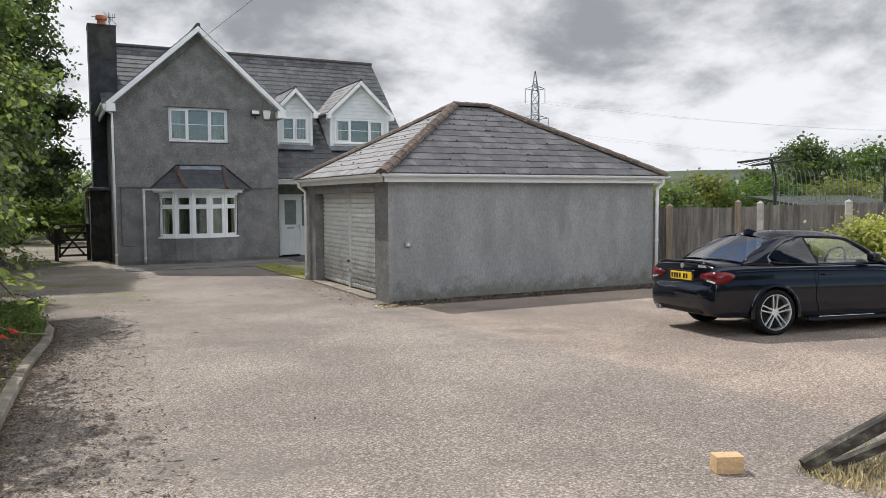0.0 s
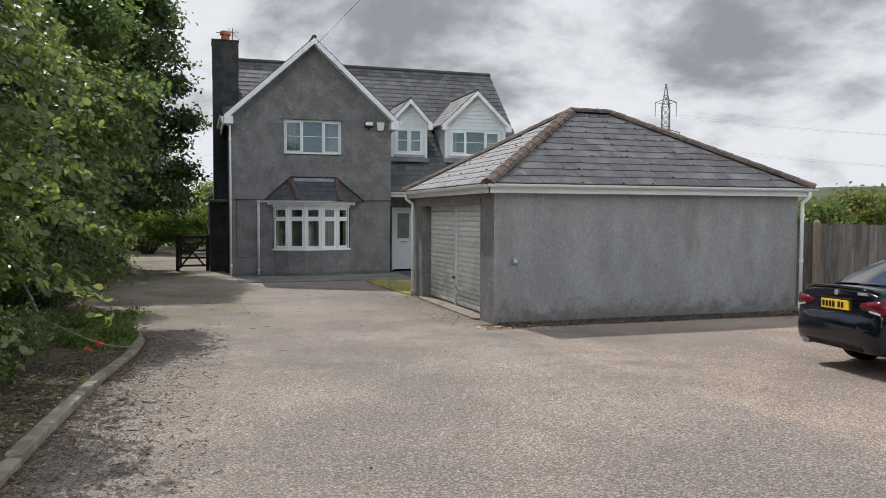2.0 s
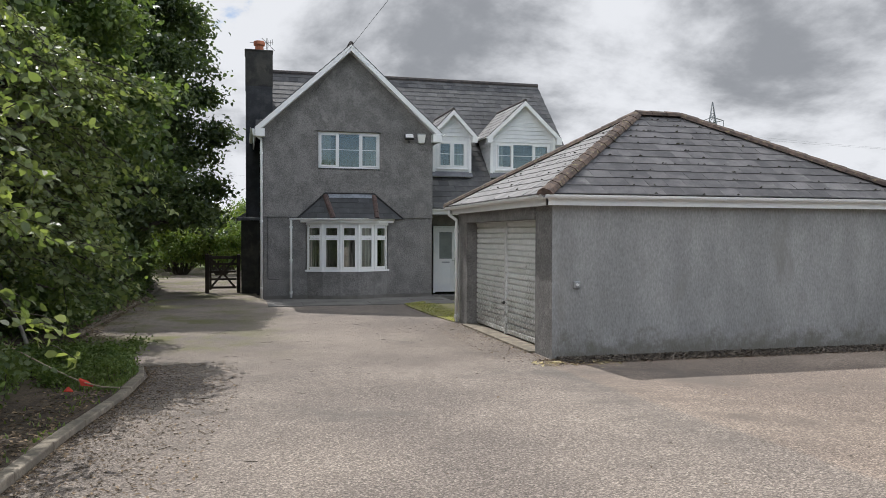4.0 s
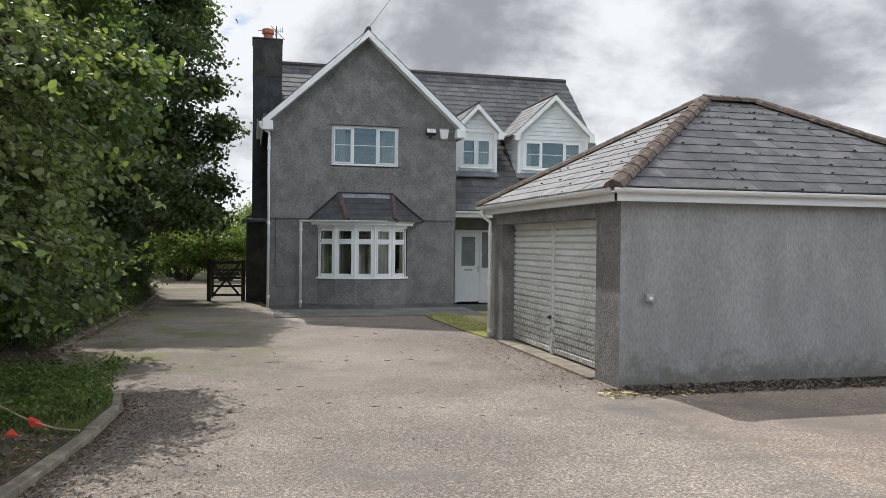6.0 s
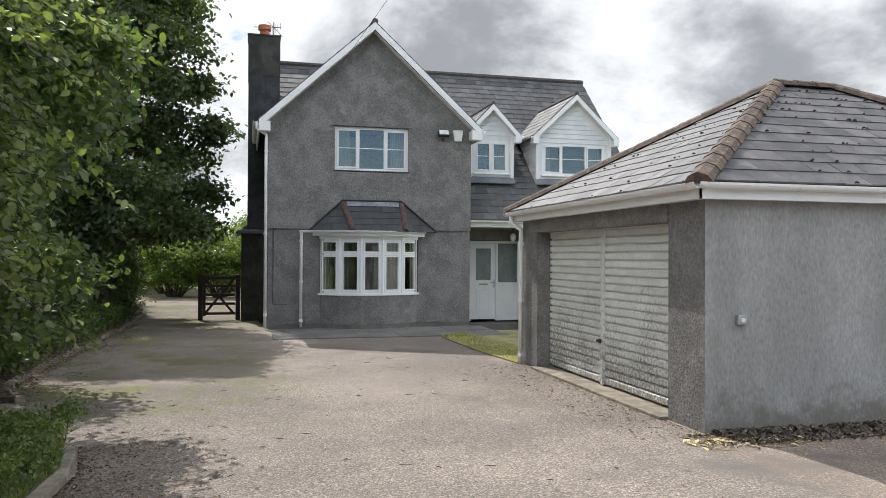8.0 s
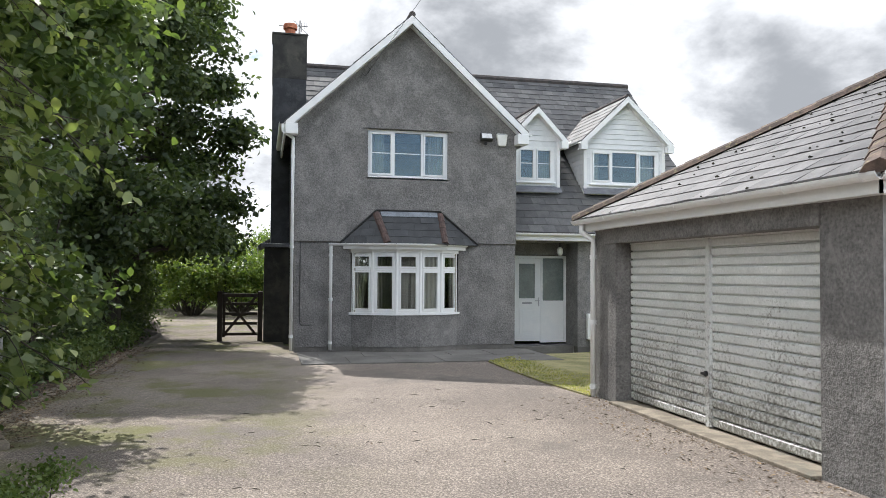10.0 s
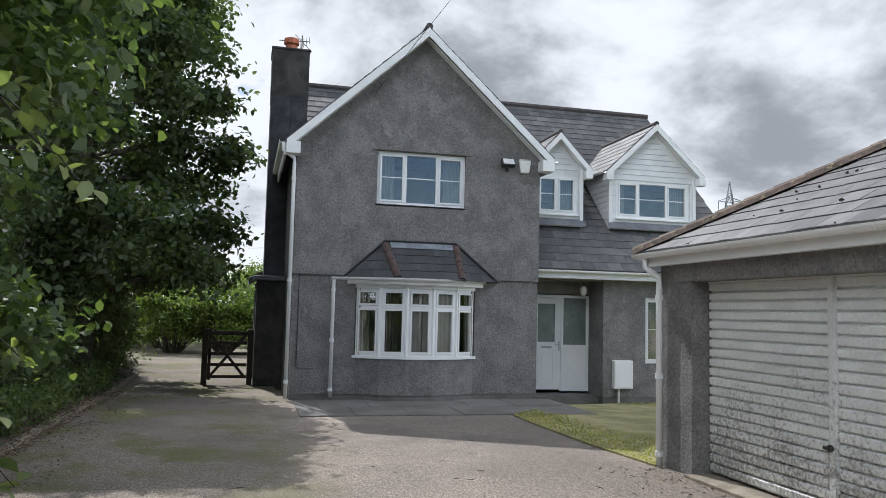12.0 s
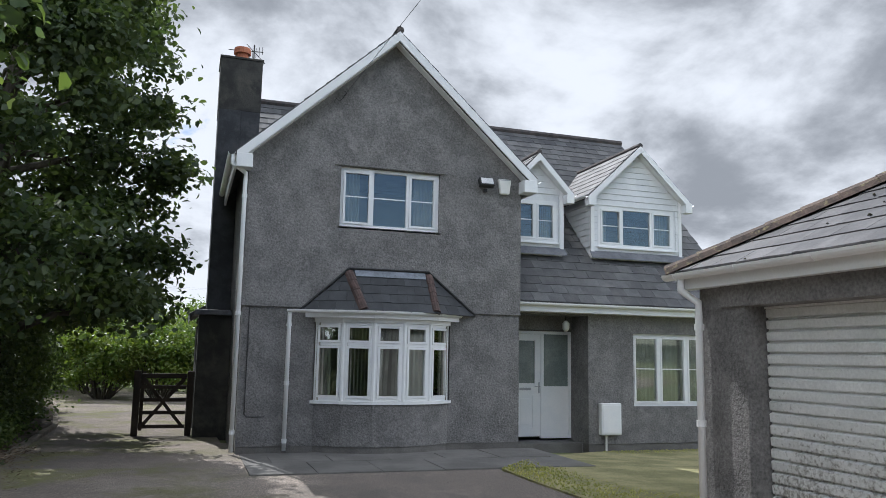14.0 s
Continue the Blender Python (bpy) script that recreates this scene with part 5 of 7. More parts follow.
def floodlight():
    t = thing("floodlight", (5.22, WY, 4.67), "small black floodlight with a sensor on the wall", "floodlight")
    m = Matrix.Translation((5.22, WY - 0.12, 4.74)) @ Matrix.Rotation(radians(-25), 4, "X")
    bm = new_bm()
    box(bm, -0.14, 0.14, -0.06, 0.05, -0.085, 0.085, m, 0.014)
    part("lamp_body", bm, BLACK_METAL, t)
    bm = new_bm()
    box(bm, -0.115, 0.115, -0.066, -0.0605, -0.06, 0.06, m)
    part("lens", bm, CLEAR_LENS, t)
    bm = new_bm()
    tube(bm, [(5.22, WY - 0.001, 4.73), (5.22, WY - 0.075, 4.73)], 0.02, 8)
    part("bracket", bm, BLACK_METAL, t)
    bm = new_bm()
    box(bm, 5.19, 5.25, WY - 0.11, WY - 0.04, 4.57, 4.64, None, 0.012)
    part("sensor", bm, BLACK_METAL, t)


floodlight()


def meter_box():
    t = thing("meter_box", (8.28, RIGHT_Y, 0.1), "white meter box on the wall with a pipe below", "meter box")
    bm = new_bm()
    box(bm, 8.05, 8.5, RIGHT_Y - 0.14, RIGHT_Y - 0.001, 0.12, 0.74, None, 0.02)
    part("case", bm, WHITE, t)
    bm = new_bm()
    box(bm, 8.08, 8.47, RIGHT_Y - 0.148, RIGHT_Y - 0.1405, 0.16, 0.7, None, 0.006)
    part("lid", bm, WHITE, t)
    bm = new_bm()
    tube(bm, [(8.2, RIGHT_Y - 0.05, 0.118), (8.2, RIGHT_Y - 0.05, -0.25)], 0.022, 8)
    part("pipe", bm, CREAM, t)


meter_box()


def porch_lamp():
    t = thing("porch_lamp", (7.5, 26.1, 2.460), "small glass porch lamp hanging from the ceiling", "lamp")
    bm = new_bm()
    tube(bm, [(7.5, 26.1, 2.459), (7.5, 26.1, 2.340)], 0.012, 6)
    part("stem", bm, BLACK_METAL, t)
    bm = new_bm()
    tube(bm, [(7.5, 26.1, 2.360), (7.5, 26.1, 2.300), (7.5, 26.1, 2.200), (7.5, 26.1, 2.140)], 0.06, 10, [0.03, 0.075, 0.07, 0.03])
    part("shade", bm, CREAM, t, smooth=True)


porch_lamp()


def curtain(x0, x1, y, z0, z1, mat, label, folds=6):
    bm = new_bm()
    n = folds * 6
    ring = [(x0 + (x1 - x0) * i / n, y + 0.025 * math.sin(i * math.tau / 6)) for i in range(n + 1)]
    rows = [[bm.verts.new((x, yy + o, z)) for x, yy in ring] for o in (0, 0.006) for z in (z0, z1)]
    for a, b in ((0, 1), (2, 3)):
        for i in range(n):
            bm.faces.new((rows[a][i], rows[a][i + 1], rows[b][i + 1], rows[b][i]))
    return solid("curtain", bm, mat, label, "curtain", smooth=True)


for x0, x1 in ((2.62, 2.98), (3.98, 4.33)):
    curtain(x0, x1, WY + 0.34, 3.66, 4.88, CLOTH, "cream curtain hanging behind the bedroom window")
for x0, x1 in ((8.86, 9.8), (9.85, 10.84)):
    curtain(x0, x1, RIGHT_Y + 0.42, 0.55, 2.2, CLOTH, "cream curtain drawn behind the ground floor window", 10)
curtain(8.48, 8.82, 26.77, 3.85, 4.95, CLOTH, "pale curtain behind the dormer window")
curtain(9.95, 10.33, 26.77, 3.85, 4.95, CLOTH, "pale curtain behind the dormer window")
curtain(7.15, 7.45, 26.77, 3.85, 4.95, CLOTH, "pale curtain behind the dormer window")
curtain(BAY_X - 1.15, BAY_X - 0.9, WY + 0.0, 0.85, 2.12, BLIND, "grey curtain gathered at the end of the bay", 4)
curtain(BAY_X + 0.9, BAY_X + 1.14, WY + 0.0, 0.85, 2.12, BLIND, "grey curtain gathered at the end of the bay", 4)
curtain(BAY_X + 0.32, BAY_X + 0.78, WY - 0.12, 0.85, 2.12, CLOTH, "cream curtain drawn across part of the bay", 5)


def vertical_blind():
    t = thing("vertical_blind", (BAY_X - 0.2, WY - 0.2, 0.85), "vertical blind with grey fabric slats in the bay", "blind")
    bm = new_bm()
    box(bm, BAY_X - 0.7, BAY_X + 0.4, WY - 0.24, WY - 0.2, 2.08, 2.12)
    part("head_rail", bm, WHITE, t)
    for i in range(17):
        x = BAY_X - 0.67 + i * 0.06
        turn = radians(62 if i < 9 else 38)
        if i == 12:
            lean = 0.1
        else:
            lean = 0.0
        bm = new_bm()
        c, s = math.cos(turn) * 0.042, math.sin(turn) * 0.042
        prism(bm, [(x - c - lean, WY - 0.22 - s, 0.87), (x + c - lean, WY - 0.22 + s, 0.87), (x + c, WY - 0.22 + s, 2.079), (x - c, WY - 0.22 - s, 2.079)], (0.001, -0.001, 0))
        part("slat", bm, CLOTH if i == 12 else BLIND, t)


vertical_blind()


def wall_cable(points, mat, name, label, r=0.008):
    bm = new_bm()
    tube(bm, points, r, 5)
    return solid(name, bm, mat, label, "cable")


wall_cable([(WX0 + 0.13, WY + 0.01, 2.34), (WX0 + 0.13, WY + 0.01, 0.62), (WX0 + 0.17, WY + 0.01, 0.58), (WX0 + 0.45, WY + 0.01, 0.58)], BLACK_METAL, "wall_cable", "thin dark cable clipped to the roughcast wall")

# ---- drive edges, beds, paving, lawn ----


def kerb_run(points, group, label):
    """Kerb stones end to end along the line."""
    pts, out = [Vector((*p, ground_z(*p))) for p in points], []
    walked, path = 0.0, []
    for a, b in zip(pts, pts[1:]):
        n = max(1, int((b - a).length / 0.1))
        path += [a.lerp(b, i / n) for i in range(n)]
    path.append(pts[-1])
    t = thing("kerb", pts[0], label, "kerb", kind="structure")
    rng = random.Random(len(points))
    i = 0
    while i < len(path) - 2:
        j = i
        d = 0.0
        while j < len(path) - 1 and d < 0.9:
            d += (path[j + 1] - path[j]).length
            j += 1
        a, b = path[i], path[j]
        w = (b - a).normalized()
        s = Vector((-w.y, w.x, 0))
        lift = rng.uniform(-0.012, 0.012)
        bm = new_bm()
        m = Matrix.Translation(a) @ Matrix.Rotation(math.atan2(w.y, w.x), 4, "Z") @ Matrix.Rotation(-math.asin(w.z), 4, "Y")
        box(bm, 0.006, (b - a).length - 0.006, 0.0, 0.12, -0.1, 0.065 + lift, m, 0.014)
        attach(new("kerb_stone", finish(bm, CONCRETE)), t)
        i = j
    return t


KERB_1 = [(-1.5, -8), (-1.3, 1.0), (-1.18, 4.5), (-1.08, 7.0), (-0.95, 9.5), (-0.76, 11.5), (-0.72, 13.0), (-0.88, 13.9), (-1.35, 14.65), (-2.2, 15.1), (-3.6, 15.3)]
KERB_2 = [(-1.9, 16.3), (-2.3, 17.2), (-2.38, 18.5), (-2.34, 20.0), (-2.3, 22.8), (-2.15, 25.7), (-2.2, 30.0), (-3.2, 37.0)]
kerb_run(KERB_1, "kerb stones", "worn concrete kerb along the planted bed")
kerb_run(KERB_2, "kerb stones", "worn concrete kerb under the hedge")


def bed(outline, label):
    bm = new_bm()
    prism(bm, [(x, y, ground_z(x, y) - 0.05) for x, y in outline], (0, 0, 0.12))
    bmesh.ops.triangulate(bm, faces=[f for f in bm.faces if len(f.verts) > 4])
    return solid("planting_bed", bm, SOIL, label, "bed", kind="structure")


bed([(x - 0.11, y - (0.06 if y > 13.5 else 0)) for x, y in KERB_1] + [(-9, 15.2), (-9, -8)], "bare earth bed with leaf litter behind the kerb")
bed([(x - 0.11, y) for x, y in KERB_2] + [(-9, 37), (-9, 16.3)], "dark earth bed under the hedge")


def paving():
    t = thing("path", (3, 23.5, 0), "dark concrete paving slabs along the house front", "path", kind="structure")
    rng = random.Random(9)
    for i, (y0, y1) in enumerate(((22.6, 23.7), (23.7, 24.8))):
        x = 1.1 + 0.4 * i
        while x < 5.6:
            w = 0.9
            if not (y1 > 24.3 and 2.2 < x + w and x < 4.65):
                bm = new_bm()
                box(bm, x + 0.006, x + w - 0.006, y0 + 0.006, y1 - 0.006, -0.04, 0.022 + rng.uniform(-0.004, 0.004), None, 0.006)
                attach(new("slab", finish(bm, PAVING)), t)
            else:
                bm = new_bm()
                box(bm, x + 0.006, x + w - 0.006, y0 + 0.006, 24.42, -0.04, 0.02 + rng.uniform(-0.004, 0.004), None, 0.006)
                attach(new("slab", finish(bm, PAVING)), t)
            x += w
    bm = new_bm()
    box(bm, 1.11, 6.2, 22.605, 24.88, -0.05, 0.008)
    part("bedding", bm, PAVING, t)


paving()
LAWN = [(4.62, 22.5), (4.6, 21.5), (4.66, 19.6), (4.8, 18.2), (5.2, 18.35), (11.3, 18.4), (11.3, 25.6), (8.0, 25.6), (6.3, 24.6), (5.6, 23.6)]
bm = new_bm()
prism(bm, [(x, y, ground_z(x, y) - 0.05) for x, y in LAWN], (0, 0, 0.075))
bmesh.ops.triangulate(bm, faces=[f for f in bm.faces if len(f.verts) > 4])
solid("lawn", bm, TURF, "patchy dry lawn beside the drive", "lawn", kind="structure")


def inside(x, y, poly):
    hit = False
    for (xa, ya), (xb, yb) in zip(poly, poly[1:] + poly[:1]):
        if (ya > y) != (yb > y) and x < (xb - xa) * (y - ya) / (yb - ya) + xa:
            hit = not hit
    return hit


def blades(name, count, place, height, mat, label, category, seed, width=0.012):
    """Many upright blades; place(rng) gives the foot of each."""
    rng = random.Random(seed)
    verts, faces = [], []
    for i in range(count):
        x, y, z = place(rng)
        z += ground_z(x, y)
        a, h = rng.uniform(0, math.tau), height * rng.uniform(0.5, 1.3)
        dx, dy = math.cos(a) * width, math.sin(a) * width
        lx, ly = rng.gauss(0, 0.45) * h, rng.gauss(0, 0.45) * h
        k = len(verts)
        verts += [(x - dx, y - dy, z), (x + dx, y + dy, z), (x + lx * 0.4 + dx * 0.7, y + ly * 0.4 + dy * 0.7, z + h * 0.6), (x + lx * 0.4 - dx * 0.7, y + ly * 0.4 - dy * 0.7, z + h * 0.6), (x + lx, y + ly, z + h)]
        faces += [(k, k + 1, k + 2, k + 3), (k + 3, k + 2, k + 4)]
    me = bpy.data.meshes.new(name)
    me.from_pydata(verts, [], faces)
    me.materials.append(mat)
    return tagged(new(name, me), label, category, kind="stuff")


def on_lawn(rng):
    while True:
        x, y = rng.uniform(4.6, 11.3), rng.uniform(18.2, 25.6)
        if inside(x, y, LAWN):
            return x, y, 0.02


blades("grass", 30000, on_lawn, 0.026, BLADE, "short dry grass of the lawn", "grass", 71)


def scatter(name, count, place, size, mat, label, category, seed, flat=0.35):
    """Small flat scraps lying about; place(rng) gives where."""
    rng = random.Random(seed)
    verts, faces = [], []
    for i in range(count):
        x, y, z = place(rng)
        z += ground_z(x, y)
        a, s = rng.uniform(0, math.tau), size * rng.uniform(0.5, 1.5)
        u = Vector((math.cos(a), math.sin(a), rng.uniform(-flat, flat))) * s
        w = Vector((-math.sin(a), math.cos(a), rng.uniform(-flat, flat))) * s * rng.uniform(0.3, 0.6)
        p = Vector((x, y, z + 0.3 * s * flat + 0.004))
        k = len(verts)
        verts += [tuple(p - u), tuple(p + w + Vector((0, 0, s * 0.2))), tuple(p + u), tuple(p - w + Vector((0, 0, s * 0.15)))]
        faces += [(k, k + 1, k + 2, k + 3)]
    me = bpy.data.meshes.new(name)
    me.from_pydata(verts, [], faces)
    me.materials.append(mat)
    return tagged(new(name, me), label, category, kind="stuff")


def along(points, inner, outer, bias=1.0):
    """A picker of places beside a line: inner to outer metres to its right."""
    segs = [(Vector(a), Vector(b)) for a, b in zip(points, points[1:])]
    sizes = [(b - a).length for a, b in segs]

    def pick(rng):
        a, b = rng.choices(segs, sizes)[0]
        d = (b - a).normalized()
        p = a.lerp(b, rng.random()) + Vector((d.y, -d.x)) * (inner + (outer - inner) * rng.random() ** bias)
        return p.x, p.y, 0.0
    return pick


def raised(pick, z):
    def f(rng):
        x, y, _ = pick(rng)
        return x, y, z
    return f


scatter("leaf_litter", 6500, along(KERB_1[1:8], 0.02, 1.2, 2.4), 0.017, LITTER, "dead brown leaves gathered along the kerb", "leaves", 81)
scatter("leaf_litter", 1500, along(KERB_2[:6], 0.02, 0.8, 2.0), 0.018, LITTER, "dead brown leaves gathered along the hedge kerb", "leaves", 82)
scatter("leaf_litter", 12000, raised(along(KERB_1[1:8], -0.14, -2.2, 1.2), 0.075), 0.024, LITTER, "dead leaves covering the earth of the bed", "leaves", 83)
MOULD = material("leaf_mould", (0.065, 0.054, 0.044), (0.17, 0.142, 0.115), 0.98, 3, 30, 0.3, island=0.6)


def heaped(pick, top_):
    def f(rng):
        x, y, _ = pick(rng)
        return x, y, rng.random() * top_ * max(0.15, 1 - abs(y - GY0 + 0.1) / 0.3)
    return f


scatter("leaf_mould", 8000, heaped(along([(5.0, GY0 - 0.01), (11.3, GY0 - 0.01)], 0.0, 0.55, 1.7), 0.035), 0.022, MOULD, "dark heap of rotting leaves along the garage wall", "leaves", 99, 0.8)
scatter("leaf_litter", 2600, along([(4.6, GY0 - 0.02), (11.3, GY0 - 0.02)], 0.02, 0.62, 1.5), 0.02, LITTER, "dead leaves blown against the garage wall", "leaves", 84, 0.6)
scatter("leaf_litter", 700, along([(4.87, 18.2), (4.87, 13.0)], 0.02, 0.8, 2.0), 0.02, LITTER, "dead leaves and twigs along the garage door", "leaves", 85)
scatter("leaf_litter", 3500, raised(along(KERB_2[:6], -0.3, 0.3, 1.0), 0.09), 0.02, LITTER, "dead brown leaves lying over the kerb under the hedge", "leaves", 96)
scatter("leaf_litter", 800, lambda r: (r.uniform(-0.7, 10), r.uniform(1.5, 22), 0.0), 0.016, LITTER, "a few dead leaves scattered over the drive", "leaves", 86)
scatter("soil_crumbs", 12000, along(KERB_1[1:8], 0.01, 0.8, 2.2), 0.009, SOIL, "dark soil washed over the kerb onto the tarmac", "soil", 90)
scatter("soil_crumbs", 9000, along([(4.75, GY0 - 0.02), (11.3, GY0 - 0.02)], 0.01, 0.5, 1.3), 0.012, SOIL, "dark soil and moss along the garage wall", "soil", 95)
scatter("straw_scraps", 160, lambda r: (r.uniform(4.5, 5.7), GY0 - 0.25 - abs(r.gauss(0, 0.25)), 0.0), 0.035, STRAW, "pale straw at the garage corner", "straw", 87)
scatter("pale_chips", 900, lambda r: (r.uniform(-0.7, 10), r.uniform(1.5, 22), 0.0), 0.006, PEBBLE, "pale stone chips on the tarmac", "stones", 88)
blades("weeds", 900, raised(along(KERB_1[1:8], -0.1, -1.6, 1.4), 0.06), 0.05, NETTLE, "small green weeds in the bed", "weeds", 72, 0.014)


def plants(name, centre, size, height, count, mat, label, category, seed, leaf=0.07):
    rng = random.Random(seed)
    cs, rs = [], []
    for i in range(60):
        x, y = centre[0] + rng.uniform(-1, 1) * size[0], centre[1] + rng.uniform(-1, 1) * size[1]
        cs.append((x, y, 0.1 + height * rng.uniform(0.2, 0.75)))
        rs.append((0.2, 0.2, height * 0.35))
    g = ground_z(*centre)
    cs = [(x, y, z + g) for x, y, z in cs]
    t = thing(name, (*centre, g + 0.07), label, category)
    attach(leaf_object("leaves", leaves(cs, rs, count, leaf, seed, 0.9), mat), t)
    bm = new_bm()
    for x, y, z in cs:
        tube(bm, [(x, y, g + 0.03), (x + rng.uniform(-0.05, 0.05), y, z)], 0.006, 4)
    tagged(part("undergrowth_wood", bm, BARK, t), kind="stuff")
    return t


plants("nettles", (-1.75, 12.9), (0.75, 1.2), 0.3, 24000, NETTLE, "clump of low green nettles behind the kerb", "plant", 91, 0.036)
plants("nettles", (-2.7, 9.6), (0.9, 1.6), 0.6, 8000, LEAF_DARK, "taller dark weeds under the hedge", "plant", 92)
plants("nettles", (-2.9, 18.8), (0.4, 2.2), 0.5, 6000, LEAF_DARK, "straggling weeds at the foot of the hedge", "plant", 93)
plants("nettles", (-2.8, 24.5), (0.4, 3.0), 0.5, 6000, LEAF_DARK, "straggling weeds at the foot of the hedge", "plant", 94)


blades("bright_grass", 2600, raised(along(KERB_1[5:9], -0.12, -0.75, 1.5), 0.06), 0.07, NETTLE, "short bright grass along the end of the kerb", "grass", 75, 0.007)
blades("strap_leaves", 46, lambda r: (-2.35 + r.gauss(0, 0.05), 12.3 + r.gauss(0, 0.05), 0.06), 0.6, NETTLE, "arching strap leaves of a spiky garden plant", "plant", 76, 0.014)
bm = new_bm()
tube(bm, [(-2.2, 13.8, 0.02), (-2.42, 13.95, 0.55), (-2.62, 14.05, 0.95), (-2.95, 14.2, 1.6)], 0.025, 7, [0.03, 0.026, 0.022, 0.014])
solid("leaning_stem", bm, PALE_BARK, "pale bare stem leaning out of the bed", "stem", smooth=True)


def twigs(name, count, place, label, seed):
    rng = random.Random(seed)
    bm = new_bm()
    for i in range(count):
        x, y, _ = place(rng)
        z, a, h = ground_z(x, y) + 0.006, rng.uniform(0, math.tau), rng.uniform(0.015, 0.06)
        d = Vector((math.cos(a), math.sin(a), 0)) * h
        p = Vector((x, y, z))
        tube(bm, [p - d, p + Vector((d.y, -d.x, 0)) * 0.15, p + d], 0.004, 4, [0.002, 0.004, 0.0015])
    return tagged(solid(name, bm, BARK, label, "twigs"), kind="stuff")


twigs("fallen_twigs", 90, lambda r: (r.uniform(0.0, 4.7), r.gauss(16.0, 2.6), 0.0), "small dry twigs lying on the tarmac", 97)
twigs("fallen_twigs", 90, along(KERB_1[1:8], 0.02, 1.6, 1.6), "small dry twigs lying beside the kerb", 98)


def marker_tape():
    t = thing("marker_cord", (-1.10, 11.55, 0.150), "red plastic tape on a tan cord over the kerb", "cord")
    bm = new_bm()
    tube(bm, [(-0.82, 11.40, 0.180), (-1.00, 11.50, 0.175), (-1.25, 11.67, 0.210), (-1.60, 11.85, 0.350), (-2.20, 12.25, 0.600)], 0.009, 6)
    part("cord", bm, TAN_CORD, t)
    bm = new_bm()
    prism(bm, [(-1.12, 11.58, 0.170), (-1.25, 11.63, 0.178), (-1.28, 11.68, 0.240), (-1.20, 11.64, 0.215)], (0.01, 0.02, 0.01))
    part("tape", bm, RED_TAPE, t, "crumpled red tape")
    bm = new_bm()
    prism(bm, [(-1.29, 11.36, 0.160), (-1.38, 11.39, 0.166), (-1.36, 11.46, 0.195)], (0.02, 0.0, 0.01))
    part("tape", bm, RED_TAPE, t, "crumpled red tape")


marker_tape()

# ---- gate by the house ----


def field_gate():
    x0, x1, y = -0.62, 0.24, 27.9
    t = thing("gate", (x0, y, 0), "dark brown five-bar wooden gate between two posts", "gate")
    for x in (x0, x1 + 0.1):
        bm = new_bm()
        box(bm, x - 0.06, x + 0.06, y - 0.06, y + 0.06, -0.1, 1.22, None, 0.012)
        part("post", bm, GATE_WOOD, t)
    for z in (0.14, 0.4, 0.64, 0.88, 1.08):
        bm = new_bm()
        box(bm, x0 + 0.062, x1 + 0.036, y - 0.03, y + 0.0, z, z + (0.09 if z > 1 else 0.07), None, 0.006)
        part("bar", bm, GATE_WOOD, t)
    for s in (0, 1):
        bm = new_bm()
        a, b = (x0 + 0.1, x1) if s else (x1, x0 + 0.1)
        prism(bm, [(a - 0.04, y - 0.032, 0.16), (a + 0.04, y - 0.032, 0.16), (b + 0.04, y - 0.032, 1.1), (b - 0.04, y - 0.032, 1.1)], (0, -0.025 - 0.027 * s, 0))
        part("brace", bm, GATE_WOOD, t)
    bm = new_bm()
    box(bm, x0 + 0.065, x0 + 0.13, y - 0.0, y + 0.03, 0.1, 1.2)
    part("stile", bm, GATE_WOOD, t)


field_gate()
for (x, y, h) in ((-3.0, 19.6, 1.9), (-2.9, 26.6, 1.7)):
    bm = new_bm()
    tube(bm, [(x, y, -0.05), (x, y, h)], 0.04, 8)
    solid("fence_post", bm, GREY_METAL, "thin grey-green metal post standing in the hedge", "post", "posts in the hedge", smooth=True)

# ---- boarded fence beyond the drive ----


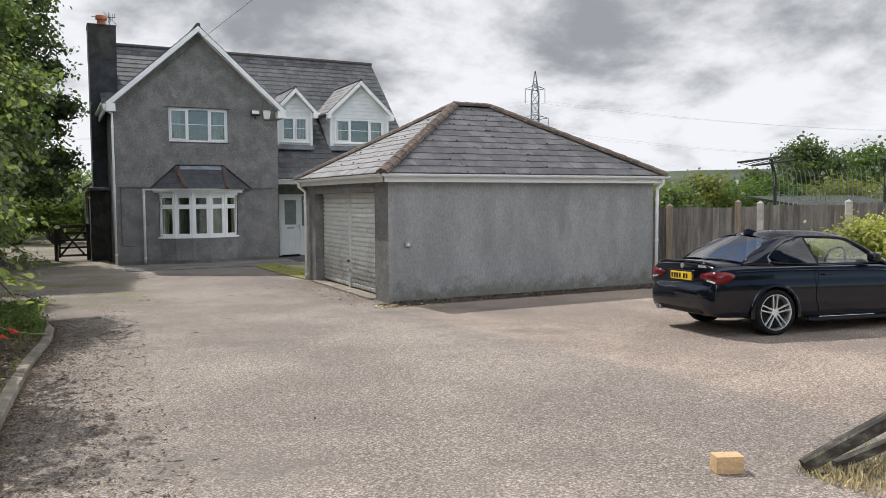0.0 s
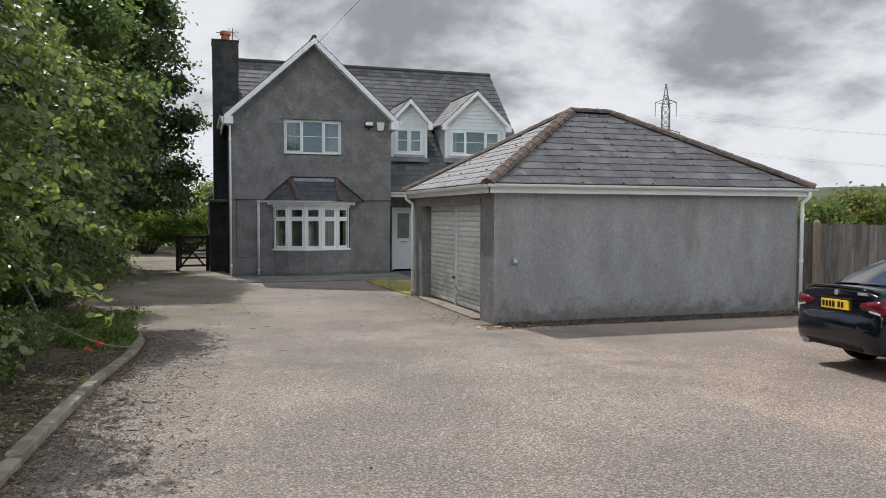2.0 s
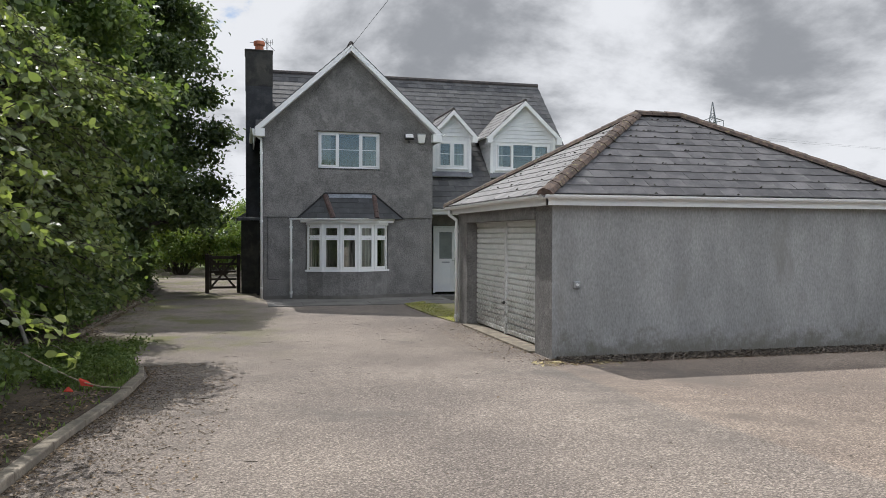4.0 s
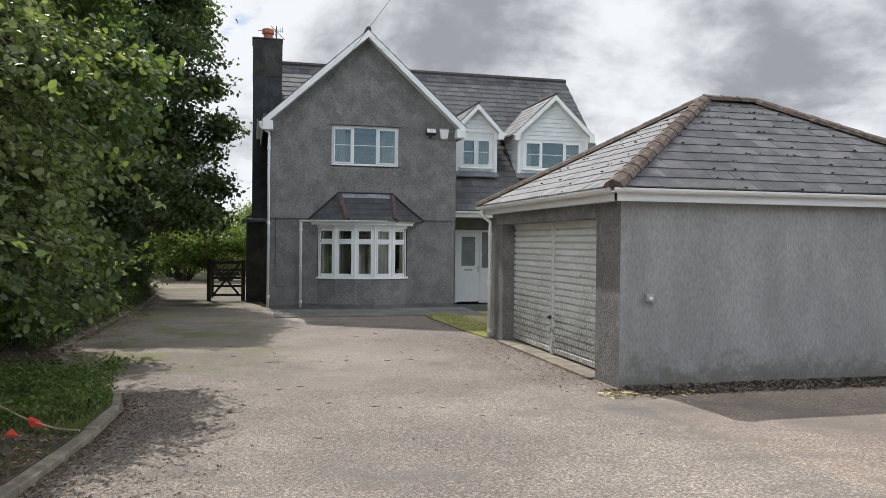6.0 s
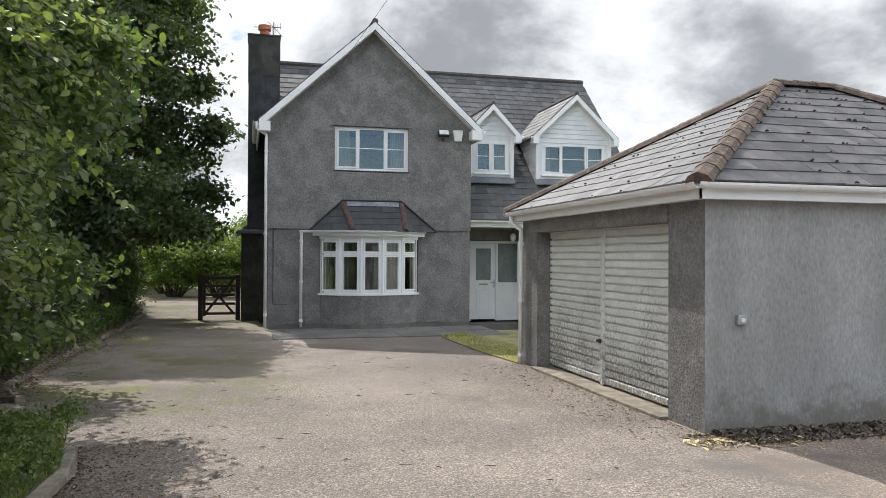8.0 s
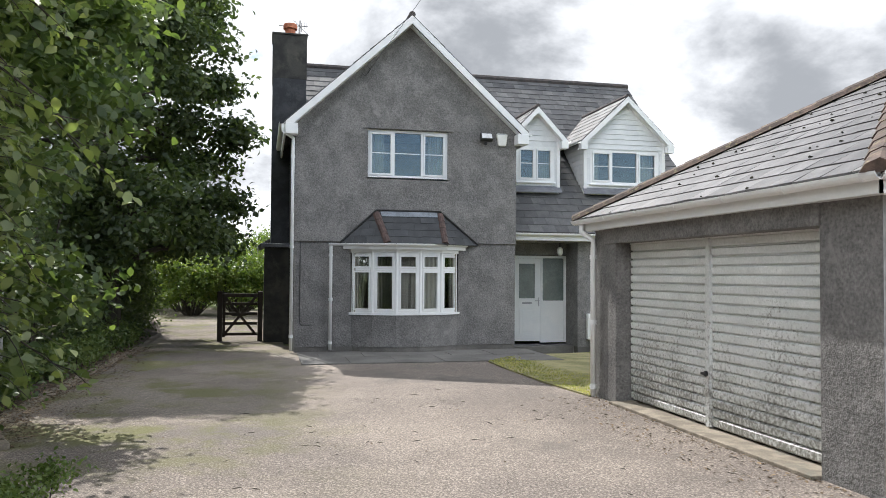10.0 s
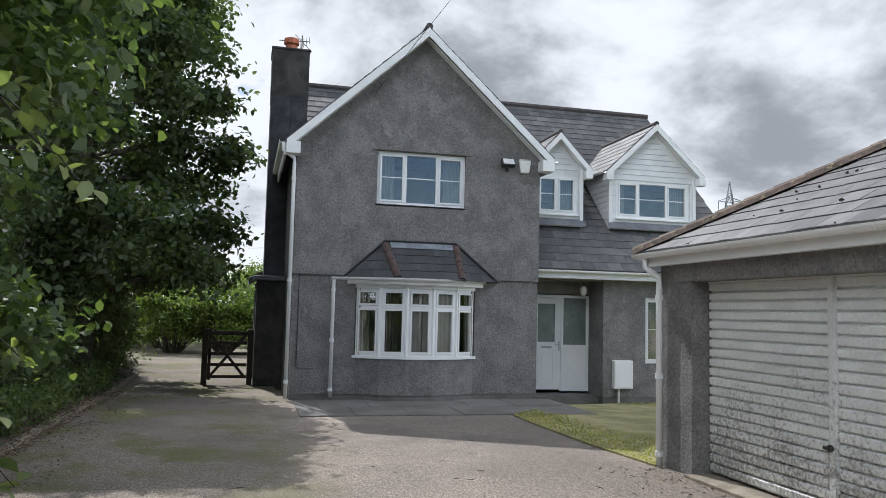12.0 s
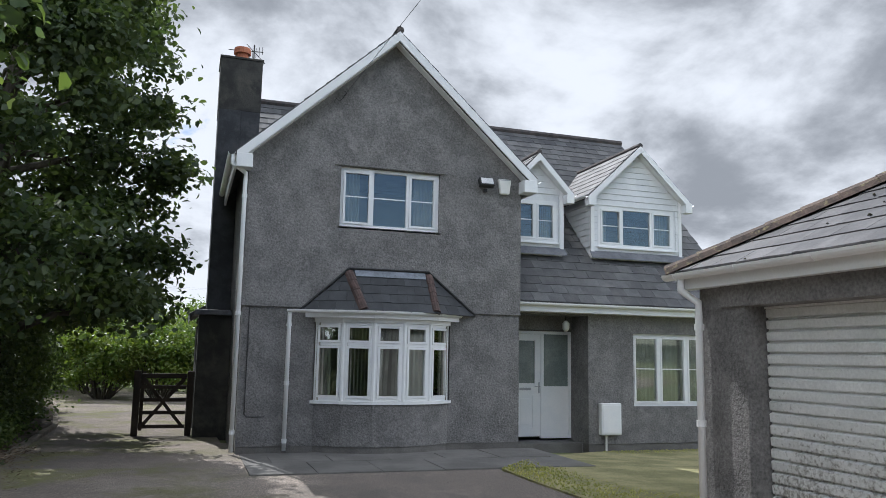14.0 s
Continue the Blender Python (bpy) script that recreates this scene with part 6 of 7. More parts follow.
def fence_line(points, top_height, seed):
    t = thing("fence", (*points[0], 0), "weathered brown close-boarded fence with concrete-capped posts", "fence")
    rng = random.Random(seed)
    for (xa, ya), (xb, yb) in zip(points, points[1:]):
        a, b = Vector((xa, ya, 0)), Vector((xb, yb, 0))
        d = (b - a).normalized()
        height = top_height + ground_z((xa + xb) / 2, (ya + yb) / 2)
        turn = Matrix.Translation(a) @ Matrix.Rotation(math.atan2(d.y, d.x), 4, "Z")
        size = (b - a).length
        n = max(2, round(size / 0.135))
        w = size / n
        for i in range(n):
            bm = new_bm()
            dz = rng.uniform(-0.012, 0.012)
            box(bm, i * w + 0.004, (i + 1) * w + 0.006, -0.03 + 0.012 * (i % 2), -0.012 + 0.012 * (i % 2), 0.02, height + dz, turn)
            attach(new("board", finish(bm, FENCE_WOOD)), t)
        for z in (0.4, 1.4):
            bm = new_bm()
            box(bm, 0, size, 0.004, 0.07, z, z + 0.08, turn)
            part("rail", bm, FENCE_WOOD, t)
    for i, (x, y) in enumerate(points):
        bm = new_bm()
        h = top_height + ground_z(x, y) + POST_RISE[i]
        m = Matrix.Translation((x, y, 0)) @ Matrix.Rotation(radians(-45), 4, "Z")
        box(bm, -0.07, 0.07, -0.11, 0.03, -0.1, h - 0.05, m, 0.01)
        k = [m @ Vector(q) for q in ((-0.065, -0.105, h - 0.05), (0.065, -0.105, h - 0.05), (0.065, 0.025, h - 0.05), (-0.065, 0.025, h - 0.05))]
        v = [bm.verts.new(q) for q in k] + [bm.verts.new(m @ Vector((0, -0.04, h)))]
        for j in range(4):
            bm.faces.new((v[j], v[(j + 1) % 4], v[4]))
        part("post", bm, POST_WOOD if i in (1, 2, 3) else PALE_CONCRETE, t)
    return t


PALE_CONCRETE = material("pale_concrete", (0.4, 0.37, 0.32), (0.5, 0.47, 0.42), 0.93, 4, 60, 0.4, 70, 0.004, stain=(0.3, 0.27, 0.22), stain_scale=3)
POST_WOOD = material("post_wood", (0.2, 0.155, 0.11), (0.3, 0.24, 0.175), 0.9, 3, 30, 0.4, 60, 0.004, stretch=(4, 4, 0.5))
POST_RISE = [0.05, 0.05, 0.1, 0.16, 0.12, 0.1, 0.1, 0.1, 0.1, 0.1]
fence_line([(11.6, 17.6), (11.62, 14.0), (12.1, 13.4), (13.2, 12.4), (13.45, 12.0), (14.5, 10.6), (15.7, 9.3), (16.9, 7.9), (19.5, 5.3), (22.0, 2.7)], 1.74, 61)

# ---- car ----


def wheel_meshes():
    bm = new_bm()
    prof = [(0.236, -0.095), (0.275, -0.104), (0.3, -0.092), (0.312, -0.06), (0.314, 0.05), (0.3, 0.085), (0.27, 0.1), (0.236, 0.09)]
    n = 40
    rings = [[bm.verts.new((r * math.cos(k * math.tau / n), y, r * math.sin(k * math.tau / n))) for r, y in prof] for k in range(n)]
    for k in range(n):
        a, b = rings[k], rings[(k + 1) % n]
        for j in range(len(prof)):
            q = (j + 1) % len(prof)
            bm.faces.new((a[j], a[q], b[q], b[j]))
    tyre = finish(bm, RUBBER, "wheel", True)
    bm = new_bm()
    prof = [(0.244, -0.096), (0.232, -0.097), (0.222, -0.07), (0.215, 0.06), (0.23, 0.08), (0.244, 0.06)]
    rings = [[bm.verts.new((r * math.cos(k * math.tau / n), y, r * math.sin(k * math.tau / n))) for r, y in prof] for k in range(n)]
    for k in range(n):
        a, b = rings[k], rings[(k + 1) % n]
        for j in range(len(prof)):
            q = (j + 1) % len(prof)
            bm.faces.new((a[j], a[q], b[q], b[j]))
    for i in range(5):
        for o in (-0.16, 0.16):
            ang = i * math.tau / 5 + math.pi / 2
            m = Matrix.Rotation(-ang, 4, "Y")
            bm2 = [(0.03, o * 0.13 - 0.01), (0.03, o * 0.13 + 0.01), (0.228, o * 0.22 + 0.008), (0.228, o * 0.22 - 0.008)]
            prism(bm, [m @ Vector((r, -0.072 if r < 0.1 else -0.09, w)) for r, w in bm2], (0, 0.025, 0))
    tube(bm, [(0, -0.08, 0), (0, 0.0, 0)], 0.05, 16)
    rim = finish(bm, ALLOY, "rim", False)
    bm = new_bm()
    tube(bm, [(0, -0.01, 0), (0, 0.03, 0)], 0.212, 24)
    disc = finish(bm, DARK_TRIM, "brake_disc")
    return tyre, rim, disc


def sections():
    """Stations of the car body: x, half width, underside, belt and crown heights."""
    keys = [(-0.945, 0.52, 0.42, 0.585, 0.59), (-0.93, 0.68, 0.36, 0.625, 0.632), (-0.905, 0.76, 0.32, 0.65, 0.658), (-0.88, 0.785, 0.29, 0.675, 0.70), (-0.872, 0.79, 0.28, 0.80, 0.84), (-0.862, 0.795, 0.275, 0.89, 0.945),
            (-0.845, 0.80, 0.27, 0.915, 0.985), (-0.80, 0.81, 0.26, 0.925, 0.998), (-0.72, 0.825, 0.25, 0.93, 1.0), (-0.4, 0.858, 0.24, 0.94, 1.0), (0.0, 0.874, 0.23, 0.945, 0.985), (0.5, 0.872, 0.2, 0.945, 0.955),
            (1.2, 0.865, 0.19, 0.94, 0.95), (1.7, 0.868, 0.19, 0.93, 0.955), (2.1, 0.868, 0.19, 0.905, 0.95), (2.4, 0.868, 0.2, 0.88, 0.93), (2.8, 0.862, 0.21, 0.83, 0.885), (3.15, 0.82, 0.22, 0.76, 0.81),
            (3.35, 0.73, 0.24, 0.68, 0.72), (3.46, 0.6, 0.28, 0.58, 0.6), (3.49, 0.5, 0.34, 0.5, 0.52)]
    k = np.array(keys)
    xs = sorted({*np.round(np.arange(-0.72, 3.3, 0.045), 4), *k[:, 0]})
    return [(x, *[float(np.interp(x, k[:, 0], k[:, j])) for j in range(1, 5)]) for x in xs]


def sheet_part(name, bm, mat, parent):
    me = bpy.data.meshes.new(name)
    bm.to_mesh(me)
    bm.free()
    me.materials.append(mat)
    me.polygons.foreach_set("use_smooth", [True] * len(me.polygons))
    return attach(new(name, me), parent)


def pane(bm, points, side):
    """One outward-facing sheet of curved side glass."""
    c = sum(points, Vector()) / len(points) + Vector((0, side * 0.012, 0))
    hub = bm.verts.new(c)
    v = [bm.verts.new(p) for p in points]
    for a, b in zip(v, v[1:] + v[:1]):
        f = bm.faces.new((hub, a, b))
        f.normal_update()
        if f.normal.y * side < 0:
            f.normal_flip()


def car(m):
    t = thing("car", (0, 0, 0), "glossy black two-door coupe parked on the drive", "car")
    bm = new_bm()
    rows = []
    for x, hw, zb, belt, crown in sections():
        half = [(0.0, zb), (hw * 0.8, zb)]
        for f in np.linspace(0, 1, 17):
            z = zb + 0.03 + (belt - 0.045 - zb - 0.03) * f
            bulge = 0.955 + 0.045 * math.sin(math.pi * min(1, f * 1.05)) ** 0.6 if f < 0.95 else 0.955
            crease = 0.006 if 0.72 < f < 0.86 else 0.0
            half.append((hw * bulge - crease, z))
        half += [(hw * 0.92, belt - 0.01), (hw * 0.86, belt + 0.012), (hw * 0.6, crown - 0.012), (hw * 0.3, crown), (0.0, crown + 0.004)]
        pts = [(y, z) for y, z in half] + [(-y, z) for y, z in half[-2:0:-1]]
        rows.append([bm.verts.new((x, y, z)) for y, z in pts])
    n = len(rows[0])
    for a, b in zip(rows, rows[1:]):
        for i in range(n):
            j = (i + 1) % n
            bm.faces.new((a[i], b[i], b[j], a[j]))
    bm.faces.new(rows[0]), bm.faces.new(rows[-1][::-1])
    for wx in (0.0, 2.66):
        for v in bm.verts:
            d = Vector((v.co.x - wx, v.co.z - 0.314))
            if abs(v.co.y) > 0.6 and 0.325 < d.length < 0.375:
                d = d.normalized() * 0.35
                v.co.x, v.co.z = wx + d.x, 0.314 + d.y
    gone = [f for f in bm.faces if abs(f.calc_center_median().y) > 0.55 and f.calc_center_median().z < 0.72 and any((Vector((f.calc_center_median().x - wx, f.calc_center_median().z - 0.314))).length < 0.347 for wx in (0.0, 2.66))]
    bmesh.ops.delete(bm, geom=gone, context="FACES")
    part("body", bm, PAINT, t, smooth=True)
    for wx in (0.0, 2.66):
        for s in (-1, 1):
            bm = new_bm()
            arc = [(wx + 0.352 * math.cos(a), 0.314 + 0.352 * math.sin(a)) for a in np.linspace(-0.25, math.pi + 0.25, 22)]
            o = [bm.verts.new((x, s * 0.855, z)) for x, z in arc]
            i = [bm.verts.new((x, s * 0.5, z)) for x, z in arc]
            for k in range(21):
                bm.faces.new((o[k], o[k + 1], i[k + 1], i[k]))
            bm.faces.new(i)
            part("arch_liner", bm, DARK_TRIM, t)
            bm = new_bm()
            bands = [[bm.verts.new((wx + r * math.cos(a), s * y, 0.314 + r * math.sin(a))) for a in np.linspace(-0.2, math.pi + 0.2, 36)] for r, y in ((0.338, 0.84), (0.34, 0.877), (0.362, 0.88), (0.392, 0.862))]
            for p, q in zip(bands, bands[1:]):
                for k in range(35):
                    bm.faces.new((p[k], p[k + 1], q[k + 1], q[k]))
            part("wheel_arch", bm, PAINT, t, smooth=True)
    # roof and pillars
    line = [(0.1, 1.342, 0.575, 1.275), (0.22, 1.368, 0.588, 1.298), (0.4, 1.39, 0.597, 1.314), (0.6, 1.402, 0.6, 1.321), (0.85, 1.403, 0.6, 1.32), (1.1, 1.39, 0.598, 1.306), (1.34, 1.362, 0.59, 1.28)]
    bm = new_bm()
    ring = []
    for x, z, ye, ze in line:
        ring.append([bm.verts.new((x + 0.05 * (1 - (y / ye) ** 2) * (-1 if x < 0.2 else 1 if x > 1.3 else 0), y, z - (z - ze) * (abs(y) / ye) ** 2.4)) for y in np.linspace(-ye, ye, 15)])
    for a, b in zip(ring, ring[1:]):
        for i in range(14):
            bm.faces.new((a[i], b[i], b[i + 1], a[i + 1]))
    bmesh.ops.solidify(bm, geom=bm.faces[:], thickness=0.025)
    part("roof", bm, PAINT, t, smooth=True)
    for s in (-1, 1):
        def P(x, y, z):
            return Vector((x, s * y, z))
        # rear pillar, swept from the edge of the rear window round to the quarter light
        rear = [P(-0.44, 0.72, 0.985), P(-0.3, 0.69, 1.07), P(-0.13, 0.65, 1.16), P(0.0, 0.61, 1.225), P(0.1, 0.578, 1.275), P(0.3, 0.594, 1.306)]
        fore = [P(-0.02, 0.806, 0.985), P(-0.06, 0.785, 1.05), P(0.03, 0.755, 1.12), P(0.217, 0.69, 1.21), P(0.38, 0.648, 1.262), P(0.5, 0.622, 1.288)]
        bm = new_bm()
        rows = []
        for a, b in zip(rear, fore):
            rows.append([bm.verts.new(a.lerp(b, f) + Vector((0, s * 0.022, 0.012)) * math.sin(f * math.pi)) for f in np.linspace(0, 1, 7)])
        foot = [bm.verts.new(Vector((v.co.x, v.co.y + s * 0.006, 0.92))) for v in rows[0]]
        for a, b in zip([foot] + rows, rows):
            for k in range(6):
                bm.faces.new((a[k], a[k + 1], b[k + 1], b[k]))
        bmesh.ops.recalc_face_normals(bm, faces=bm.faces[:])
        bmesh.ops.solidify(bm, geom=bm.faces[:], thickness=0.02)
        part("rear_pillar", bm, PAINT, t, smooth=True)
        bm = new_bm()
        prism(bm, [P(0.66, 0.806, 0.94), P(0.715, 0.806, 0.94), P(0.62, 0.628, 1.297), P(0.565, 0.628, 1.3)], (0, -s * 0.03, 0))
        part("middle_pillar", bm, DARK_TRIM, t)
        bm = new_bm()
        tube(bm, [P(0.36, 0.602, 1.305), P(0.6, 0.612, 1.308), P(0.85, 0.612, 1.306), P(1.1, 0.61, 1.293), P(1.3, 0.612, 1.262), P(1.5, 0.69, 1.145), P(1.72, 0.765, 0.99), P(1.84, 0.79, 0.92)], 0.026, 10, [0.018, 0.022, 0.024, 0.026, 0.03, 0.032, 0.036, 0.04])
        part("front_pillar", bm, PAINT, t, smooth=True)
        bm = new_bm()
        pane(bm, [P(-0.055, 0.79, 1.045), P(0.1, 0.805, 0.985), P(0.68, 0.81, 0.95), P(0.585, 0.63, 1.298), P(0.48, 0.628, 1.288), P(0.217, 0.692, 1.212), P(0.03, 0.757, 1.122)], s)
        sheet_part("quarter_glass", bm, DARK_GLASS, t)
        bm = new_bm()
        pane(bm, [P(0.7, 0.806, 0.948), P(1.72, 0.79, 0.945), P(1.5, 0.7, 1.13), P(1.28, 0.622, 1.265), P(1.08, 0.618, 1.288), P(0.612, 0.622, 1.298)], s)
        sheet_part("door_glass", bm, CAR_GLASS, t)
        bm = new_bm()
        tube(bm, [P(-0.02, 0.808, 0.99), P(0.1, 0.815, 0.962), P(0.7, 0.818, 0.942), P(1.7, 0.8, 0.938)], 0.009, 6)
        part("window_trim", bm, DARK_TRIM, t)
        bm = new_bm()
        tube(bm, [P(-0.6, 0.852, 0.868), P(0.0, 0.882, 0.878), P(0.7, 0.88, 0.868), P(1.5, 0.876, 0.85), P(2.3, 0.872, 0.815)], 0.007, 6)
        part("shoulder_line", bm, PAINT, t, smooth=True)
        bm = new_bm()
        tube(bm, [P(0.66, 0.874, 0.93), P(0.64, 0.883, 0.75), P(0.62, 0.876, 0.5), P(0.68, 0.86, 0.3)], 0.004, 5)
        part("door_seam", bm, DARK_TRIM, t)
        bm = new_bm()
        box(bm, 0.74, 0.9, -0.012, 0.012, 0.79, 0.815, Matrix.Translation((0, s * 0.884, 0)), 0.008)
        part("door_handle", bm, PAINT, t)
        bm = new_bm()
        box(bm, 1.46, 1.6, min(s * 0.83, s * 0.98), max(s * 0.83, s * 0.98), 0.95, 1.08, None, 0.035)
        part("door_mirror", bm, PAINT, t, smooth=True)
        bm = new_bm()
        box(bm, 0.5, 2.2, s * 0.845 - 0.03, s * 0.845 + 0.03, 0.17, 0.235, None, 0.02)
        part("sill_skirt", bm, PAINT, t)
        bm = new_bm()
        box(bm, 0.66, 1.56, s * 0.876 - 0.003, s * 0.876 + 0.003, 0.232, 0.24)
        part("skirt_strip", bm, ALLOY, t)
        # tail lamp round the corner
        bm = new_bm()
        lens = [(-0.882, 0.46, 0.765, 0.83), (-0.882, 0.6, 0.735, 0.855), (-0.878, 0.72, 0.712, 0.868), (-0.86, 0.792, 0.705, 0.872), (-0.79, 0.828, 0.71, 0.872), (-0.7, 0.85, 0.735, 0.862), (-0.635, 0.862, 0.785, 0.83)]
        lo_, hi_ = [[bm.verts.new(P(x, y, z)) for x, y, z, _ in lens], [bm.verts.new(P(x, y, z)) for x, y, _, z in lens]]
        mid_ = [bm.verts.new(P(x - 0.012 * (x < -0.8), y + 0.012 * (x > -0.87), (a + b) / 2)) for x, y, a, b in lens]
        for a, b in ((lo_, mid_), (mid_, hi_)):
            for k in range(6):
                bm.faces.new((a[k], a[k + 1], b[k + 1], b[k]))
        bmesh.ops.recalc_face_normals(bm, faces=bm.faces[:])
        bmesh.ops.solidify(bm, geom=bm.faces[:], thickness=0.03)
        lamp = part("tail_lamp", bm, RED_LENS, t, "red tail lamp", smooth=True)
        bm = new_bm()
        prism(bm, [P(-0.886, 0.62, 0.738), P(-0.868, 0.78, 0.716), P(-0.868, 0.78, 0.738), P(-0.89, 0.62, 0.76)], (-0.012, s * 0.01, 0))
        part("clear_strip", bm, CLEAR_LENS, lamp)
        bm = new_bm()
        prism(bm, [P(3.42, 0.58, 0.6), P(3.2, 0.8, 0.64), P(3.18, 0.8, 0.74), P(3.36, 0.6, 0.7)], (0.015, s * 0.01, 0))
        part("head_lamp", bm, CLEAR_LENS, t)
    for name, q in (("rear_window", [(-0.43, 0.72, 0.99), (0.105, 0.575, 1.278), (0.06, 0.0, 1.342), (-0.52, 0.0, 1.015)]), ("windscreen", [(1.8, 0.775, 0.945), (1.33, 0.58, 1.28), (1.38, 0.0, 1.36), (1.98, 0.0, 0.955)])):
        bm = new_bm()
        a, b, c, d = [Vector(p) for p in q]
        g = []
        for i in range(7):
            lo, hi = a.lerp(d, i / 6), b.lerp(c, i / 6)
            k = math.sin(i / 6 * math.pi) * 0.012
            g.append([lo.lerp(hi, j / 5) + Vector((0, 0, k + 0.02 * math.sin(j / 5 * math.pi))) for j in range(6)])
        full = [[p * 1 for p in r] for r in g] + [[Vector((p.x, -p.y, p.z)) for p in r] for r in g[-2::-1]]
        v = [[bm.verts.new(p) for p in r] for r in full]
        for r0, r1 in zip(v, v[1:]):
            for j in range(5):
                bm.faces.new((r0[j], r1[j], r1[j + 1], r0[j + 1]))
        part(name, bm, REAR_GLASS if name == "rear_window" else CAR_GLASS, t, smooth=True)
    # boot lid edge, plate, bumper parts
    bm = new_bm()
    tube(bm, [(-0.82, -0.7, 0.955), (-0.85, -0.45, 0.986), (-0.858, 0, 0.996), (-0.85, 0.45, 0.986), (-0.82, 0.7, 0.955)], 0.016, 8)
    part("boot_lip", bm, PAINT, t, smooth=True)
    bm = new_bm()
    box(bm, -0.9, -0.878, -0.26, 0.26, 0.73, 0.842, None, 0.004)
    plate = part("number_plate", bm, PLATE_YELLOW, t, "yellow number plate")
    for y in (-0.21, -0.145, -0.08, -0.015, 0.09, 0.155):
        bm = new_bm()
        box(bm, -0.903, -0.9005, -y - 0.022, -y + 0.022, 0.752, 0.82)
        part("plate_character", bm, DARK_TRIM, plate)
    bm = new_bm()
    box(bm, -0.9, -0.872, -0.3, 0.3, 0.85, 0.87, None, 0.006)
    part("plate_light_bar", bm, PAINT, t)
    bm = new_bm()
    tube(bm, [(-0.862, 0, 0.925), (-0.876, 0, 0.925)], 0.036, 16)
    part("badge", bm, ALLOY, t)
    bm = new_bm()
    box(bm, -0.878, -0.862, -0.56, -0.4, 0.915, 0.945)
    part("model_badge", bm, ALLOY, t)
    bm = new_bm()
    box(bm, -0.925, -0.8, -0.55, 0.55, 0.29, 0.42, None, 0.03)
    part("diffuser", bm, DARK_TRIM, t)
    for y in (0.5, 0.58):
        bm = new_bm()
        tube(bm, [(-0.93, y, 0.3), (-0.7, y, 0.3)], 0.032, 12)
        part("exhaust_pipe", bm, STEEL, t)
    bm = new_bm()
    prism(bm, [(0.14, -0.025, 1.35), (0.34, -0.025, 1.375), (0.2, -0.012, 1.425), (0.15, -0.012, 1.415)], (0, 0.05, 0))
    part("roof_aerial", bm, PAINT, t)
    # cabin
    for y in (-0.37, 0.37):
        for x in (0.95, 0.15):
            bm = new_bm()
            box(bm, x - 0.1, x + 0.4, y - 0.24, y + 0.24, 0.45, 0.62, None, 0.05)
            box(bm, x - 0.2, x - 0.04, y - 0.23, y + 0.23, 0.55, 1.05 if x > 0.5 else 0.95, None, 0.05)
            box(bm, x - 0.19, x - 0.08, y - 0.12, y + 0.12, 1.06 if x > 0.5 else 0.96, 1.22 if x > 0.5 else 1.05, None, 0.04)
            part("seat", bm, DARK_TRIM, t)
    bm = new_bm()
    box(bm, 1.5, 1.85, -0.7, 0.7, 0.75, 0.96, None, 0.05)
    part("dashboard", bm, DARK_TRIM, t)
    bm = new_bm()
    c = Vector((1.36, -0.37, 0.97))
    tube(bm, [c + Vector((0.07 * math.sin(a), 0.185 * math.cos(a), 0.175 * math.sin(a))) for a in np.linspace(0, math.tau, 25)], 0.015, 6, None, False)
    part("steering_wheel", bm, DARK_TRIM, t)
    tyre, rim, disc = wheel_meshes()
    for wx in (0.0, 2.66):
        for s in (-1, 1):
            w = attach(new("wheel", tyre), t)
            w.matrix_basis = pose(wx, s * 0.765, 0.314, 0, 0, 0 if s < 0 else 180)
            r = new("rim", rim)
            r.parent = w
            tagged(r, "silver five-spoke alloy rim")
            d = new("brake_disc", disc)
            d.parent = w
    t.matrix_basis = m
    return t


car(pose(7.65, 7.32, ground_z(7.65, 7.32) - 0.005, -1.9, 0, -12) @ Matrix.Scale(0.955, 4))

# ---- loose wood at the drive's edge ----
m = pose(2.88, 3.02, ground_z(2.9, 3.0), 0, 0, -22)
bm = new_bm()
box(bm, -0.085, 0.085, -0.05, 0.05, 0.0, 0.105, m, 0.004)
solid("wood_block", bm, PALE_WOOD, "freshly cut pale timber block lying on the tarmac", "block")


def old_rail(a, b, w, seed, label):
    a, b = Vector(a), Vector(b)
    bm = new_bm()
    d = (b - a).normalized()
    s = d.cross(Vector((0, 0, 1))).normalized()
    u = s.cross(d)
    rng = random.Random(seed)
    rows = []
    for k in range(9):
        p = a.lerp(b, k / 8)
        rows.append([bm.verts.new(p + s * (w * i * rng.uniform(0.88, 1.08)) + u * (w * j * rng.uniform(0.88, 1.08))) for i, j in ((-1, -0.8), (1, -0.8), (1, 0.8), (0.2, 0.95), (-1, 0.75))])
    for r0, r1 in zip(rows, rows[1:]):
        for i in range(5):
            bm.faces.new((r0[i], r0[(i + 1) % 5], r1[(i + 1) % 5], r1[i]))
    bm.faces.new(rows[0][::-1]), bm.faces.new(rows[-1])
    return solid("timber_rail", bm, OLD_WOOD, label, "timber", "broken rails")


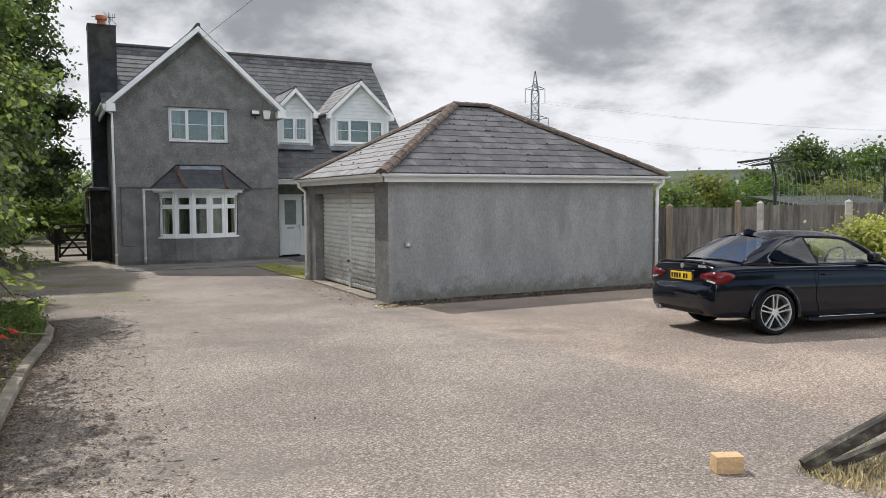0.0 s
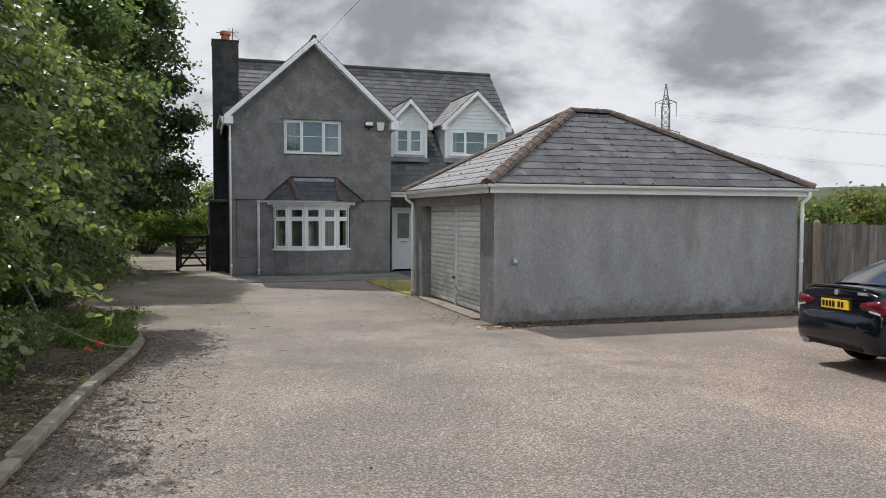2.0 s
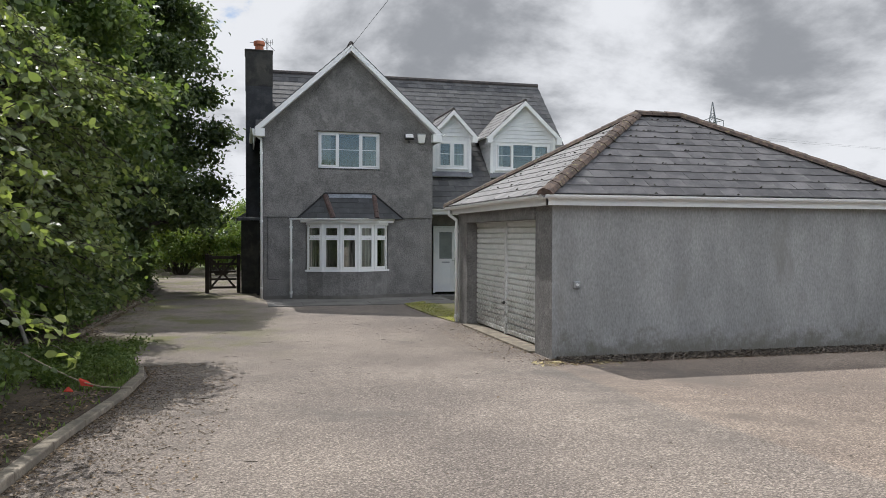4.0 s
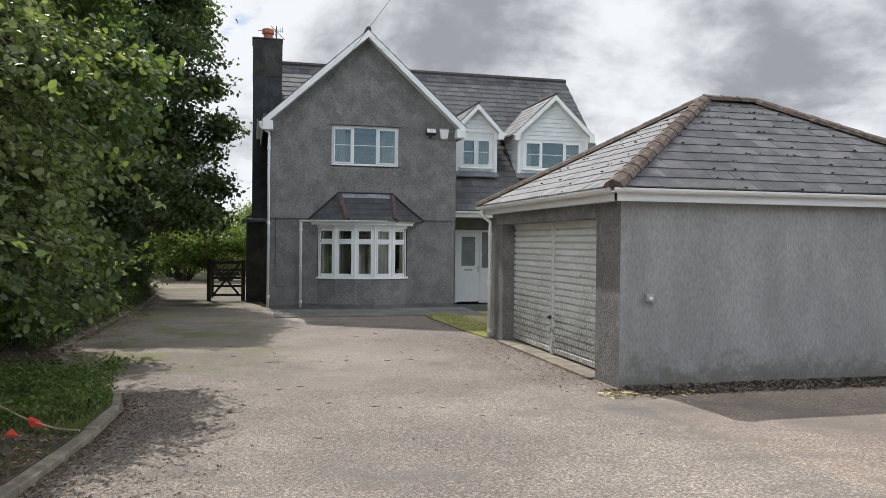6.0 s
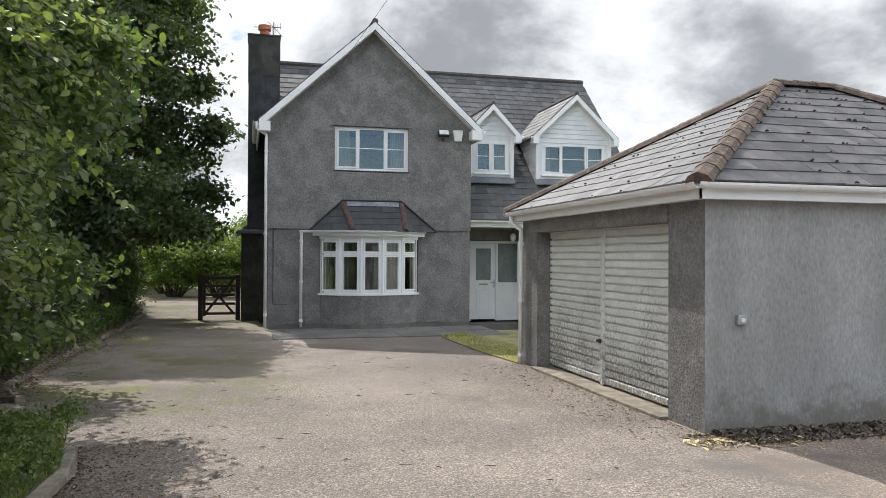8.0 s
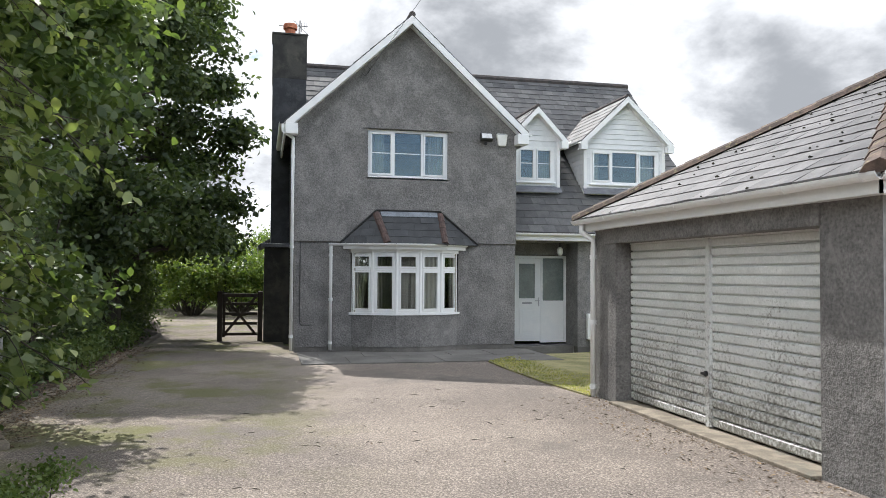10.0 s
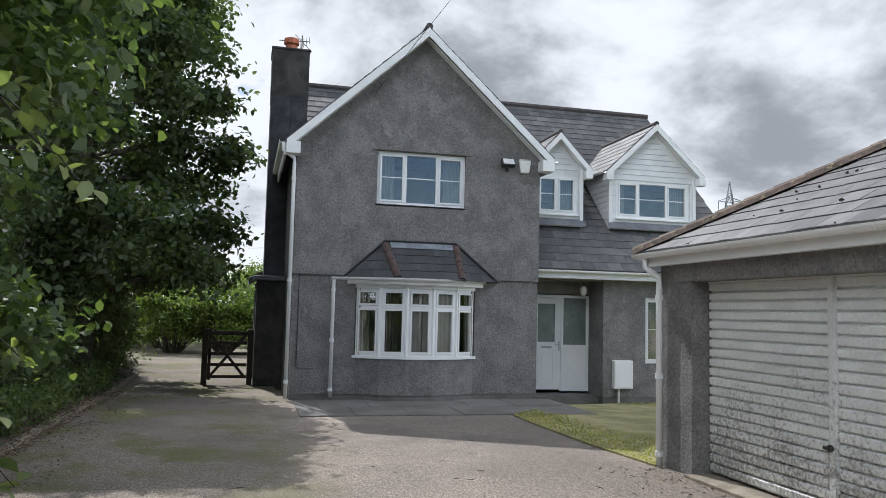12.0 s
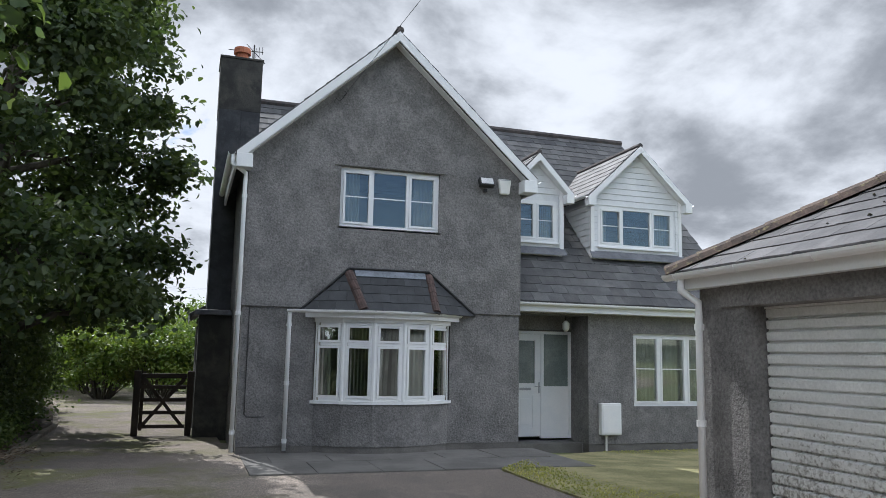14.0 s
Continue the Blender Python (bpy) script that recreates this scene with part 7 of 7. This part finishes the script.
old_rail((3.25, 2.78, 0.38), (4.75, 2.05, 1.3), 0.043, 1, "weathered broken timber rail leaning up from the ground")
old_rail((3.45, 2.72, 0.37), (4.9, 2.2, 0.9), 0.03, 2, "weathered lower timber rail lying in dry grass")
bm = new_bm()
tube(bm, [(4.8, 2.05, 0.1), (4.8, 2.05, 1.45)], 0.07, 8)
solid("timber_post", bm, OLD_WOOD, "weathered timber post holding the broken rails", "post")
blades("dry_grass", 900, lambda r: (3.2 + abs(r.gauss(0, 0.6)), 2.55 + r.gauss(0, 0.16), 0.0), 0.055, STRAW, "dry straw-coloured grass under the rails", "grass", 73, 0.005)
blades("green_grass", 500, lambda r: (3.7 + abs(r.gauss(0, 0.5)), 2.45 + r.gauss(0, 0.14), 0.0), 0.13, BLADE, "tufts of green grass under the rails", "grass", 74, 0.005)

# ---- distance ----


def hills():
    bm = new_bm()
    n = 90
    rows = []
    for r, f in ((150, 0.0), (210, 0.55), (300, 1.0), (520, 0.8), (900, 0.0)):
        row = []
        for k in range(n):
            a = k * math.tau / n
            h = 9 + 5 * math.sin(a * 3 + 0.6) + 3 * math.sin(a * 7 + 2)
            row.append(bm.verts.new((3 + r * math.cos(a), 15 + r * math.sin(a), -0.5 + f * h)))
        rows.append(row)
    for a, b in zip(rows, rows[1:]):
        for k in range(n):
            bm.faces.new((a[k], a[(k + 1) % n], b[(k + 1) % n], b[k]))
    return solid("backdrop", bm, WOODED, "low wooded green hills in the distance", "hills", kind="structure", smooth=True)


WOODED = material("wooded_hill", (0.025, 0.036, 0.018), (0.055, 0.07, 0.03), 0.95, 0.03, 0.3, 0.6, 0.2, 2.0)
hills()


def pylon():
    x, y, top_z, b = 149.4, 226.4, 45.7, 3.2
    t = thing("pylon", (x, y, 0), "tall grey lattice steel electricity pylon", "pylon")
    u = Vector((0.893, -0.45, 0))
    w = Vector((0.45, 0.893, 0))
    base = Vector((x, y, 0))

    def corner(i, z):
        half = b * (1 - 0.62 * min(1, z / 30)) if z < 38 else b * 0.38 * max(0.05, (top_z - z) / (top_z - 38))
        s = ((-1, -1), (1, -1), (1, 1), (-1, 1))[i]
        return base + u * s[0] * half + w * s[1] * half + Vector((0, 0, z))
    levels = [0, 7, 13, 18, 22, 25.5, 28.5, 31.5, 34.5, 38, 42, top_z]
    bm = new_bm()
    for i in range(4):
        tube(bm, [corner(i, z) for z in levels], 0.16, 4)
    part("tower_leg", bm, STEEL, t)
    bm = new_bm()
    for za, zb in zip(levels, levels[1:]):
        for i in range(4):
            j = (i + 1) % 4
            tube(bm, [corner(i, za), corner(j, zb)], 0.09, 3)
            tube(bm, [corner(j, za), corner(i, zb)], 0.09, 3)
            tube(bm, [corner(i, zb), corner(j, zb)], 0.08, 3)
    part("tower_brace", bm, STEEL, t)
    for z, s in ((29, 4.6), (39, 3.4)):
        bm = new_bm()
        c = base + Vector((0, 0, z))
        for k in (-1, 1):
            for q in (-1, 1):
                tube(bm, [c + w * q * 0.8, c + u * k * s + Vector((0, 0, 0.6))], 0.1, 3)
                tube(bm, [c + w * q * 0.8 + Vector((0, 0, 1.8)), c + u * k * s + Vector((0, 0, 0.6))], 0.1, 3)
            tube(bm, [c + u * k * s + Vector((0, 0, 0.6)), c + u * k * s - Vector((0, 0, 4.2))], 0.12, 4)
        part("cross_arm", bm, STEEL, t)
    return t


pylon()


def power_line(a, b, sag, r=0.022):
    bm = new_bm()
    a, b = Vector(a), Vector(b)
    tube(bm, [a.lerp(b, k / 16) - Vector((0, 0, sag * 4 * (k / 16) * (1 - k / 16))) for k in range(17)], r, 3)
    return solid("power_line", bm, STEEL, "thin overhead power line strung from the pylon", "cable", "overhead lines")


for dx, z in ((-4.6, 25.4), (4.6, 25.4), (-3.4, 35.4), (3.4, 35.4)):
    p = (149.4 + dx * 0.893, 226.4 - dx * 0.45, z)
    power_line(p, (390 + dx, 110 + dx, z - 8), 7)
    power_line(p, (-30 + dx, 380 - dx, z - 4), 8)



def telephone_line():
    a, b, sag = Vector((2.57, 24.8, 6.07)), Vector((3.75, -12.0, 5.42)), 0.1
    bm = new_bm()
    tube(bm, [a.lerp(b, k / 24) - Vector((0, 0, sag * 4 * (k / 24) * (1 - k / 24))) for k in range(25)], 0.004, 5)
    solid("telephone_cable", bm, BLACK_METAL, "thin black telephone cable running from a hook on the gable", "cable")
    t = thing("cable_hook", (2.57, WY, 6.07), "small dark metal cable hook on the gable", "hook")
    bm = new_bm()
    tube(bm, [(2.57, WY - 0.001, 6.06), (2.57, WY - 0.09, 6.06), (2.6, WY - 0.12, 6.1), (2.57, WY - 0.1, 6.14)], 0.011, 6)
    part("hook", bm, BLACK_METAL, t)
    bm = new_bm()
    tube(bm, [(2.57, WY - 0.012, 6.05), (2.5, WY - 0.015, 5.98), (2.44, WY - 0.015, 6.02), (2.4, WY - 0.012, 5.93)], 0.006, 5)
    part("lead_wire", bm, BLACK_METAL, t)
    bm = new_bm()
    tube(bm, [(3.75, -12.0, 0.2), (3.75, -12.0, 5.8)], 0.11, 10, [0.13, 0.09])
    solid("telegraph_pole", bm, BARK, "round wooden telegraph pole at the roadside", "pole", smooth=True)


telephone_line()

# ---- beyond the boarded fence ----


def mesh_cage():
    t = thing("mesh_fence", (17.6, 15.1, 0), "tall grey wire mesh fence with a bent-over top", "fence")
    posts = [(15.8, 16.0), (17.6, 15.1), (20.4, 13.7), (23.2, 12.3)]
    for i, (x, y) in enumerate(posts[1:]):
        bm = new_bm()
        tube(bm, [(x, y, -0.1), (x, y, 2.5), (x - 0.5, y - 0.25, 3.05)], 0.05, 8)
        part("post", bm, BLACK_METAL, t)
    for (xa, ya), (xb, yb) in zip(posts[1:], posts[2:]):
        n = 24
        for i in range(n):
            f = i / n
            x, y = xa + (xb - xa) * f, ya + (yb - ya) * f
            dip = 0.28 * math.sin(math.pi * f)
            bm = new_bm()
            tube(bm, [(x, y, 0.0), (x, y, 2.15 - dip), (x - 0.1, y - 0.05, 2.5 - dip), (x - 0.3, y - 0.15, 2.85 - dip), (x - 0.55, y - 0.28, 2.95 - dip)], 0.012, 4)
            part("wire", bm, STEEL, t)
        for z in (1.2, 1.7, 2.1):
            bm = new_bm()
            tube(bm, [(xa + (xb - xa) * k / 8, ya + (yb - ya) * k / 8, z - 0.28 * math.sin(math.pi * k / 8)) for k in range(9)], 0.01, 4)
            part("line_wire", bm, STEEL, t)
    a, b = Vector((17.6, 15.05, 3.1)), Vector((16.55, 15.6, 2.95))
    for o in (0.0, 0.5):
        bm = new_bm()
        tube(bm, [a + Vector((0.1, -o, -0.22 * o)), b + Vector((0.1, -o, -0.22 * o))], 0.03, 6)
        part("panel_rail", bm, BLACK_METAL, t)
    for k in range(9):
        p = a.lerp(b, k / 8)
        bm = new_bm()
        tube(bm, [p + Vector((0.1, 0, 0)), p + Vector((0.1, -0.5, -0.11))], 0.012, 4)
        part("panel_wire", bm, BLACK_METAL, t)


mesh_cage()


def shed():
    t = thing("shed", (22, 18, 0), "low dark shed with a green felt roof behind the fence", "shed")
    bm = new_bm()
    box(bm, 20.9, 26.0, 16.2, 18.5, -0.1, 1.6)
    part("wall", bm, GATE_WOOD, t)
    bm = new_bm()
    slab(bm, (20.6, 15.9, 1.62), (26.3, 15.9, 1.62), (26.3, 18.8, 2.02), (20.6, 18.8, 2.02))
    part("roof", bm, FELT, t)


shed()


def bush(x, y, rx, ry, h, count, mat, label, seed, leaf=0.08):
    rng = random.Random(seed)
    t = thing("bush", (x, y, 0), label, "bush")
    cs, rs = [], []
    bm = new_bm()
    for i in range(34):
        a, q = rng.uniform(0, math.tau), math.sqrt(rng.random())
        px, py = x + math.cos(a) * q * rx * 0.8, y + math.sin(a) * q * ry * 0.8
        pz = h * (0.25 + 0.55 * rng.random()) * (1 - 0.35 * q * q)
        cs.append((px, py, pz))
        r = min(rx, ry, h) * rng.uniform(0.2, 0.36)
        rs.append((r, r, r * 0.85))
        tube(bm, [(x + (px - x) * 0.2, y + (py - y) * 0.2, -0.05), (px, py, pz)], 0.02, 5, [0.03, 0.008])
    tagged(part("undergrowth_wood", bm, BARK, t), kind="stuff")
    attach(leaf_object("foliage", leaves(cs, rs, count, leaf, seed, 0.85), mat), t)
    return t


LEAF_GOLD = leaf_material("variegated_leaf", (0.16, 0.18, 0.05), (0.42, 0.4, 0.14))
bush(12.5, 8.7, 1.6, 1.1, 1.8, 26000, LEAF_GOLD, "rounded yellow-green variegated bush by the fence", 101)
bush(21.2, 22.6, 2.3, 2.0, 3.75, 16000, LEAF_OLIVE, "big rounded green bush behind the fence", 102, 0.14)
bush(24.4, 21.6, 2.8, 2.2, 3.5, 14000, LEAF_TREE, "big rounded dark green bush behind the fence", 103, 0.14)
bush(19.2, 21.4, 1.5, 1.6, 3.0, 6000, LEAF_DARK, "dark green bush behind the garage", 104, 0.14)
bush(28.0, 20.0, 3.0, 2.2, 2.75, 11000, LEAF_OLIVE, "spreading green bush behind the mesh fence", 105, 0.15)
tree(38.3, 30.5, 4.9, 2.5, 6, 0.12, 16000, 0.2, LEAF_SHADE, "round-headed dark green tree in the distance", clumps=22)
tree(45.5, 31.0, 4.8, 3.4, 7, 0.1, 14000, 0.22, LEAF_TREE, "broad light green tree in the distance", clumps=22)
tree(50.0, 26.0, 5.9, 3.8, 8, 0.1, 12000, 0.22, LEAF_TREE, "broad green tree in the distance", clumps=22)
for i, (x, y) in enumerate(((33, 40), (44, 42), (56, 40), (64, 30), (70, 14), (27, 27), (34, 23), (41, 21))):
    bush(x, y, 5.5, 3.0, 3.6 if i < 5 else 3.0, 5200, LEAF_TREE if i % 2 else LEAF_OLIVE, "rough green hedgerow bush in the distance", 110 + i, 0.26)

bush(-2.3, 39.8, 1.3, 1.2, 3.5, 9000, LEAF_LIGHT, "bright sunlit bush behind the gate", 124, 0.12)
bush(-0.5, 39.3, 1.4, 1.2, 3.3, 9000, LEAF_LIGHT, "bright sunlit bush behind the gate", 125, 0.12)
bush(1.0, 40.2, 1.4, 1.2, 3.6, 9000, LEAF_MID, "green bush behind the gate", 126, 0.12)
bush(-2.9, 43.0, 2.3, 2.0, 4.2, 9000, LEAF_MID, "tall green bush beside the lane", 121, 0.14)
bush(-0.3, 46.0, 2.2, 2.0, 3.9, 9000, LEAF_LIGHT, "bright green bush at the bend of the lane", 122, 0.14)
bush(2.2, 45.0, 2.4, 2.0, 4.2, 9000, LEAF_MID, "tall green bush at the bend of the lane", 123, 0.14)

# ---- trees behind the walker, seen only in the panes ----
for i, x in enumerate((-16, -5, 6, 17)):
    tree(x, -24 - (i % 2) * 3, 9.0, 5.0, 130 + i, 0.12, 30000, 0.24, LEAF_DARK, "dark green tree at the roadside", clumps=24)

# ---- moss on the garage roof ----


def roof_moss():
    rng = random.Random(17)
    bm = new_bm()
    for i in range(150):
        if i < 95:
            f = (int(rng.random() ** 0.8 * 12) + 0.02) / 12
            x = EX0 + (HX0 - EX0) * f + rng.random() * ((EX1 - (EX1 - HX1) * f) - (EX0 + (HX0 - EX0) * f))
            p = Vector((x, EY0 + (HY - EY0) * f, EZ + (HZ - EZ) * f + 0.022))
        else:
            f = (int(rng.random() * 12) + 0.02) / 12
            y = EY0 + (HY - EY0) * f + rng.random() * ((EY1 - (EY1 - HY) * f) - (EY0 + (HY - EY0) * f))
            p = Vector((EX0 + (HX0 - EX0) * f, y, EZ + (HZ - EZ) * f + 0.022))
        s = rng.uniform(0.008, 0.024)
        tube(bm, [p - Vector((s, 0, s * 0.2)), p + Vector((0, rng.uniform(-s, s), s * 0.35)), p + Vector((s, rng.uniform(-s, s), 0))], s, 5, [s * 0.3, s * 0.6, s * 0.25])
    return tagged(solid("roof_moss", bm, MOSS_DARK, "dark tufts of moss growing on the garage roof", "moss", smooth=True), kind="stuff")


MOSS_DARK = material("dark_moss", (0.02, 0.02, 0.012), (0.05, 0.045, 0.025), 0.95, 9, 60, 0.6)
roof_moss()

# ---- single roof tiles ----
tiles_single("roof_tile", ROOF_PIECES[1] + ROOF_PIECES[2], SLATE, ROOF_PIECES[0])
